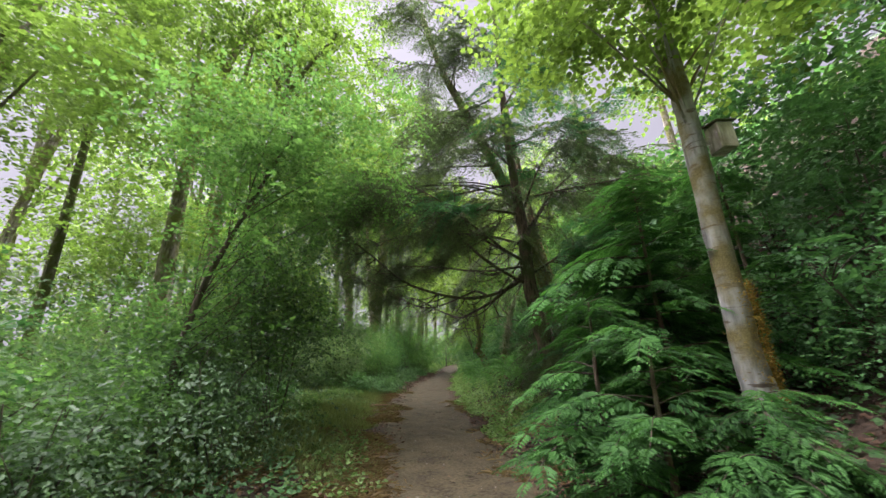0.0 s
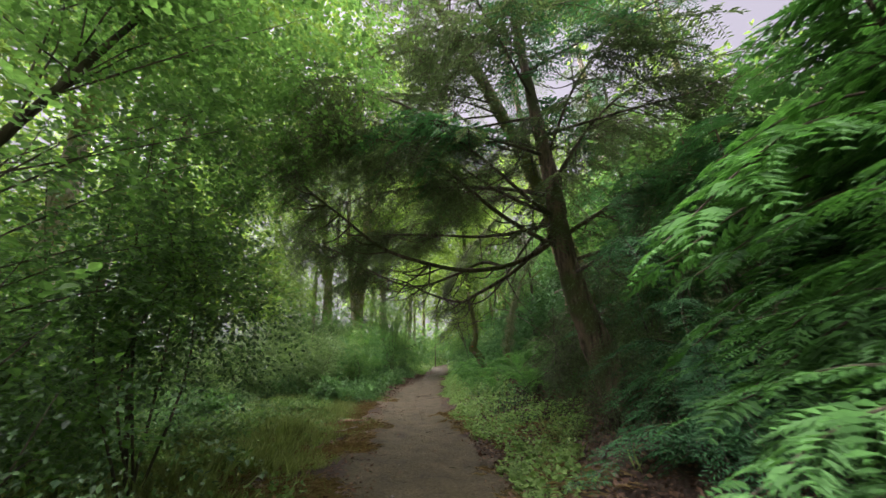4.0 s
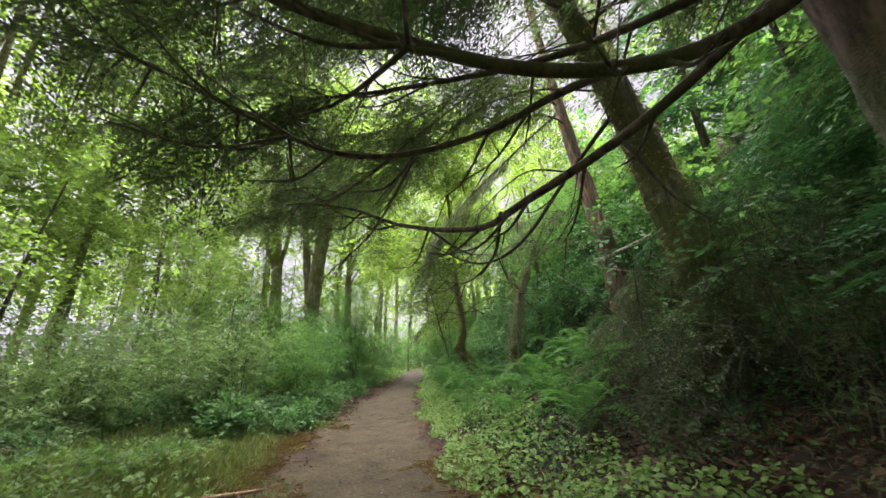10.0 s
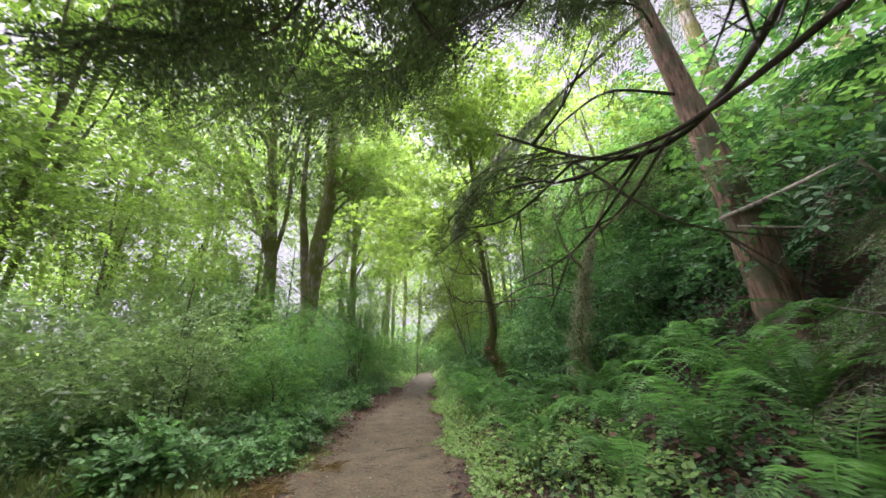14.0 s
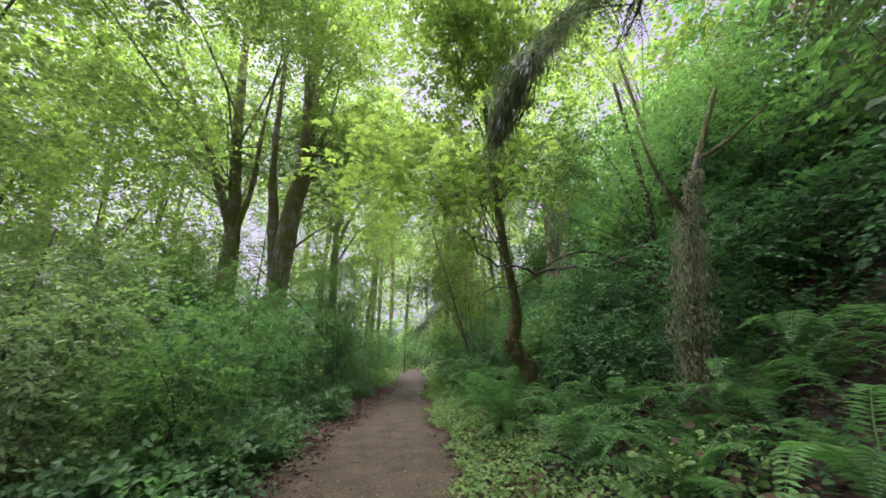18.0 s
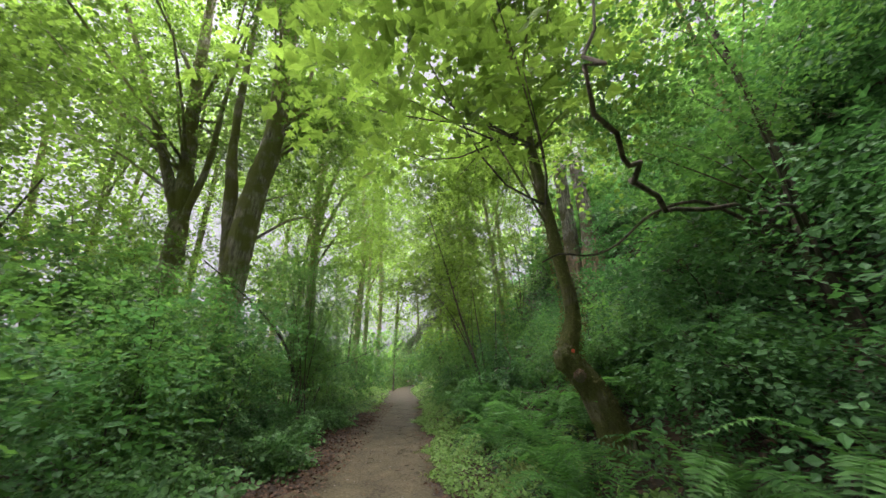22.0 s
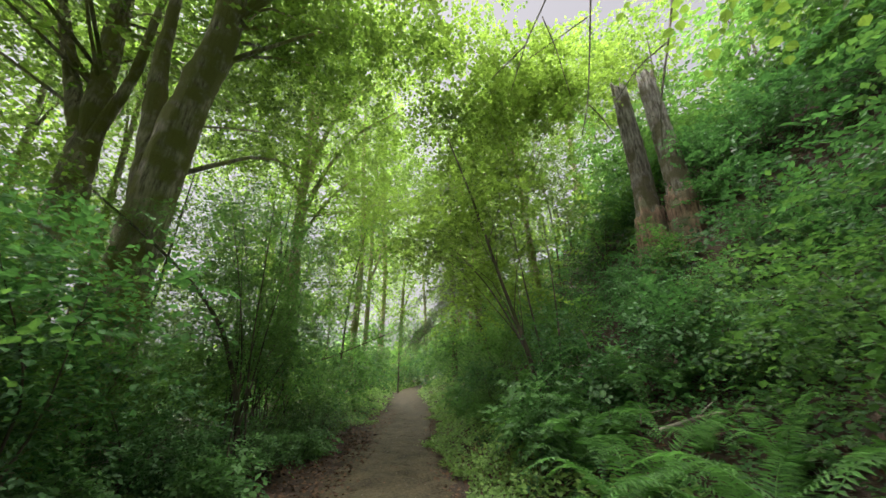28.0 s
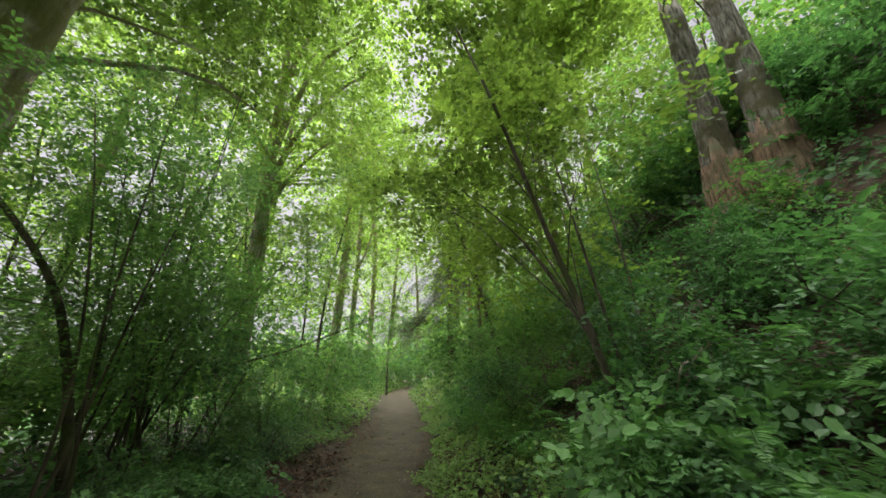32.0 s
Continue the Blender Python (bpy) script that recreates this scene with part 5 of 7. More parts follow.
# twin broken trunks on the bank
for seed, a, b_ in ((451, (5.76, 26, 4.53), (5.87, 26, 8.96)), (452, (6.12, 25.3, 4.54), (6.1, 25.3, 8.44))):
    g = np.random.default_rng(seed)
    a, b_ = np.array(a), np.array(b_)
    a[2] = min(a[2], float(land(a[0], a[1])) - 0.6)
    t = thing("broken_trunk", "tall grey dead trunk snapped off at the top, red rotten base", "dead tree", a, "broken trunks on the bank")
    line = smooth_line([(0, 0, 0), (b_ - a) * 0.5 + [0.06, 0, 0], b_ - a], 40)
    line_v, q, e = tube(line, np.linspace(0.31, 0.2, 40) * (1 + 0.25 * np.exp(-np.linspace(0, 8, 40))), 22, 0.06, g)
    top = slice(39 * 22, 40 * 22)
    line_v[top, 2] += g.uniform(-0.1, 0.6, 22)
    part("trunk", mesh_of("trunk", line_v, [q, e], [BARK_SNAG], [0, 0]), t)
    v, q, e = tube(line[:14], np.linspace(0.46, 0.31, 14), 22, 0.1, g)
    v[13 * 22 : 14 * 22, 2] += g.uniform(-0.3, 0.4, 22)
    part("rotten_base", mesh_of("rotten_base", v, [q, e], [BARK_RED], [0, 0]), t, "crumbling red-brown rotten wood at the foot")

# woods behind the start of the walk: out of view, added to shade it
for i, (x, y, r) in enumerate([(-5.2, -2.5, 0.2), (-2.6, -5.5, 0.18), (3.6, -3.0, 0.2), (-8.5, 0.8, 0.22), (6.2, -0.5, 0.2), (-12.0, 3.0, 0.2), (0.8, -8.0, 0.2)]):
    g = np.random.default_rng(540 + i)
    z0, h = float(land(x, y)), g.uniform(12, 15)
    broad_tree(540 + i, "unseen woodland maple added behind the start to shade it, grey bark", [(x, y, z0), (x + 0.2, y, z0 + h * 0.4), (x + g.normal() * 0.4, y, z0 + h)], r, BARK_GREY, [(x + g.normal(), y + 0.6 + g.normal() * 0.8, z0 + h * k, 2.0, 4) for k in (0.4, 0.6, 0.85)], foliage=HIGH_FAR, size=1.9)

# distant and nearer woodland on the bank
BANK_TREES = [(6.2, 34, 0.16), (10.5, 36, 0.25), (5.4, 40, 0.2), (8, 45, 0.22), (3.6, 36.5, 0.12), (10.5, 4.0, 0.22), (12, 17, 0.25), (4.6, 47, 0.2), (2.8, 52, 0.2)]
for i, (x, y, r) in enumerate(BANK_TREES):
    g = np.random.default_rng(500 + i)
    h = g.uniform(11, 15)
    z0 = float(land(x, y))
    dx = g.normal() * 0.6
    broad_tree(500 + i, "woodland maple on the bank, grey bark and green crown", [(x, y, z0), (x + dx * 0.3, y, z0 + h * 0.4), (x + dx, y, z0 + h)], r, BARK_GREY, [(x + g.normal() - 0.8, y + g.normal(), z0 + h * k, 2.2, n) for k, n in ((0.45, 1), (0.64, 2), (0.88, 4))], size=1.8)
t, base, line, g = conifer(461, "distant dark fir standing over the trail's end", [(2.9, 38, 0.5), (2.9, 38, 7), (2.8, 38, 15)], 0.16, BARK_BROWN)
boughs_on(t, base, line, BOUGH_FINE, g, 44, 2.2, 4, 15)
t, base, line, g = conifer(462, "slim hemlock whose dark bough droops over the trail", [(3.4, 34.2, 0.8), (3.3, 34.1, 3.5), (3.2, 34.0, 7.5)], 0.07, BARK_BROWN)
arch_limb(t, base, [(3.3, 34.1, 4.6), (2.6, 34.0, 4.5), (1.8, 33.8, 4.0), (1.1, 33.6, 3.2), (0.7, 33.5, 2.7)], 0.03, g, BOUGH_FINE, 12, 0.8, hang=6, start=0.35)
boughs_on(t, base, line, BOUGH_FINE, g, 14, 1.0, 4.0, 8.0)
# leaning young stems beyond the ferns
broad_tree(471, "slim leaning maple pole beside the trail", [(3.1, 30.4, 0.8), (2.6, 30.4, 2.5), (1.9, 30.5, 5), (1.2, 30.6, 8)], 0.07, BARK_TWIG, [(1.3, 30, 6.5, 1.6, 6), (2.2, 29.5, 4.8, 1.2, 5)], foliage=CANOPY, size=1.1)
broad_tree(472, "slim maple on the bank foot with overhanging leaves", [(2.05, 24.5, 0.3), (1.75, 24.55, 1.7), (1.42, 24.6, 2.87), (1.0, 24.7, 4.5), (0.6, 24.9, 6)], 0.04, BARK_TWIG, [(1.4, 25.2, 4.6, 1.2, 4), (0.9, 26.4, 5.8, 1.3, 3), (1.9, 27.0, 4.0, 0.9, 3), (2.4, 26, 5.4, 1.0, 3), (0.6, 26.8, 4.0, 0.9, 2), (1.7, 26.2, 3.2, 0.7, 3), (1.8, 23.8, 3.75, 0.15, 1)], foliage=CANOPY, size=0.9, forks=[([(2.05, 24.5, 0.3), (2.0, 24.6, 1.6), (1.9, 24.8, 3.0), (1.8, 25, 4.4)], 0.025), ([(2.05, 24.5, 0.3), (2.3, 24.6, 1.5), (2.5, 24.9, 2.8), (2.7, 25.4, 4.6)], 0.025), ([(1.75, 24.55, 1.7), (1.3, 24.9, 2.8), (0.8, 25.6, 3.8)], 0.02)])
broad_tree(473, "slim upright sapling at the trail's edge", [(0.0, 44.5, 0), (0.0, 44.5, 2.5), (0.05, 44.5, 5)], 0.06, BARK_TWIG, [(0, 44.5, 4.5, 0.7, 3)], foliage=SHRUB, size=0.8)
bough_tree = broad_tree(474, "slim pale maple whose boughs hang over the trail", [(4.4, 29.3, 1.5), (4.1, 29.2, 5), (3.7, 29, 8.5), (3.3, 28.8, 13)], 0.10, BARK_GREY, [(0.4, 25.5, 9.2, 1.7, 2), (2.0, 26.6, 8.8, 1.6, 4), (1.5, 26.2, 8.2, 1.2, 3), (2.9, 26.4, 9.3, 1.2, 5), (4.4, 26.2, 9.4, 1.2, 4), (0.3, 28.5, 13, 2.0, 5), (3.8, 27.5, 9.6, 1.5, 5), (2.6, 28, 8.2, 1.2, 2), (5.2, 28.5, 11, 1.7, 5), (3.2, 30, 11.6, 1.8, 5)], foliage=CANOPY, size=1.1)
base = np.array(bough_tree.location)
g = np.random.default_rng(476)
for k, pts in enumerate([[(4.15, 24, 10.77), (3.88, 24, 9.5), (3.53, 24, 7.68), (3.27, 24, 6.43), (3.01, 24, 5.59)], [(3.45, 24.25, 11.04), (2.91, 24.25, 9.68), (2.25, 24.25, 8.11), (1.82, 24.25, 6.79)], [(4.98, 22.9, 9.05), (4.62, 22.9, 7.98), (4.19, 22.9, 6.75), (3.71, 22.9, 5.44), (3.5, 22.9, 4.56)], [(3.28, 24, 6.36), (3.47, 24, 6.11), (3.69, 24, 5.66)], [(3.92, 24.25, 9.29), (3.01, 24.25, 8.41), (2.27, 24.25, 7.7)], [(4.18, 22.9, 6.81), (3.48, 22.9, 6.12), (2.91, 22.9, 5.35)], [(2.12, 24, 7.78), (1.71, 24, 7.25), (1.33, 24, 6.76)], [(2.76, 24.25, 9.08), (2.96, 24.25, 8.06), (3.1, 24.25, 6.8)]]):
    line = smooth_line(np.array(pts) - base, 14)
    p = Pile()
    v, q, e = tube(line, np.linspace(0.03 if k < 3 else 0.016, 0.008, 14), 6, 0.1, g)
    p.add(v, 0, q, e)
    for _ in range(7):
        i = int(g.uniform(3, 13))
        w = line[i] + g.normal(size=3) * [0.16, 0.16, 0.08] - [0, 0, 0.06]
        v, q, e = tube(smooth_line([line[i], w], 4), np.linspace(0.005, 0.002, 4), 4)
        p.add(v, 0, q, e)
    part("dead_branch", p.mesh("dead_branch", [BARK_TWIG]), bough_tree, "bare dark twig hanging down")
broad_tree(475, "bank maple with broad leaves high over the ferns", [(6.4, 20.2, 3), (6.0, 20.0, 6), (5.2, 19.6, 9)], 0.09, BARK_GREY, [(4.4, 19.6, 9.2, 1.4, 4), (3.0, 18.2, 8.8, 1.2, 3), (5.6, 18.2, 8.0, 1.2, 3), (4.6, 21.4, 10, 1.4, 3)], foliage=CANOPY, size=1.05)

# understory maples under the tall ones
UNDER = [(-9.0, 16.5, 6), (-12.0, 18.5, 6.5), (-11.0, 14.6, 5.5), (-14.0, 20, 7), (-7.6, 18.8, 5.5), (-9.6, 12.4, 4.6), (-12.5, 11.6, 5), (-14, 14.2, 5.5), (-7.5, 30, 8), (-9.5, 31, 8.5), (-5.2, 33.5, 8.5), (-11.5, 29, 8), (-2.6, 34.5, 8), (-13.5, 25, 8), (-9.0, 20.5, 6.5), (-10.4, 24.6, 7), (-12.5, 17, 6.5), (-3.6, 36, 7), (-9.2, 23.4, 6), (-11.5, 13.5, 7)]
for i, (x, y, h) in enumerate(UNDER):
    g = np.random.default_rng(560 + i)
    z0 = float(land(x, y))
    broad_tree(560 + i, "small understory maple with thin trunk and spreading bright leaves", [(x, y, z0), (x + 0.15, y, z0 + h * 0.5), (x + g.normal() * 0.4, y + g.normal() * 0.3, z0 + h)], 0.055, BARK_TWIG,
               [(x + g.normal() * 1.2, y + g.normal(), z0 + h * k, 1.5, 3) for k in (0.62, 0.85, 1.05)], foliage=HIGH, size=1.15, group="understory trees")
broad_tree(570, "thin maple leaning over the trail with broad hanging leaves", [(-3.3, 6.3, 0), (-3.2, 6.4, 2), (-2.9, 6.7, 3.6), (-2.4, 7.0, 5.4)], 0.05, BARK_TWIG, [(-2.5, 6.6, 3.5, 0.8, 3), (-2.1, 7.3, 4.4, 0.8, 4), (-3.2, 7.5, 4.6, 0.9, 3), (-1.5, 7.1, 5.4, 0.8, 4), (-2.9, 8.5, 4.4, 0.9, 4), (-3.6, 6.2, 4.8, 0.9, 3), (-3.2, 8.6, 3.4, 0.8, 5), (-3.6, 9.4, 4.4, 0.9, 3), (-2.7, 8.2, 2.6, 0.5, 3), (-2.3, 7.6, 5.2, 0.8, 4)], foliage=SHRUB, size=0.8, group="understory trees")
# vine maples filling the middle height
VINE = [(-9.5, 28.6, 6), (-6.8, 32.5, 7), (3.4, 41, 7), (9.5, 28.5, 7), (8.2, 30.5, 7.5), (10.5, 25.5, 7), (6.8, 31.5, 7), (9.0, 22.8, 6), (5.4, 30.2, 6), (8.8, 27.6, 6)]
for i, (x, y, h) in enumerate(VINE):
    g = np.random.default_rng(600 + i)
    z0 = float(land(x, y))
    broad_tree(600 + i, "slender vine maple with layered light green leaves", [(x, y, z0), (x + 0.1, y, z0 + h * 0.5), (x + g.normal() * 0.4, y + g.normal() * 0.3, z0 + h)], 0.045, BARK_TWIG,
               [(x + g.normal() * 1.0, y + g.normal() * 0.8, z0 + h * k, 1.4, 2) for k in (0.35, 0.55, 0.75, 0.95, 1.1)], foliage=HIGH, size=1.05, group="understory trees",
               forks=[([(x, y, z0 + 0.1), (x - 0.3, y, z0 + h * 0.4), (x - 0.9, y, z0 + h * 0.9)], 0.03), ([(x, y, z0 + 0.1), (x + 0.4, y, z0 + h * 0.4), (x + 0.9, y, z0 + h * 0.8)], 0.025)])
# tall crowns closing the sky over the trail
TALL = [(-2.6, 38, 20, 0.2), (3.9, 36.5, 19, 0.2), (-1.6, 49, 22, 0.24), (6.0, 52, 22, 0.25)]
for i, (x, y, h, r) in enumerate(TALL):
    g = np.random.default_rng(580 + i)
    z0 = float(land(x, y))
    broad_tree(580 + i, "very tall slim maple, high light crown over the trail", [(x, y, z0), (x + 0.2, y, z0 + h * 0.4), (x - 0.1, y, z0 + h * 0.7), (x + g.normal() * 0.5, y, z0 + h)], r, BARK_GREY,
               [(x + g.normal() * 2.2, y + g.normal() * 1.5, z0 + h * k, 2.4, 4) for k in (0.5, 0.65, 0.8, 0.95)], size=1.8)

# ---- undergrowth west of the trail ----
W_HAZEL = "leafy green hazel shrub with thin dark stems beside the trail"
W_BUSH = "low tangled bramble bush with dull green leaves"
W_PALE = "dense pale green shrub with fine foliage"
W_DARK = "dark glossy-leaved shrub with drooping twigs"
WEST = [
    # seed, x, y, height, spread, kind, stems, clumps, clump size
    (601, -2.6, 4.6, 1.2, 0.7, DARK, 5, 9, 0.6), (602, -3.6, 5.2, 1.2, 0.9, SHRUB, 6, 10, 0.65), (603, -2.5, 6.2, 1.5, 0.7, DARK, 5, 9, 0.6), (604, -3.6, 7.0, 2.9, 1.0, SHRUB, 6, 10, 0.8),
    (605, -4.8, 6.4, 1.5, 1.2, SHRUB, 6, 8, 0.75), (606, -2.9, 8.2, 3.7, 0.9, DARK, 7, 13, 0.75), (607, -4.4, 8.6, 2.4, 1.2, SHRUB, 6, 11, 0.85), (608, -6.2, 5, 1, 1.2, SHRUB, 6, 8, 0.7),
    (609, -6.6, 7.6, 1.1, 1.3, SHRUB, 6, 8, 0.7), (610, -5.6, 3.6, 1, 1.1, SHRUB, 5, 8, 0.65), (611, -2.7, 3.2, 1.2, 0.6, DARK, 4, 7, 0.55), (612, -4.2, 3.6, 1.7, 0.9, BUSH, 5, 9, 0.7),
    (613, -8.2, 6.6, 1, 1.5, SHRUB, 6, 8, 0.75), (614, -7.8, 9.2, 2.6, 1.5, PALER, 5, 9, 1.0), (615, -2.2, 2.2, 1.3, 0.6, DARK, 4, 7, 0.6),
    (621, -3.7, 16.4, 1.7, 0.9, PALER, 5, 11, 0.62), (622, -4.6, 17.7, 2.3, 1, PALER, 6, 13, 0.75), (623, -3.4, 18.6, 1.6, 0.8, BUSH, 5, 9, 0.65), (624, -6.3, 16.7, 2, 1.2, PALER, 6, 11, 0.8),
    (662, -5.9, 15.0, 2.0, 1.0, PALER, 5, 9, 0.8), (663, -3.0, 17.3, 1.5, 0.6, SHRUB, 5, 9, 0.55), (664, -7.6, 14.6, 2.0, 1.2, PALER, 5, 9, 0.9),
    (665, -2.9, 22.6, 0.55, 0.4, DARK, 4, 6, 0.42), (666, -3.2, 24.5, 0.6, 0.4, DARK, 4, 6, 0.42), (667, -2.3, 26.8, 0.5, 0.35, DARK, 4, 6, 0.38), (668, -2.1, 28.4, 0.5, 0.35, DARK, 4, 6, 0.38), (669, -3.1, 21.6, 0.6, 0.4, DARK, 4, 6, 0.42), (670, -2.5, 25.3, 0.45, 0.35, DARK, 4, 6, 0.36),
    (671, -5.2, 27.2, 1.6, 0.9, SHRUB, 6, 9, 0.75), (672, -6.3, 26.6, 1.7, 1.0, SHRUB, 6, 9, 0.85), (673, -7.4, 25.4, 2.0, 1.1, SHRUB, 6, 9, 0.95), (674, -5.0, 29.4, 1.9, 1.0, SHRUB, 6, 9, 0.85), (675, -9.4, 8.6, 1.1, 1.4, SHRUB, 6, 8, 0.8), (676, -10.6, 11, 1.3, 1.5, SHRUB, 6, 8, 0.9), (677, -12, 9.4, 1.3, 1.6, SHRUB, 6, 8, 0.9), (678, -9.0, 11.4, 2.2, 1.2, PALER, 6, 9, 1.0), (679, -13, 13.5, 1.4, 1.6, SHRUB, 6, 8, 0.9),
    (625, -5.2, 20.3, 2.8, 1.1, SHRUB, 6, 14, 0.8), (626, -3.6, 20.6, 2.6, 0.8, SHRUB, 6, 15, 0.75), (627, -7.2, 19.4, 2.6, 1.3, PALER, 6, 10, 0.85), (628, -8.6, 17.6, 2.4, 1.4, PALER, 6, 9, 1.0),
    (629, -3.3, 22.2, 2.2, 0.7, BUSH, 5, 14, 0.65), (630, -4.6, 22.6, 3.3, 1.1, SHRUB, 7, 18, 0.8), (631, -6.6, 22.6, 3.6, 1.3, SHRUB, 6, 14, 1.0), (632, -3.1, 23.8, 1.1, 0.6, BUSH, 5, 9, 0.5),
    (633, -4.0, 24.2, 1.7, 0.7, SHRUB, 6, 11, 0.6), (634, -8.8, 22.4, 3.0, 1.5, PALER, 6, 12, 0.95), (635, -5.8, 24.4, 2.5, 1.1, SHRUB, 6, 12, 0.85), (636, -3.0, 27.4, 1.7, 0.8, BUSH, 6, 9, 0.65),
    (637, -2.4, 29.4, 1.9, 0.8, SHRUB, 6, 9, 0.7), (638, -4.2, 28.6, 2.8, 1.1, SHRUB, 7, 11, 0.9), (639, -2.4, 32.4, 2.2, 1.0, SHRUB, 6, 9, 0.85), (640, -4.4, 34.4, 3.0, 1.3, SHRUB, 6, 9, 1.1),
    (641, -2.2, 36.5, 2.6, 1.1, SHRUB, 6, 9, 1.0), (642, -3.6, 40, 3.2, 1.4, SHRUB, 6, 9, 1.3), (643, -1.7, 42.5, 2.4, 1.0, BUSH, 5, 8, 1.0), (644, -6.4, 29.6, 3.0, 1.4, PALER, 6, 9, 1.1),
    (645, -8.0, 32, 3.0, 1.6, SHRUB, 5, 8, 1.3), (646, -9.8, 27, 2.6, 1.6, PALER, 5, 8, 1.2), (647, -11.5, 22.5, 2.4, 1.7, PALER, 5, 8, 1.3), (648, -11, 18, 2.2, 1.6, PALER, 5, 8, 1.2),
    (649, -9.6, 13.8, 2.0, 1.4, PALER, 5, 8, 1.1), (650, -1.2, 47.5, 2.8, 1.4, SHRUB, 5, 8, 1.3), (651, 0.2, 52, 3.4, 1.8, SHRUB, 5, 9, 1.6), (652, -3.5, 53, 4.0, 2.2, SHRUB, 5, 9, 1.9),
    (653, 2.2, 57, 4.0, 2.2, SHRUB, 5, 9, 1.9), 
]
LABELS = {id(SHRUB): W_HAZEL, id(BUSH): W_BUSH, id(PALER): W_PALE, id(DARK): W_DARK}
for seed, x, y, h, s, kind, stems, count, size in WEST:
    shrub(seed, x, y, h, s, kind, LABELS[id(kind)], stems, count, size, low=0.42 if y < 9 else 0.25)

# clump of arching stems by the thick maple
g = np.random.default_rng(660)
for k, (bx, by, tips) in enumerate([(-2.9, 25.6, [(-3.2, 25.4, 3.9), (-2.6, 25.8, 3.6), (-2.2, 26.4, 3.0), (-3.6, 26.2, 3.8)]), (-2.95, 26.4, [(-4.2, 26.5, 6), (-3.3, 26.3, 5.8), (-2.8, 26.6, 6.2), (-1.8, 26.6, 4.6), (-1.3, 27, 3.7), (-2.5, 26.0, 4.9), (-3.9, 25.9, 4.6)]), (-2.5, 24.9, [(-3.2, 24.8, 4.2), (-2.6, 25.0, 4.6), (-2.2, 25.2, 3.6)]), (-2.9, 28.2, [(-2.2, 28.4, 2.2), (-3.4, 28.0, 4.2), (-2.8, 28.6, 4.4)])]):
    z = float(land(bx, by))
    t = thing("hazel_clump", "clump of thin dark arching stems with sparse green leaves", "shrub", (bx, by, z - 0.05), "arching stems")
    b = np.array([bx, by, z])
    for tip in tips:
        d = np.array(tip) - b
        line = smooth_line([g.normal(size=3) * [0.2, 0.16, 0], d * [0.14, 0.14, 0.33], d * [0.52, 0.52, 0.68], d], 16)
        v, q, e = tube(line, np.linspace(0.017, 0.005, 16), 7, 0.08, g)
        part("stem", mesh_of("stem", v, [q, e], [BARK_TWIG], [0, 0]), t)
        for j in range(3):
            part("foliage", SHRUB[g.integers(4)], t, m=place(*(line[g.integers(7, 16)] + g.normal(size=3) * 0.4), turn=g.uniform(0, 6), size=0.58 * g.uniform(0.7, 1.2)))
for pts, r in (([(-2.5, 25.15, 0.05), (-2.67, 25.11, 1.02), (-2.88, 25.1, 1.65), (-3.15, 25.05, 2.25), (-3.75, 24.98, 2.98), (-4.5, 24.86, 3.65), (-5.3, 24.75, 4.3)], 0.045), ([(-3.5, 28.5, 0.0), (-3.4, 28.5, 1.3), (-1.9, 28.5, 1.85), (-0.3, 28.5, 2.5)], 0.026)):
    p0 = np.array(pts[0])
    t = thing("bent_sapling", "thin dark sapling bent over in a long arch", "tree", p0, "arching stems")
    line = smooth_line(np.array(pts) - p0, 24)
    v, q, e = tube(line, np.linspace(r, r * 0.35, 24), 8, 0.08, g)
    part("stem", mesh_of("stem", v, [q, e], [BARK_TWIG], [0, 0]), t)
    for j in range(6):
        k = g.integers(9, 24)
        tip = line[k] + g.normal(size=3) * 0.35 + [0, 0, 0.25]
        part("twig", twig_mesh("twig", g, line[k], [tip], 0.007, BARK_TWIG), t)
        part("foliage", SHRUB[g.integers(4)], t, m=place(*tip, turn=g.uniform(0, 6), size=0.4 * g.uniform(0.7, 1.2)))
# fine sapling standing in the pale bushes
broad_tree(661, "small hemlock sapling with fine grey-green needles", [(-4.65, 17.4, 0), (-4.6, 17.4, 1.4), (-4.55, 17.4, 2.9)], 0.03, BARK_TWIG, [(-4.6, 17.3, 1.6, 0.7, 4), (-4.6, 17.4, 2.3, 0.5, 3)], foliage=FINE, size=0.6)

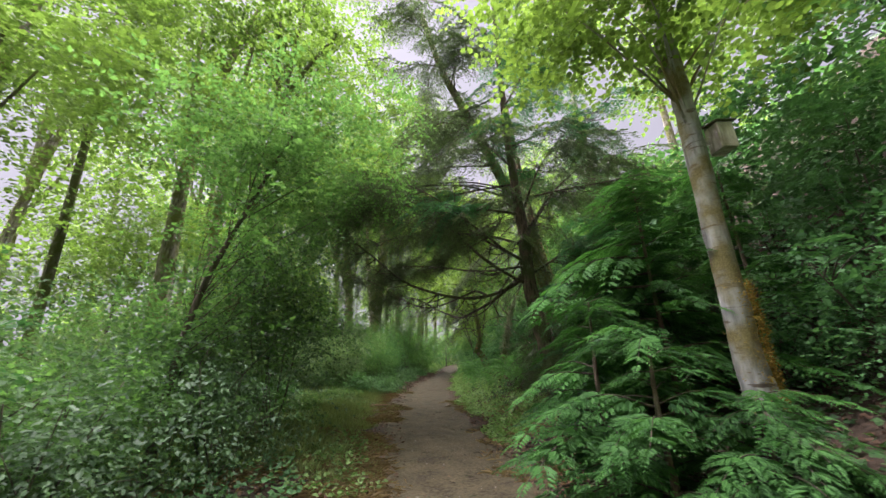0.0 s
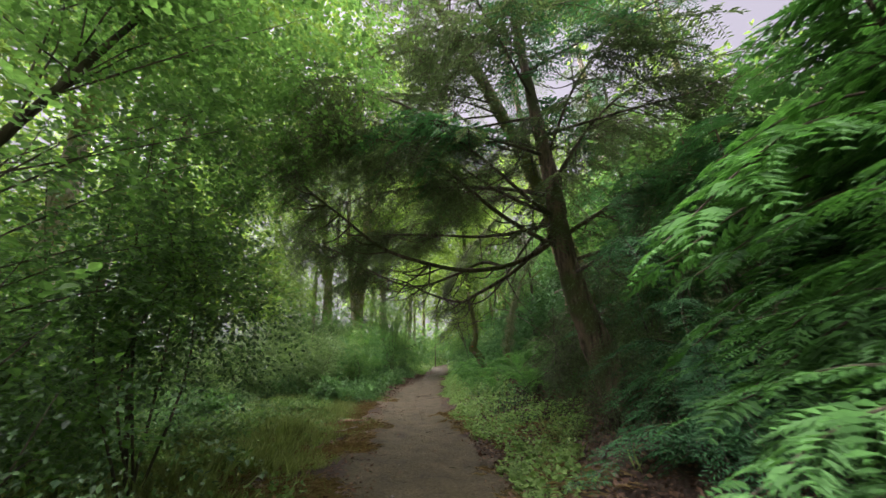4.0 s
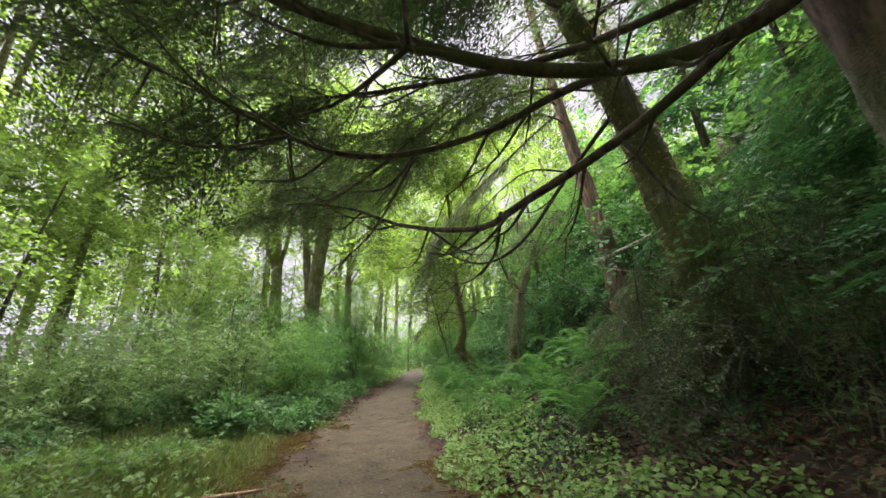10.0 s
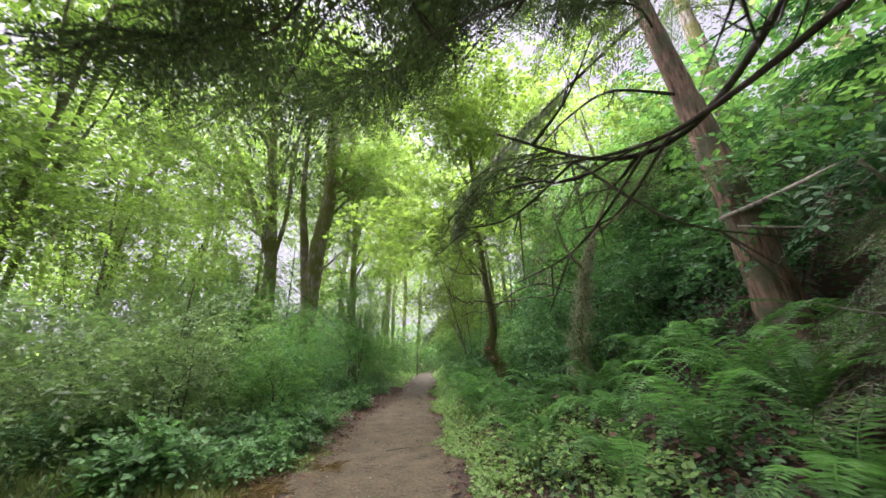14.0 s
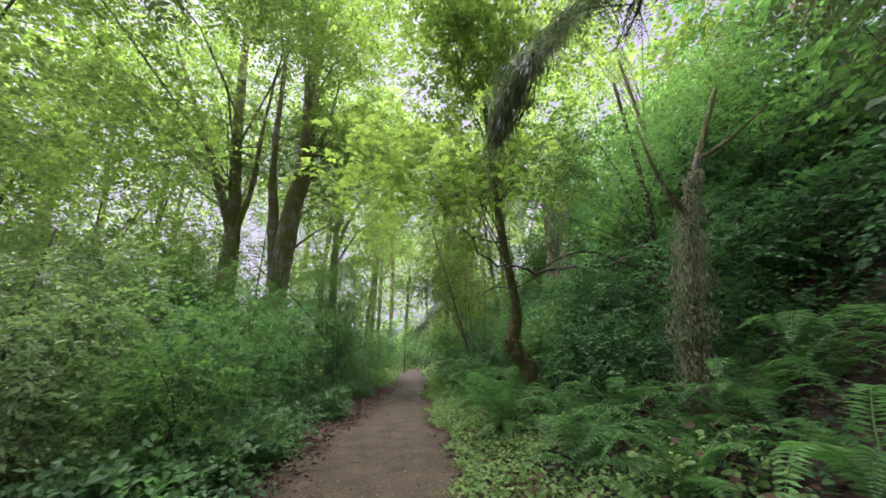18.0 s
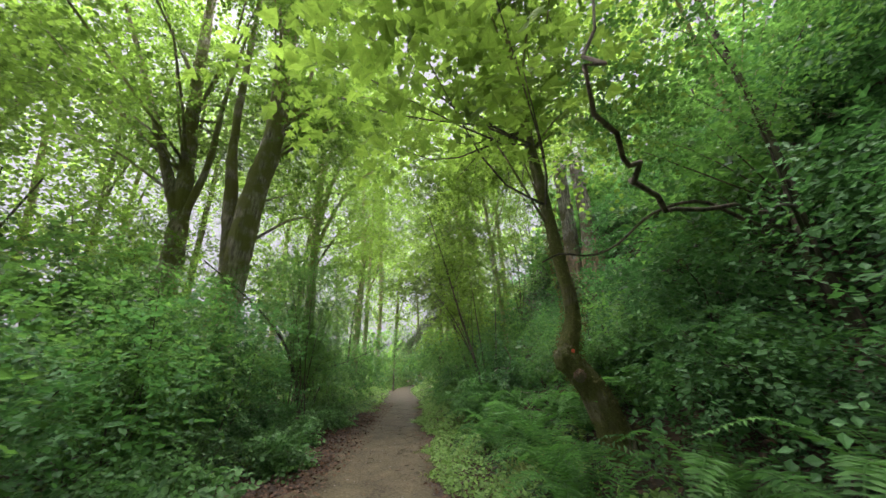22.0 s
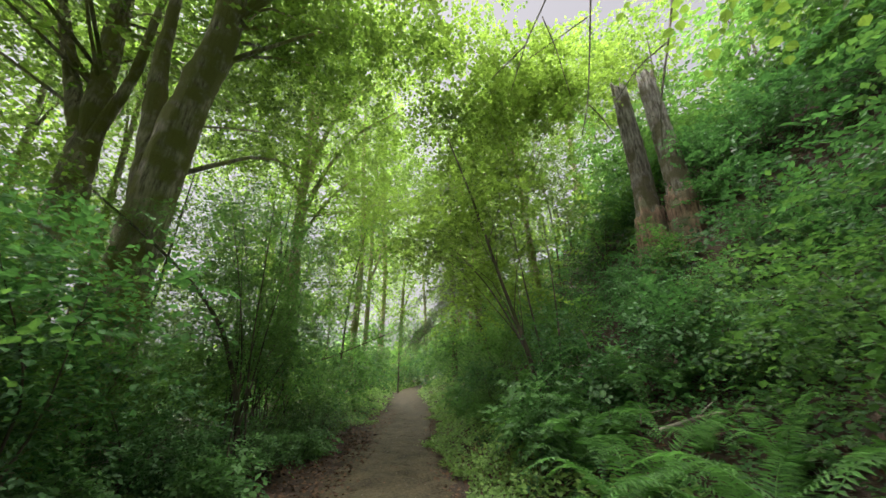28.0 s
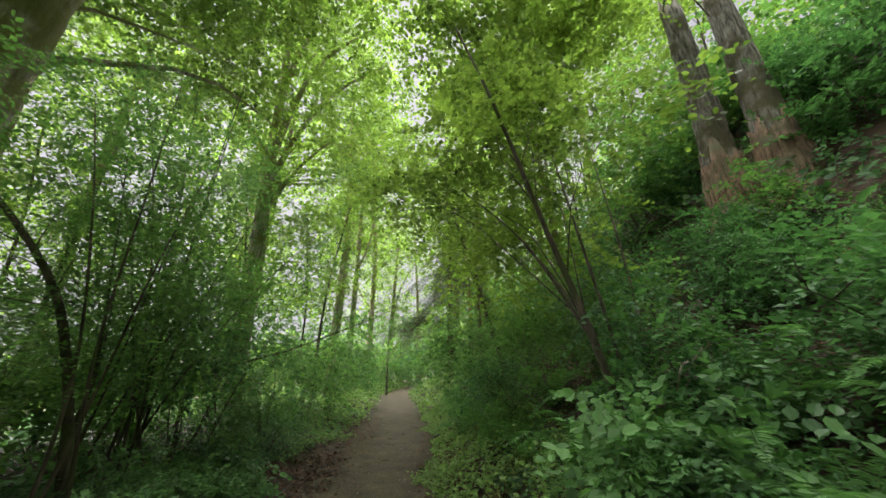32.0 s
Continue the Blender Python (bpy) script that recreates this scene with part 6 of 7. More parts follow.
# ---- undergrowth on the bank ----
E_BUSH = "tangled bramble and ivy bush covering the bank"
E_HAZEL = "broad-leaved green hazel shrub on the bank"
EAST = [
    (701, 3.6, 3.6, 1.4, 0.9, BUSH, 5, 12, 0.55), (702, 4.4, 5.2, 2.4, 1.0, BUSH, 6, 16, 0.6), (753, 3.4, 5.6, 0.8, 0.6, BUSH, 5, 9, 0.4), (754, 3.5, 4.6, 0.9, 0.6, BUSH, 5, 9, 0.42), (703, 5.2, 7.0, 2.4, 1.2, BUSH, 6, 10, 1.0), (704, 4.6, 8.8, 1.6, 1.0, BUSH, 5, 9, 0.9), (705, 5.6, 3.6, 2.8, 1.2, BUSH, 6, 14, 0.75),
    (706, 4.2, 10.6, 1.4, 0.9, BUSH, 5, 8, 0.8), (707, 5.8, 10.2, 2.4, 1.3, SHRUB, 5, 9, 1.0), (708, 5.4, 12.6, 2.0, 1.1, SHRUB, 5, 9, 0.9), (709, 4.9, 14.8, 1.6, 1.0, BUSH, 5, 9, 0.85), (710, 6.4, 15.4, 2.6, 1.3, SHRUB, 5, 10, 1.1),
    (711, 3.3, 17.0, 1.0, 0.7, BUSH, 5, 9, 0.6), (712, 4.4, 17.4, 1.5, 0.9, BUSH, 5, 10, 0.8), (713, 2.7, 18.2, 0.9, 0.6, BUSH, 5, 9, 0.55), (714, 3.6, 19.4, 1.5, 0.9, BUSH, 5, 11, 0.75), (715, 5.2, 19.6, 2.2, 1.1, SHRUB, 6, 11, 0.95),
    (716, 3.0, 20.8, 1.2, 0.8, SHRUB, 5, 10, 0.65), (717, 4.4, 21.4, 1.02, 1.0, BUSH, 5, 13, 0.55), (719, 5.6, 22.8, 0.60, 1.1, BUSH, 5, 12, 0.55), (720, 3.5, 23.4, 0.8, 0.8, BUSH, 5, 10, 0.7),
    (721, 2.5, 24.2, 1.0, 0.6, BUSH, 5, 9, 0.55), (722, 4.6, 24.6, 0.42, 0.8, BUSH, 5, 10, 0.55), (723, 3.0, 26.4, 1.5, 0.8, SHRUB, 6, 11, 0.7), (724, 4.4, 27.4, 0.96, 1.0, BUSH, 5, 11, 0.55), (725, 2.2, 28.0, 0.9, 0.5, BUSH, 5, 8, 0.5),
    (726, 3.2, 29.6, 1.8, 0.9, SHRUB, 6, 10, 0.8), (727, 2.5, 32.2, 2.0, 0.9, SHRUB, 6, 10, 0.8), (728, 4.4, 32.0, 2.6, 1.3, SHRUB, 6, 10, 1.1), (729, 3.4, 35, 2.6, 1.2, SHRUB, 6, 9, 1.1), (730, 2.9, 39, 2.4, 1.1, SHRUB, 6, 9, 1.1),
    (731, 2.8, 43, 2.2, 1.1, BUSH, 5, 9, 1.1), (732, 5.4, 37, 3.0, 1.5, SHRUB, 6, 9, 1.3), (733, 7.6, 20.6, 2.2, 1.3, SHRUB, 5, 9, 1.1), (734, 7.2, 24.0, 0.96, 1.2, BUSH, 5, 11, 0.55), (735, 6.4, 28.8, 2.0, 1.3, SHRUB, 5, 9, 1.1),
    (736, 8.4, 27.5, 2.4, 1.4, SHRUB, 5, 9, 1.2), (737, 7.4, 13.0, 2.6, 1.4, SHRUB, 5, 9, 1.2), (738, 7.6, 17.6, 2.2, 1.4, BUSH, 5, 9, 1.2), (739, 6.8, 5.6, 2.8, 1.5, SHRUB, 5, 9, 1.2), 
    (746, 6.6, 24.4, 0.54, 1.0, BUSH, 5, 10, 0.55), (747, 7.4, 25.3, 0.54, 1.0, BUSH, 5, 10, 0.55), (748, 8.6, 24.4, 1.4, 1.2, SHRUB, 5, 8, 1.1), (749, 6.6, 20.4, 0.84, 1.1, BUSH, 5, 10, 0.55), (750, 9.2, 20.6, 1.6, 1.3, SHRUB, 5, 8, 1.2), (751, 6.8, 27.6, 0.48, 0.9, BUSH, 5, 10, 0.55), (752, 8.8, 29.6, 2.0, 1.3, SHRUB, 5, 8, 1.2),
    (743, 4.4, 47, 3.0, 1.6, SHRUB, 5, 9, 1.5), (744, 1.9, 26.9, 0.8, 0.4, SHRUB, 5, 5, 0.36), (755, 5.6, 25.2, 0.5, 0.6, SHRUB, 5, 7, 0.4), (757, 4.8, 23.8, 0.6, 0.6, SHRUB, 5, 8, 0.42), (758, 7.8, 25.2, 0.5, 0.7, SHRUB, 5, 7, 0.42), (760, 5.6, 18.2, 1.4, 0.8, BUSH, 5, 9, 0.7), (761, 6.5, 19.3, 1.4, 0.9, BUSH, 5, 9, 0.8), (762, 7.6, 18.9, 1.4, 1.0, SHRUB, 5, 9, 0.8), (763, 5.1, 16.4, 1.2, 0.8, BUSH, 5, 9, 0.7), (764, 6.1, 17.1, 1.4, 0.9, BUSH, 5, 9, 0.75), (759, 3.6, 22.6, 1.0, 0.6, SHRUB, 5, 8, 0.5), (745, 5.2, 25.6, 0.36, 0.8, BUSH, 5, 9, 0.55),
    (791, 3.9, 22.4, 0.6, 0.5, BUSH, 5, 6, 0.45), (790, 2.0, 23.6, 0.45, 0.4, BUSH, 4, 6, 0.4), (770, 7.2, 22.2, 0.8, 1.0, BUSH, 5, 9, 0.75), (771, 8.6, 22.6, 1.1, 1.0, SHRUB, 5, 9, 0.75), (772, 9.8, 23.6, 1.4, 1.0, BUSH, 5, 9, 0.75), (773, 9.6, 26.4, 1.5, 1.0, SHRUB, 5, 9, 0.75), (774, 10.8, 27.4, 1.6, 1.0, BUSH, 5, 9, 0.75), (775, 8, 26.6, 0.9, 1.0, SHRUB, 5, 9, 0.75), (776, 9.2, 29.2, 1.6, 1.0, BUSH, 5, 9, 0.75), (777, 10.6, 21.4, 1.6, 1.0, SHRUB, 5, 9, 0.75), (778, 7.6, 28.6, 1, 1.0, BUSH, 5, 9, 0.75), (779, 11.6, 24.4, 1.8, 1.0, SHRUB, 5, 9, 0.75), (780, 6, 21.2, 0.8, 1.0, BUSH, 5, 9, 0.75),
]
for seed, x, y, h, s, kind, stems, count, size in EAST:
    shrub(seed, x, y, h, s, kind, E_HAZEL if kind is SHRUB else E_BUSH, stems, count, size, lean=(-0.25, 0), group="bank shrubs")

for seed, x, y, h in ((795, 1.5, 23.9, 0.95), (796, 1.75, 23.5, 0.8), (797, 3.3, 20.0, 1.0), (798, 2.9, 20.6, 0.8)):
    shrub(seed, x, y, h, 0.3, BRAMBLE, "thimbleberry with large soft bright green lobed leaves", 4, 4, 0.42, lean=(-0.1, -0.1), name="thimbleberry", group="thimbleberries", low=0.5, r=0.007)

FERNS = [(1.55, 14.0, 0.85), (2.1, 14.9, 0.9), (1.5, 15.6, 0.8), (1.35, 16.7, 0.85), (2.0, 17.1, 0.95), (1.65, 17.9, 0.95), (1.25, 18.6, 0.8), (2.9, 18.6, 0.9), (2.9, 16.2, 1.0), (1.35, 19.7, 0.85), (1.5, 20.6, 0.95),
         (2.2, 20.3, 0.9), (1.3, 21.8, 0.9), (2.4, 21.6, 0.6), (3.1, 23.2, 0.6), (2.4, 22.25, 0.45), (2.95, 21.85, 0.5), (1.75, 21.3, 0.9), (2.0, 23.4, 0.9), (1.75, 22.1, 0.75), (1.6, 23.0, 0.8), (2.2, 23.2, 0.75), (2.4, 15.9, 0.9), (1.6, 24.6, 0.9), (1.55, 26.0, 0.75), (1.5, 27.2, 0.85), (1.9, 28.6, 0.95), (1.75, 30.0, 0.95), (2.4, 30.9, 1.0), (2.0, 33.5, 0.9),
         (2.9, 24.0, 0.95), (3.2, 14.2, 1.0), (3.6, 15.2, 1.0), (2.9, 13.4, 0.9), (3.4, 16.0, 0.95), (3.9, 13.4, 1.1), (3.8, 12.0, 0.95), (2.1, 12.6, 0.8), (2.2, 13.7, 0.95), (1.9, 16.1, 0.8), (1.2, 19.1, 0.8), (2.75, 19.8, 0.9), (2.3, 24.9, 0.9), (1.45, 28.9, 0.8), (3.4, 18.4, 0.95), (1.1, 15.2, 0.6), (1.9, 24.0, 0.7), (2.5, 27.1, 0.9)]
for i, (x, y, s) in enumerate(FERNS):
    fern(800 + i, x, y, s * 1.12, 12 + i % 4)


# tall herbs standing in the clearing and along the western verge
g = np.random.default_rng(890)
for i in range(44):
    y = g.uniform(9.0, 16.8)
    x = float(edge_left(y)) - g.uniform(2.0, 6.0)
    shrub(860 + i, x, y, g.uniform(0.45, 0.8), 0.32, NETTLE + BRAMBLE, "knee-high pale green nettles in the clearing", 3, 4, g.uniform(0.26, 0.4), name="nettle_patch", group="clearing herbs", low=0.3, r=0.005)
for i in range(44):
    y = g.uniform(14.5, 27.0)
    x = float(edge_left(y)) - g.uniform(0.35, 1.5) * (1.0 if y < 22 else 1.5)
    shrub(900 + i, x, y, g.uniform(0.3, 0.6), 0.28, BRAMBLE, "low leafy bramble sprouting at the trail's edge", 3, 4, g.uniform(0.26, 0.38), name="bramble", group="verge brambles", low=0.3, r=0.005)
# dark dead-needled undergrowth beneath the cedar
for i, (x, y, h) in enumerate([(2.45, 8.2, 1.5), (2.9, 7.5, 1.6), (2.75, 9.0, 1.3), (3.3, 9.4, 1.5), (2.1, 8.9, 0.8), (3.6, 7.2, 1.6), (2.35, 8.1, 2.4), (2.75, 8.5, 2.6), (3.2, 8.2, 2.6), (2.5, 7.35, 2.0), (2.9, 10.4, 2.0), (3.3, 10.9, 2.3), (2.65, 10.0, 1.7), (3.8, 10.2, 2.4), (3.6, 9.6, 2.2)]):
    shrub(930 + i, x, y, h, 0.5, FINE, "dark twiggy undergrowth in the cedar's shade", 6, 5, 0.55, name="twig_thicket", group="shaded thickets", low=0.2, r=0.008)


# ---- ground cover, countless ----
def scatter(g, n, x_of, y0, y1):
    y = g.uniform(y0, y1, n)
    x = x_of(g.uniform(0, 1, n), y)
    return np.column_stack([x, y, land(x, y)])


def ragged(y, k):
    """Wandering offset for the edge of a growth."""
    return 0.22 * np.sin(1.3 * y + k) + 0.16 * np.sin(3.1 * y + 2 * k) + 0.1 * np.sin(7.7 * y + 3 * k)


def slope_up(p):
    d = 0.06
    gx = (land(p[:, 0] + d, p[:, 1]) - land(p[:, 0] - d, p[:, 1])) / (2 * d)
    gy = (land(p[:, 0], p[:, 1] + d) - land(p[:, 0], p[:, 1] - d)) / (2 * d)
    return unit(np.column_stack([-gx, -gy, np.ones(len(p))]))


def patchy(g, p, share, scale=0.9):
    """Thins places out to patches."""
    w = np.sin(p[:, 0] * 2.1 / scale + 1.3 * np.sin(p[:, 1] * 1.1 / scale)) + np.sin(p[:, 1] * 1.7 / scale + 2.0 * np.sin(p[:, 0] * 0.9 / scale))
    return p[w + g.normal(size=len(p)) * 0.7 > np.interp(share, [0, 1], [2.2, -2.2])]


def cover(name, label, category, g, p, material, size, height, wide=0.75, shape="oval", per=3, upright=0.3):
    """Low leaves over the ground: per leaves at each place, some height above it."""
    n = len(p)
    up = slope_up(p)
    off = np.maximum(p[:, 0] - edge_right(p[:, 1]), edge_left(p[:, 1]) - p[:, 0])
    height = height * (0.2 + 0.8 * np.clip(off / 1.1, 0, 1))[:, None] * (0.75 + 0.5 * np.sin(1.7 * p[:, :1] + 2.3 * p[:, 1:2]) * np.sin(2.9 * p[:, 1:2]))
    o = np.repeat(p + up * (g.uniform(0.1, 1, (n, 1)) * height), per, axis=0) + g.normal(size=(n * per, 3)) * size * 0.5
    a = g.uniform(0, 6.283, n * per)
    w = np.column_stack([np.cos(a), np.sin(a), g.normal(size=n * per) * 0.3 + upright])
    f = np.repeat(up, per, axis=0) + g.normal(size=(n * per, 3)) * 0.35
    s = size * g.uniform(0.6, 1.3, n * per)
    v, t = leaves(o, w, f, s, s * wide, shape)
    return tagged(new(name, mesh_of(name, v, [t], [material], smooth=False)), label, category, kind="stuff")


g = np.random.default_rng(900)
cover("herbs", "low green herbs and seedlings along the trail's east edge", "ground cover", g, patchy(g, scatter(g, 15000, lambda u, y: edge_right(y) + 0.06 + 0.6 * ragged(y, 1) + np.interp(y, [8, 10.5], [0.5, 1.5]) * u**1.2, 8, 34), 0.8, 0.6), HERB, 0.056, 0.27, shape="oval", wide=0.8)
cover("herbs", "low green herbs along the trail's west edge", "ground cover", g, patchy(g, scatter(g, 10000, lambda u, y: edge_left(y) - np.interp(y, [8, 10, 15, 16, 19, 27, 30], [0.1, 0.7, 0.7, 0.2, 1.0, 1.0, 0.3]) - ragged(y, 2) - 2.2 * u**1.1, 6, 34), 0.64, 0.6), HERB, 0.06, 0.26, shape="oval", wide=0.75)
cover("meadow_herbs", "thick pale green herbs in the clearing", "ground cover", g, patchy(g, scatter(g, 14000, lambda u, y: edge_left(y) - 1.5 + ragged(y, 3) - 6.8 * u**1.2, 8.6, 17.5), 0.74, 0.7), HERB, 0.085, 0.34, wide=0.45, shape="blade", upright=0.6)
cover("ivy", "dark green ivy trailing over the bank", "ivy", g, patchy(g, scatter(g, 19000, lambda u, y: edge_right(y) + np.where((y > 6) & (y < 10.5), 2.6, 0.7) + 7.5 * u**1.4, 2, 33), 0.72, 1.4), IVY, 0.058, 0.14, wide=0.85, shape="blade", upright=0.0)
cover("ivy", "ivy and bramble leaves carpeting the ground under the western shrubs", "ivy", g, patchy(g, scatter(g, 15000, lambda u, y: edge_left(y) - np.interp(y, [6, 9, 15, 18, 27, 30], [0.5, 2.6, 2.6, 1.1, 1.1, 0.5]) - 8 * u**1.5, 5.5, 36), 0.7, 1.3), BRIAR, 0.07, 0.22, wide=0.75, shape="blade", upright=0.1)
cover("far_herbs", "green undergrowth far along the trail", "ground cover", g, scatter(g, 9000, lambda u, y: np.where(u < 0.5, edge_left(y) - 14 * u, edge_right(y) + 14 * (u - 0.5)), 33, 58), HERB, 0.15, 0.5, shape="blade")

cover("far_herbs", "green undergrowth spreading under the outer trees", "ground cover", g, np.vstack([scatter(g, 11000, lambda u, y: -9 - 16 * u, -6, 48), scatter(g, 5000, lambda u, y: 8 + 12 * u, -6, 48), scatter(g, 5000, lambda u, y: np.where(u < 0.5, -1.0 - 16 * u, 1.2 + 16 * (u - 0.5)), -8, 3)]), BRIAR, 0.26, 0.35, shape="blade", per=3)


cover("bank_brambles", "tangled bramble leaves over the top of the bank", "brambles", g, patchy(g, scatter(g, 9000, lambda u, y: edge_right(y) + 3.8 + 9.0 * u, 15, 36), 0.92, 1.2), BRIAR, 0.11, 0.55, shape="blade", wide=0.75, per=4)


def grass(name, label, g, p, tall):
    n = len(p)
    per = 5
    o = np.repeat(p, per, axis=0) + g.normal(size=(n * per, 3)) * [0.03, 0.03, 0]
    w = g.normal(size=(n * per, 3)) * [0.6, 0.6, 0] + [0, 0, 1]
    far = np.repeat(np.clip(np.maximum(p[:, 0] - edge_right(p[:, 1]), edge_left(p[:, 1]) - p[:, 0]) / 0.8, 0.3, 1.2), per)
    s = tall * far * g.uniform(0.4, 1.3, n * per)
    v, t = leaves(o, w, g.normal(size=(n * per, 3)) * [1, 1, 0.1], s, 0.007, "blade")
    return tagged(new(name, mesh_of(name, v, [t], [GRASS], smooth=False)), label, "grass", kind="stuff")


grass("grass", "thin green and straw grass on the western verge", g, patchy(g, scatter(g, 15000, lambda u, y: edge_left(y) + 0.02 - ragged(y, 2) - 4.5 * u**1.2, 6.5, 18), 0.72, 0.5), 0.2)
grass("grass", "thin grass on the eastern verge", g, patchy(g, scatter(g, 3500, lambda u, y: edge_right(y) + 0.05 + ragged(y, 1) + 0.9 * u**1.3, 8, 33), 0.5, 0.5), 0.17)

cover("bank_herbs", "dense small-leaved ivy and herbs over the foot of the bank", "ground cover", g, patchy(g, scatter(g, 9000, lambda u, y: edge_right(y) + np.interp(y, [10, 15], [1.6, 0.7]) + 3.6 * u, 11, 26), 0.6, 0.7), BRIAR, 0.06, 0.16, wide=0.75, shape="blade", per=3, upright=0.2)

def strew(name, label, g, p):
    """Dry grass lying about in flat tangles."""
    n = len(p)
    per = 6
    o = np.repeat(p + [0, 0, 0.015], per, axis=0) + g.normal(size=(n * per, 3)) * [0.06, 0.06, 0.012]
    a = g.uniform(0, 6.283, n * per)
    w = np.column_stack([np.cos(a), np.sin(a), g.uniform(0, 0.3, n * per)])
    v, t = leaves(o, w, np.tile([0, 0, 1.0], (n * per, 1)) + g.normal(size=(n * per, 3)) * 0.3, g.uniform(0.07, 0.2, n * per), 0.009, "blade")
    return tagged(new(name, mesh_of(name, v, [t], [STRAW], smooth=False)), label, "grass", kind="stuff")


strew("dry_grass", "flattened straw-coloured dry grass on the western verge", g, patchy(g, scatter(g, 9500, lambda u, y: edge_left(y) + 0.1 - ragged(y, 2) - 2.5 * u, 6, 16.5), 0.6, 0.45))
strew("dry_grass", "flattened dry grass on the eastern verge", g, patchy(g, scatter(g, 1300, lambda u, y: edge_right(y) - 0.05 + ragged(y, 1) + 0.9 * u, 6, 14), 0.5, 0.45))

# dead leaves
cover("leaf_litter", "brown and red fallen leaves at the trail's edges", "leaf litter", g, np.vstack([scatter(g, 7000, lambda u, y: edge_right(y) - 0.1 + 2.6 * u, 6, 14.5), scatter(g, 5200, lambda u, y: edge_right(y) - 0.18 + 1.0 * u, 3, 34), scatter(g, 8600, lambda u, y: edge_left(y) + 0.42 - 1.7 * u, 3, 34)]), LITTER, 0.052, 0.012, shape="blade", wide=0.85, per=2, upright=0.05)
cover("leaf_litter", "red-brown dead leaves and fern litter on the bank", "leaf litter", g, patchy(g, scatter(g, 24000, lambda u, y: edge_right(y) + 0.3 + 5.5 * u**1.3, 2, 31), 0.7), LITTER, 0.055, 0.03, shape="blade", per=2, upright=0.0)
cover("leaf_litter", "small dry leaf scraps on the trail", "leaf litter", g, scatter(g, 1500, lambda u, y: edge_left(y) + 0.1 + (edge_right(y) - edge_left(y) - 0.2) * u, 3, 36) + [0, 0, 0.014], LITTER, 0.03, 0.006, per=1, upright=0.02)

cover("leaf_litter", "dark leaf litter strewn between the trail and the western shrubs", "leaf litter", g, scatter(g, 5200, lambda u, y: edge_left(y) + 0.25 - 1.6 * u, 17, 29), LITTER, 0.06, 0.014, shape="blade", wide=0.8, per=2, upright=0.05)

cover("leaf_litter", "rust-red dead leaves caught on the plants of the bank foot", "leaf litter", g, patchy(g, scatter(g, 2600, lambda u, y: edge_right(y) + 0.7 + 3.0 * u, 10, 19), 0.5, 0.6), LITTER, 0.075, 0.26, wide=0.8, per=1, upright=0.1)

# pebbles
p, base = Pile(), scatter(g, 900, lambda u, y: edge_left(y) + (edge_right(y) - edge_left(y)) * u, 3, 34)
for c in base:
    r = abs(g.normal()) * 0.007 + 0.004
    v = np.array([(1, 0, 0), (0, 1, 0), (-1, 0, 0), (0, -1, 0), (0, 0, 0.7), (0, 0, -0.5)]) * r * g.uniform(0.7, 1.3, (6, 3)) + c + [0, 0, 0.014]
    p.add(v, 0, [(0, 1, 4), (1, 2, 4), (2, 3, 4), (3, 0, 4), (1, 0, 5), (2, 1, 5), (3, 2, 5), (0, 3, 5)])
tagged(new("pebbles", p.mesh("pebbles", [STONE])), "small pale pebbles in the trail", "pebbles", kind="stuff")

# bits of twig trodden into the trail
p, base = Pile(), scatter(g, 420, lambda u, y: edge_left(y) - 0.3 + (edge_right(y) - edge_left(y) + 0.7) * u, 3, 33)
for c in base:
    a, ln = g.uniform(0, 6.283), g.uniform(0.04, 0.16)
    d = np.array([math.cos(a), math.sin(a), 0]) * ln
    v, q, e = tube(smooth_line([c + [0, 0, 0.02] - d / 2, c + [0, 0, 0.026] + np.array([-d[1], d[0], 0]) * 0.12, c + [0, 0, 0.02] + d / 2], 4), np.array([0.003, 0.0035, 0.003, 0.002]) * g.uniform(0.7, 1.6), 4)
    p.add(v, 0, q, e)
tagged(new("twig_scraps", p.mesh("twig_scraps", [BARK_TWIG])), "short broken dark twigs lying on the trail", "twigs", kind="stuff")

# single fallen leaves that stand out on the trail
LEAF_SPOTS = [(-0.42, 13.75, 0.1), (-0.28, 13.62, 0.07), (-0.2, 13.55, 0.08), (-0.36, 16.74, 0.09), (-0.09, 16.28, 0.07), (0.12, 16.2, 0.06), (-0.2, 12.6, 0.07), (-0.95, 12.36, 0.06), (-0.77, 11.33, 0.07), (-0.11, 15.2, 0.06), (0.03, 19.1, 0.05), (-0.24, 21.9, 0.06), (-0.22, 25.6, 0.08), (-0.39, 25.7, 0.05), (-1.2, 10.4, 0.07), (-0.5, 9.3, 0.06), (0.3, 12.0, 0.06), (-0.9, 14.0, 0.05), (-0.3, 27.6, 0.07), (-0.9, 24.4, 0.06), (0.21, 28.6, 0.06)]
for i, (x, y, s) in enumerate(LEAF_SPOTS):
    v, f = leaves(np.zeros((1, 3)), np.array([[math.cos(i * 2.4), math.sin(i * 2.4), 0.08]]), np.array([[0.1, 0.15, 1.0]]), s, s * 0.8, "lobed")
    ob = new("fallen_leaf", mesh_of("fallen_leaf", v, [f], [LITTER], smooth=False))
    ob.location = (x, y, float(land(x, y)) + 0.018)
    tagged(ob, "single curled brown leaf lying on the trail", "leaf", "leaves on the trail")


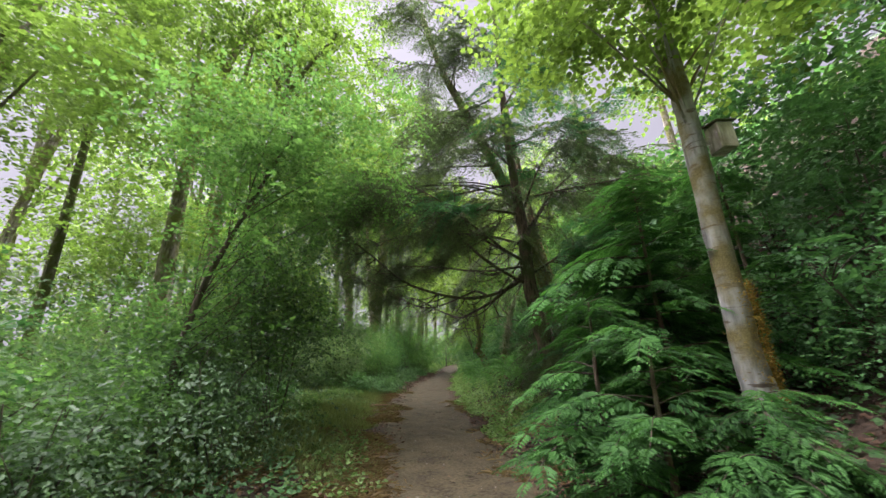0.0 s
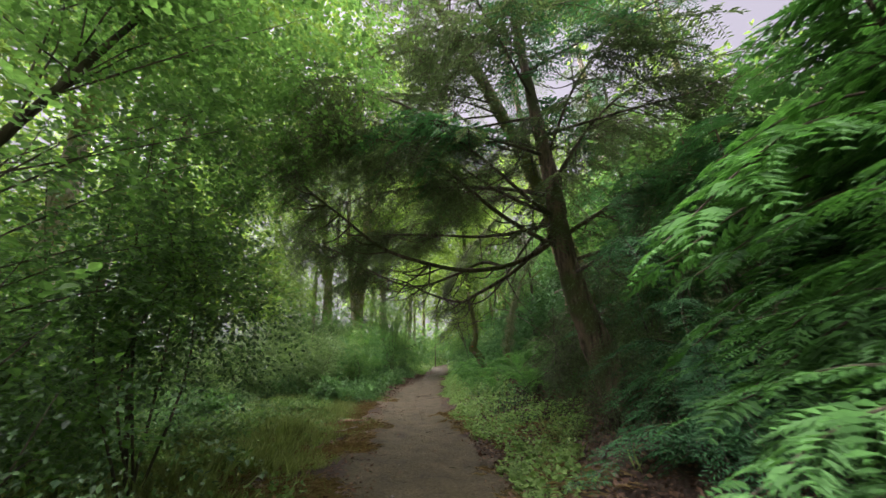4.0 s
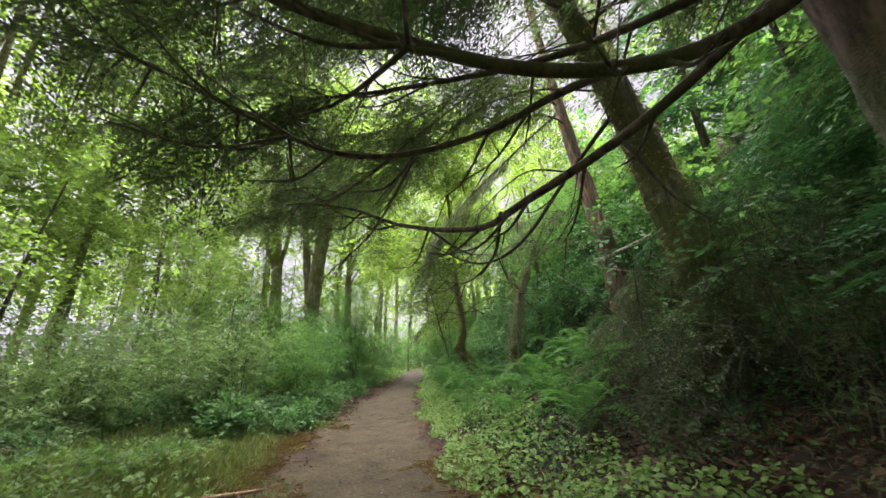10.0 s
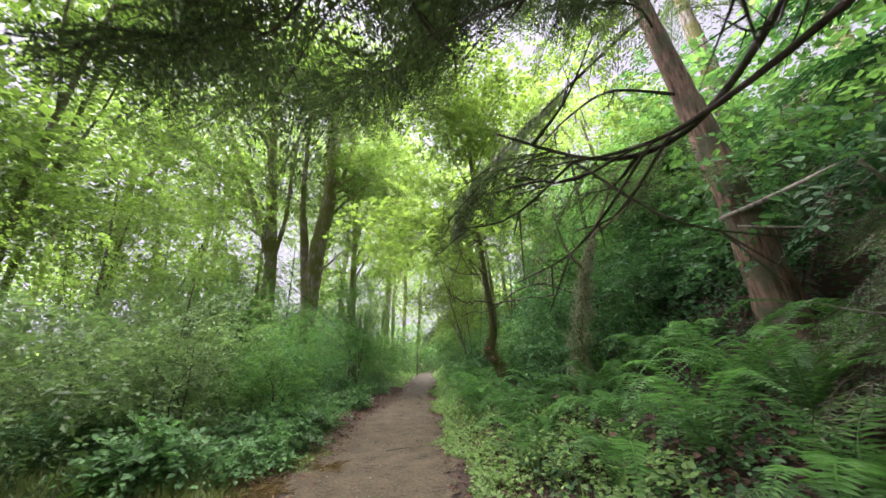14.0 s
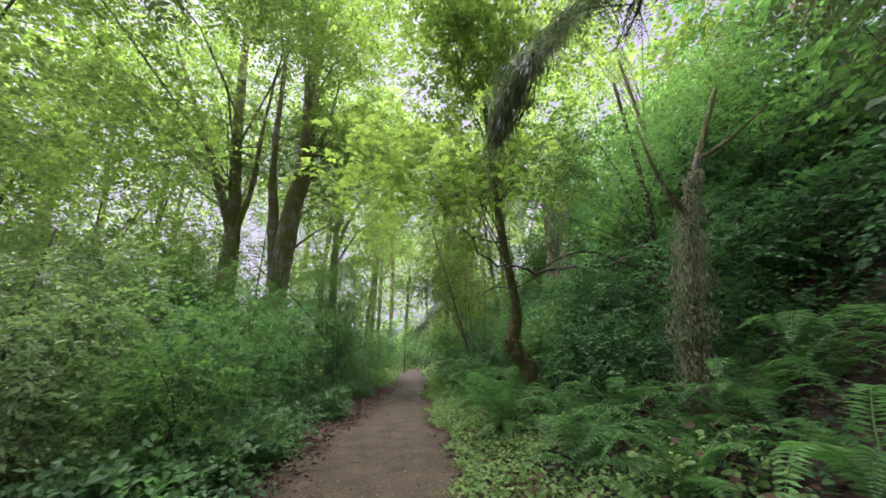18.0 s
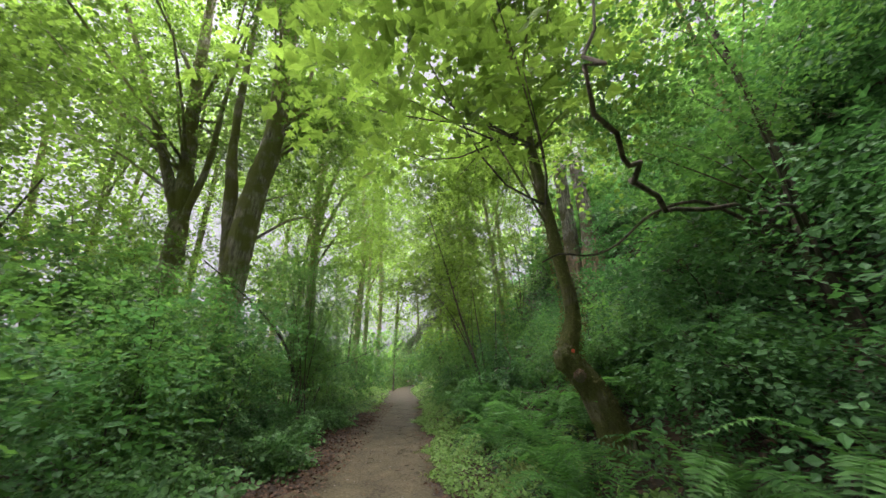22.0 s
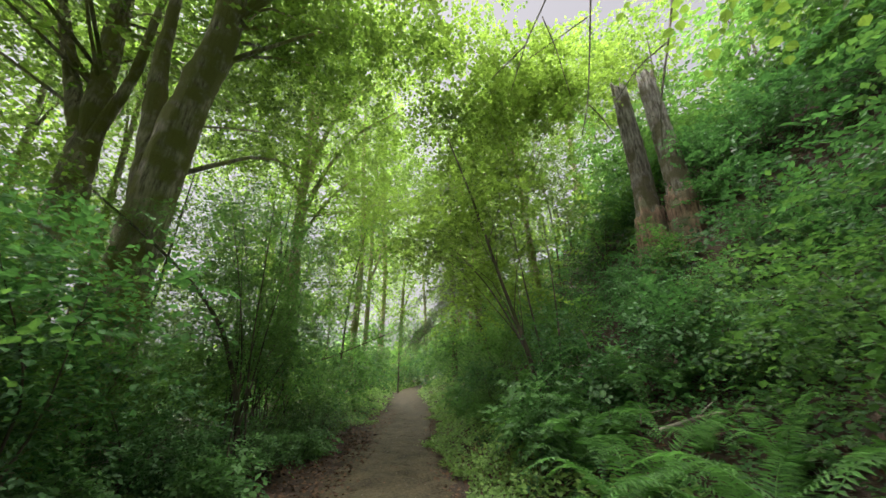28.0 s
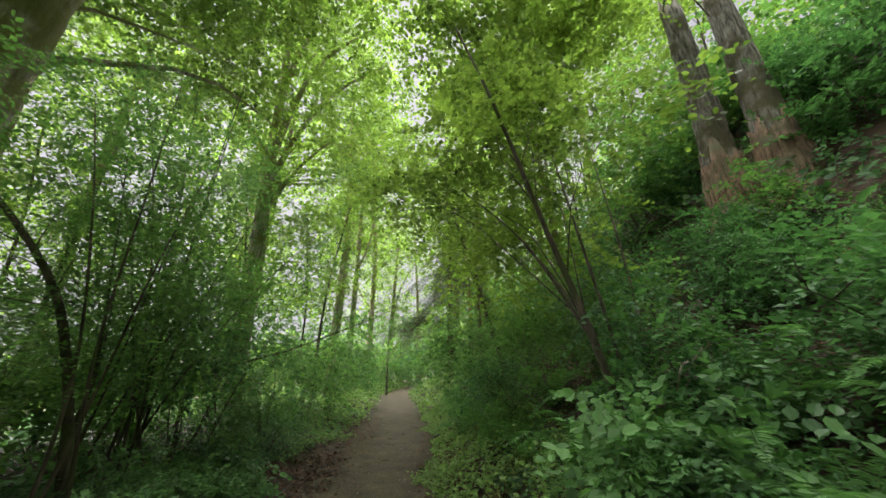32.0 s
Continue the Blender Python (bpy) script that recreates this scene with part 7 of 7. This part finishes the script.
def stick(seed, label, pts, r, material, side=(), name="fallen_branch"):
    g = np.random.default_rng(seed)
    pts = np.asarray(pts, float)
    base = pts[0].copy()
    t = thing(name, label, "branch", base, "fallen branches")
    part("stem", trunk_mesh("stem", pts - base, r, r * 0.45, material, g, sides=8, steps=14, flare=0, knots=0.12), t)
    for s in side:
        part("twig", trunk_mesh("twig", np.asarray(s, float) - base, r * 0.5, r * 0.2, material, g, sides=6, steps=7, flare=0), t)
    return t


stick(951, "pale bare dead branch lying over the ferns", [(2.31, 22.68, 0.87), (2.6, 22.53, 0.98), (2.91, 22.38, 1.06), (3.2, 22.25, 1.1), (3.6, 22.2, 1.2)], 0.02, WOOD_DEAD, [[(2.9, 22.38, 1.06), (2.95, 22.15, 0.95), (2.76, 21.95, 0.85), (2.68, 21.75, 0.81), (2.51, 21.5, 0.75)], [(2.6, 22.53, 0.98), (2.8, 22.62, 1.04), (3.1, 22.7, 1.16)]])
stick(950, "thin forked bare twig standing from the ferns", [(2.24, 22.86, 0.9), (2.29, 22.86, 1.04), (2.38, 22.86, 1.01), (2.57, 22.86, 1.03), (2.74, 22.86, 1.0)], 0.009, WOOD_DEAD, [[(2.29, 22.86, 1.04), (2.26, 22.86, 1.09)]])
stick(952, "thin fallen stick lying in the western verge", [(-2.6, 10.5, 0.12), (-2.32, 10.87, 0.09), (-1.9, 11.4, 0.07), (-1.6, 11.9, 0.06)], 0.022, WOOD_DEAD)
stick(953, "broken end of a rotten stick on the trail's edge", [(-2.1, 12.3, 0.1), (-1.85, 12.45, 0.08), (-1.62, 12.6, 0.06)], 0.028, WOOD_CUT)
stick(955, "long grey dead branch leaning on the bank", [(3.0, 12.2, 0.75), (2.6, 12.0, 1.5), (2.0, 11.9, 2.0), (1.6, 11.8, 2.2)], 0.014, WOOD_DEAD, [[(2.6, 12.0, 1.7), (2.3, 12.3, 1.6), (2.0, 12.5, 1.7)]])
stick(956, "grey fallen log across the western clearing", [(-7.6, 13.6, 0.25), (-6.4, 13.8, 0.3), (-5.2, 14.1, 0.25)], 0.09, BARK_GREY)
stick(957, "small twig lying on the trail", [(-0.75, 16.9, 0.02), (-0.55, 17.0, 0.024), (-0.36, 17.1, 0.02)], 0.006, BARK_TWIG)
stick(958, "pale bare root on the bank under the shrubs", [(2.6, 24.6, 1.0), (2.5, 24.4, 1.4), (2.6, 24.2, 1.7), (2.4, 24.0, 2.0)], 0.03, WOOD_DEAD, [[(2.52, 24.4, 1.4), (2.8, 24.1, 1.3), (3.0, 23.8, 1.1)], [(2.55, 24.3, 1.5), (2.2, 24.1, 1.5), (2.0, 24.0, 1.3)]])

# ---- far woods that close the view ----
g = np.random.default_rng(990)
B = []
for i in range(560):
    a = g.uniform(0, 6.283) if i < 450 else g.uniform(1.2, 2.3)
    rad = g.uniform(34, 62)
    x, y = math.cos(a) * rad, 20 + math.sin(a) * rad
    if abs(x) < 9 and 0 < y < 56:
        continue
    z0, r = float(land(x, y)), g.uniform(1.8, 3.6)
    open_side = x < 2 + 0.1 * y and y > 4
    if open_side and g.uniform() < 0.25:
        continue
    z = z0 + g.uniform(0.4, 1) * (5.0 if open_side else 16) * (g.uniform(0, 1) ** 0.8) + 0.8
    c = unit(g.normal(size=(110, 3))) * g.uniform(0.4, 1, (110, 1)) * r * [1, 1, 0.6] + [x, y, z]
    B.append(c)
B = np.vstack(B)
n = len(B)
v, f = leaves(B, g.normal(size=(n, 3)) * [1, 1, 0.5], g.normal(size=(n, 3)) + [0, 0, 1], g.uniform(0.3, 0.75, n), g.uniform(0.25, 0.55, n), "blade")
tagged(new("far_woods", mesh_of("far_woods", v, [f], [MAPLE], smooth=False)), "distant green woods closing the view", "woods", kind="stuff")
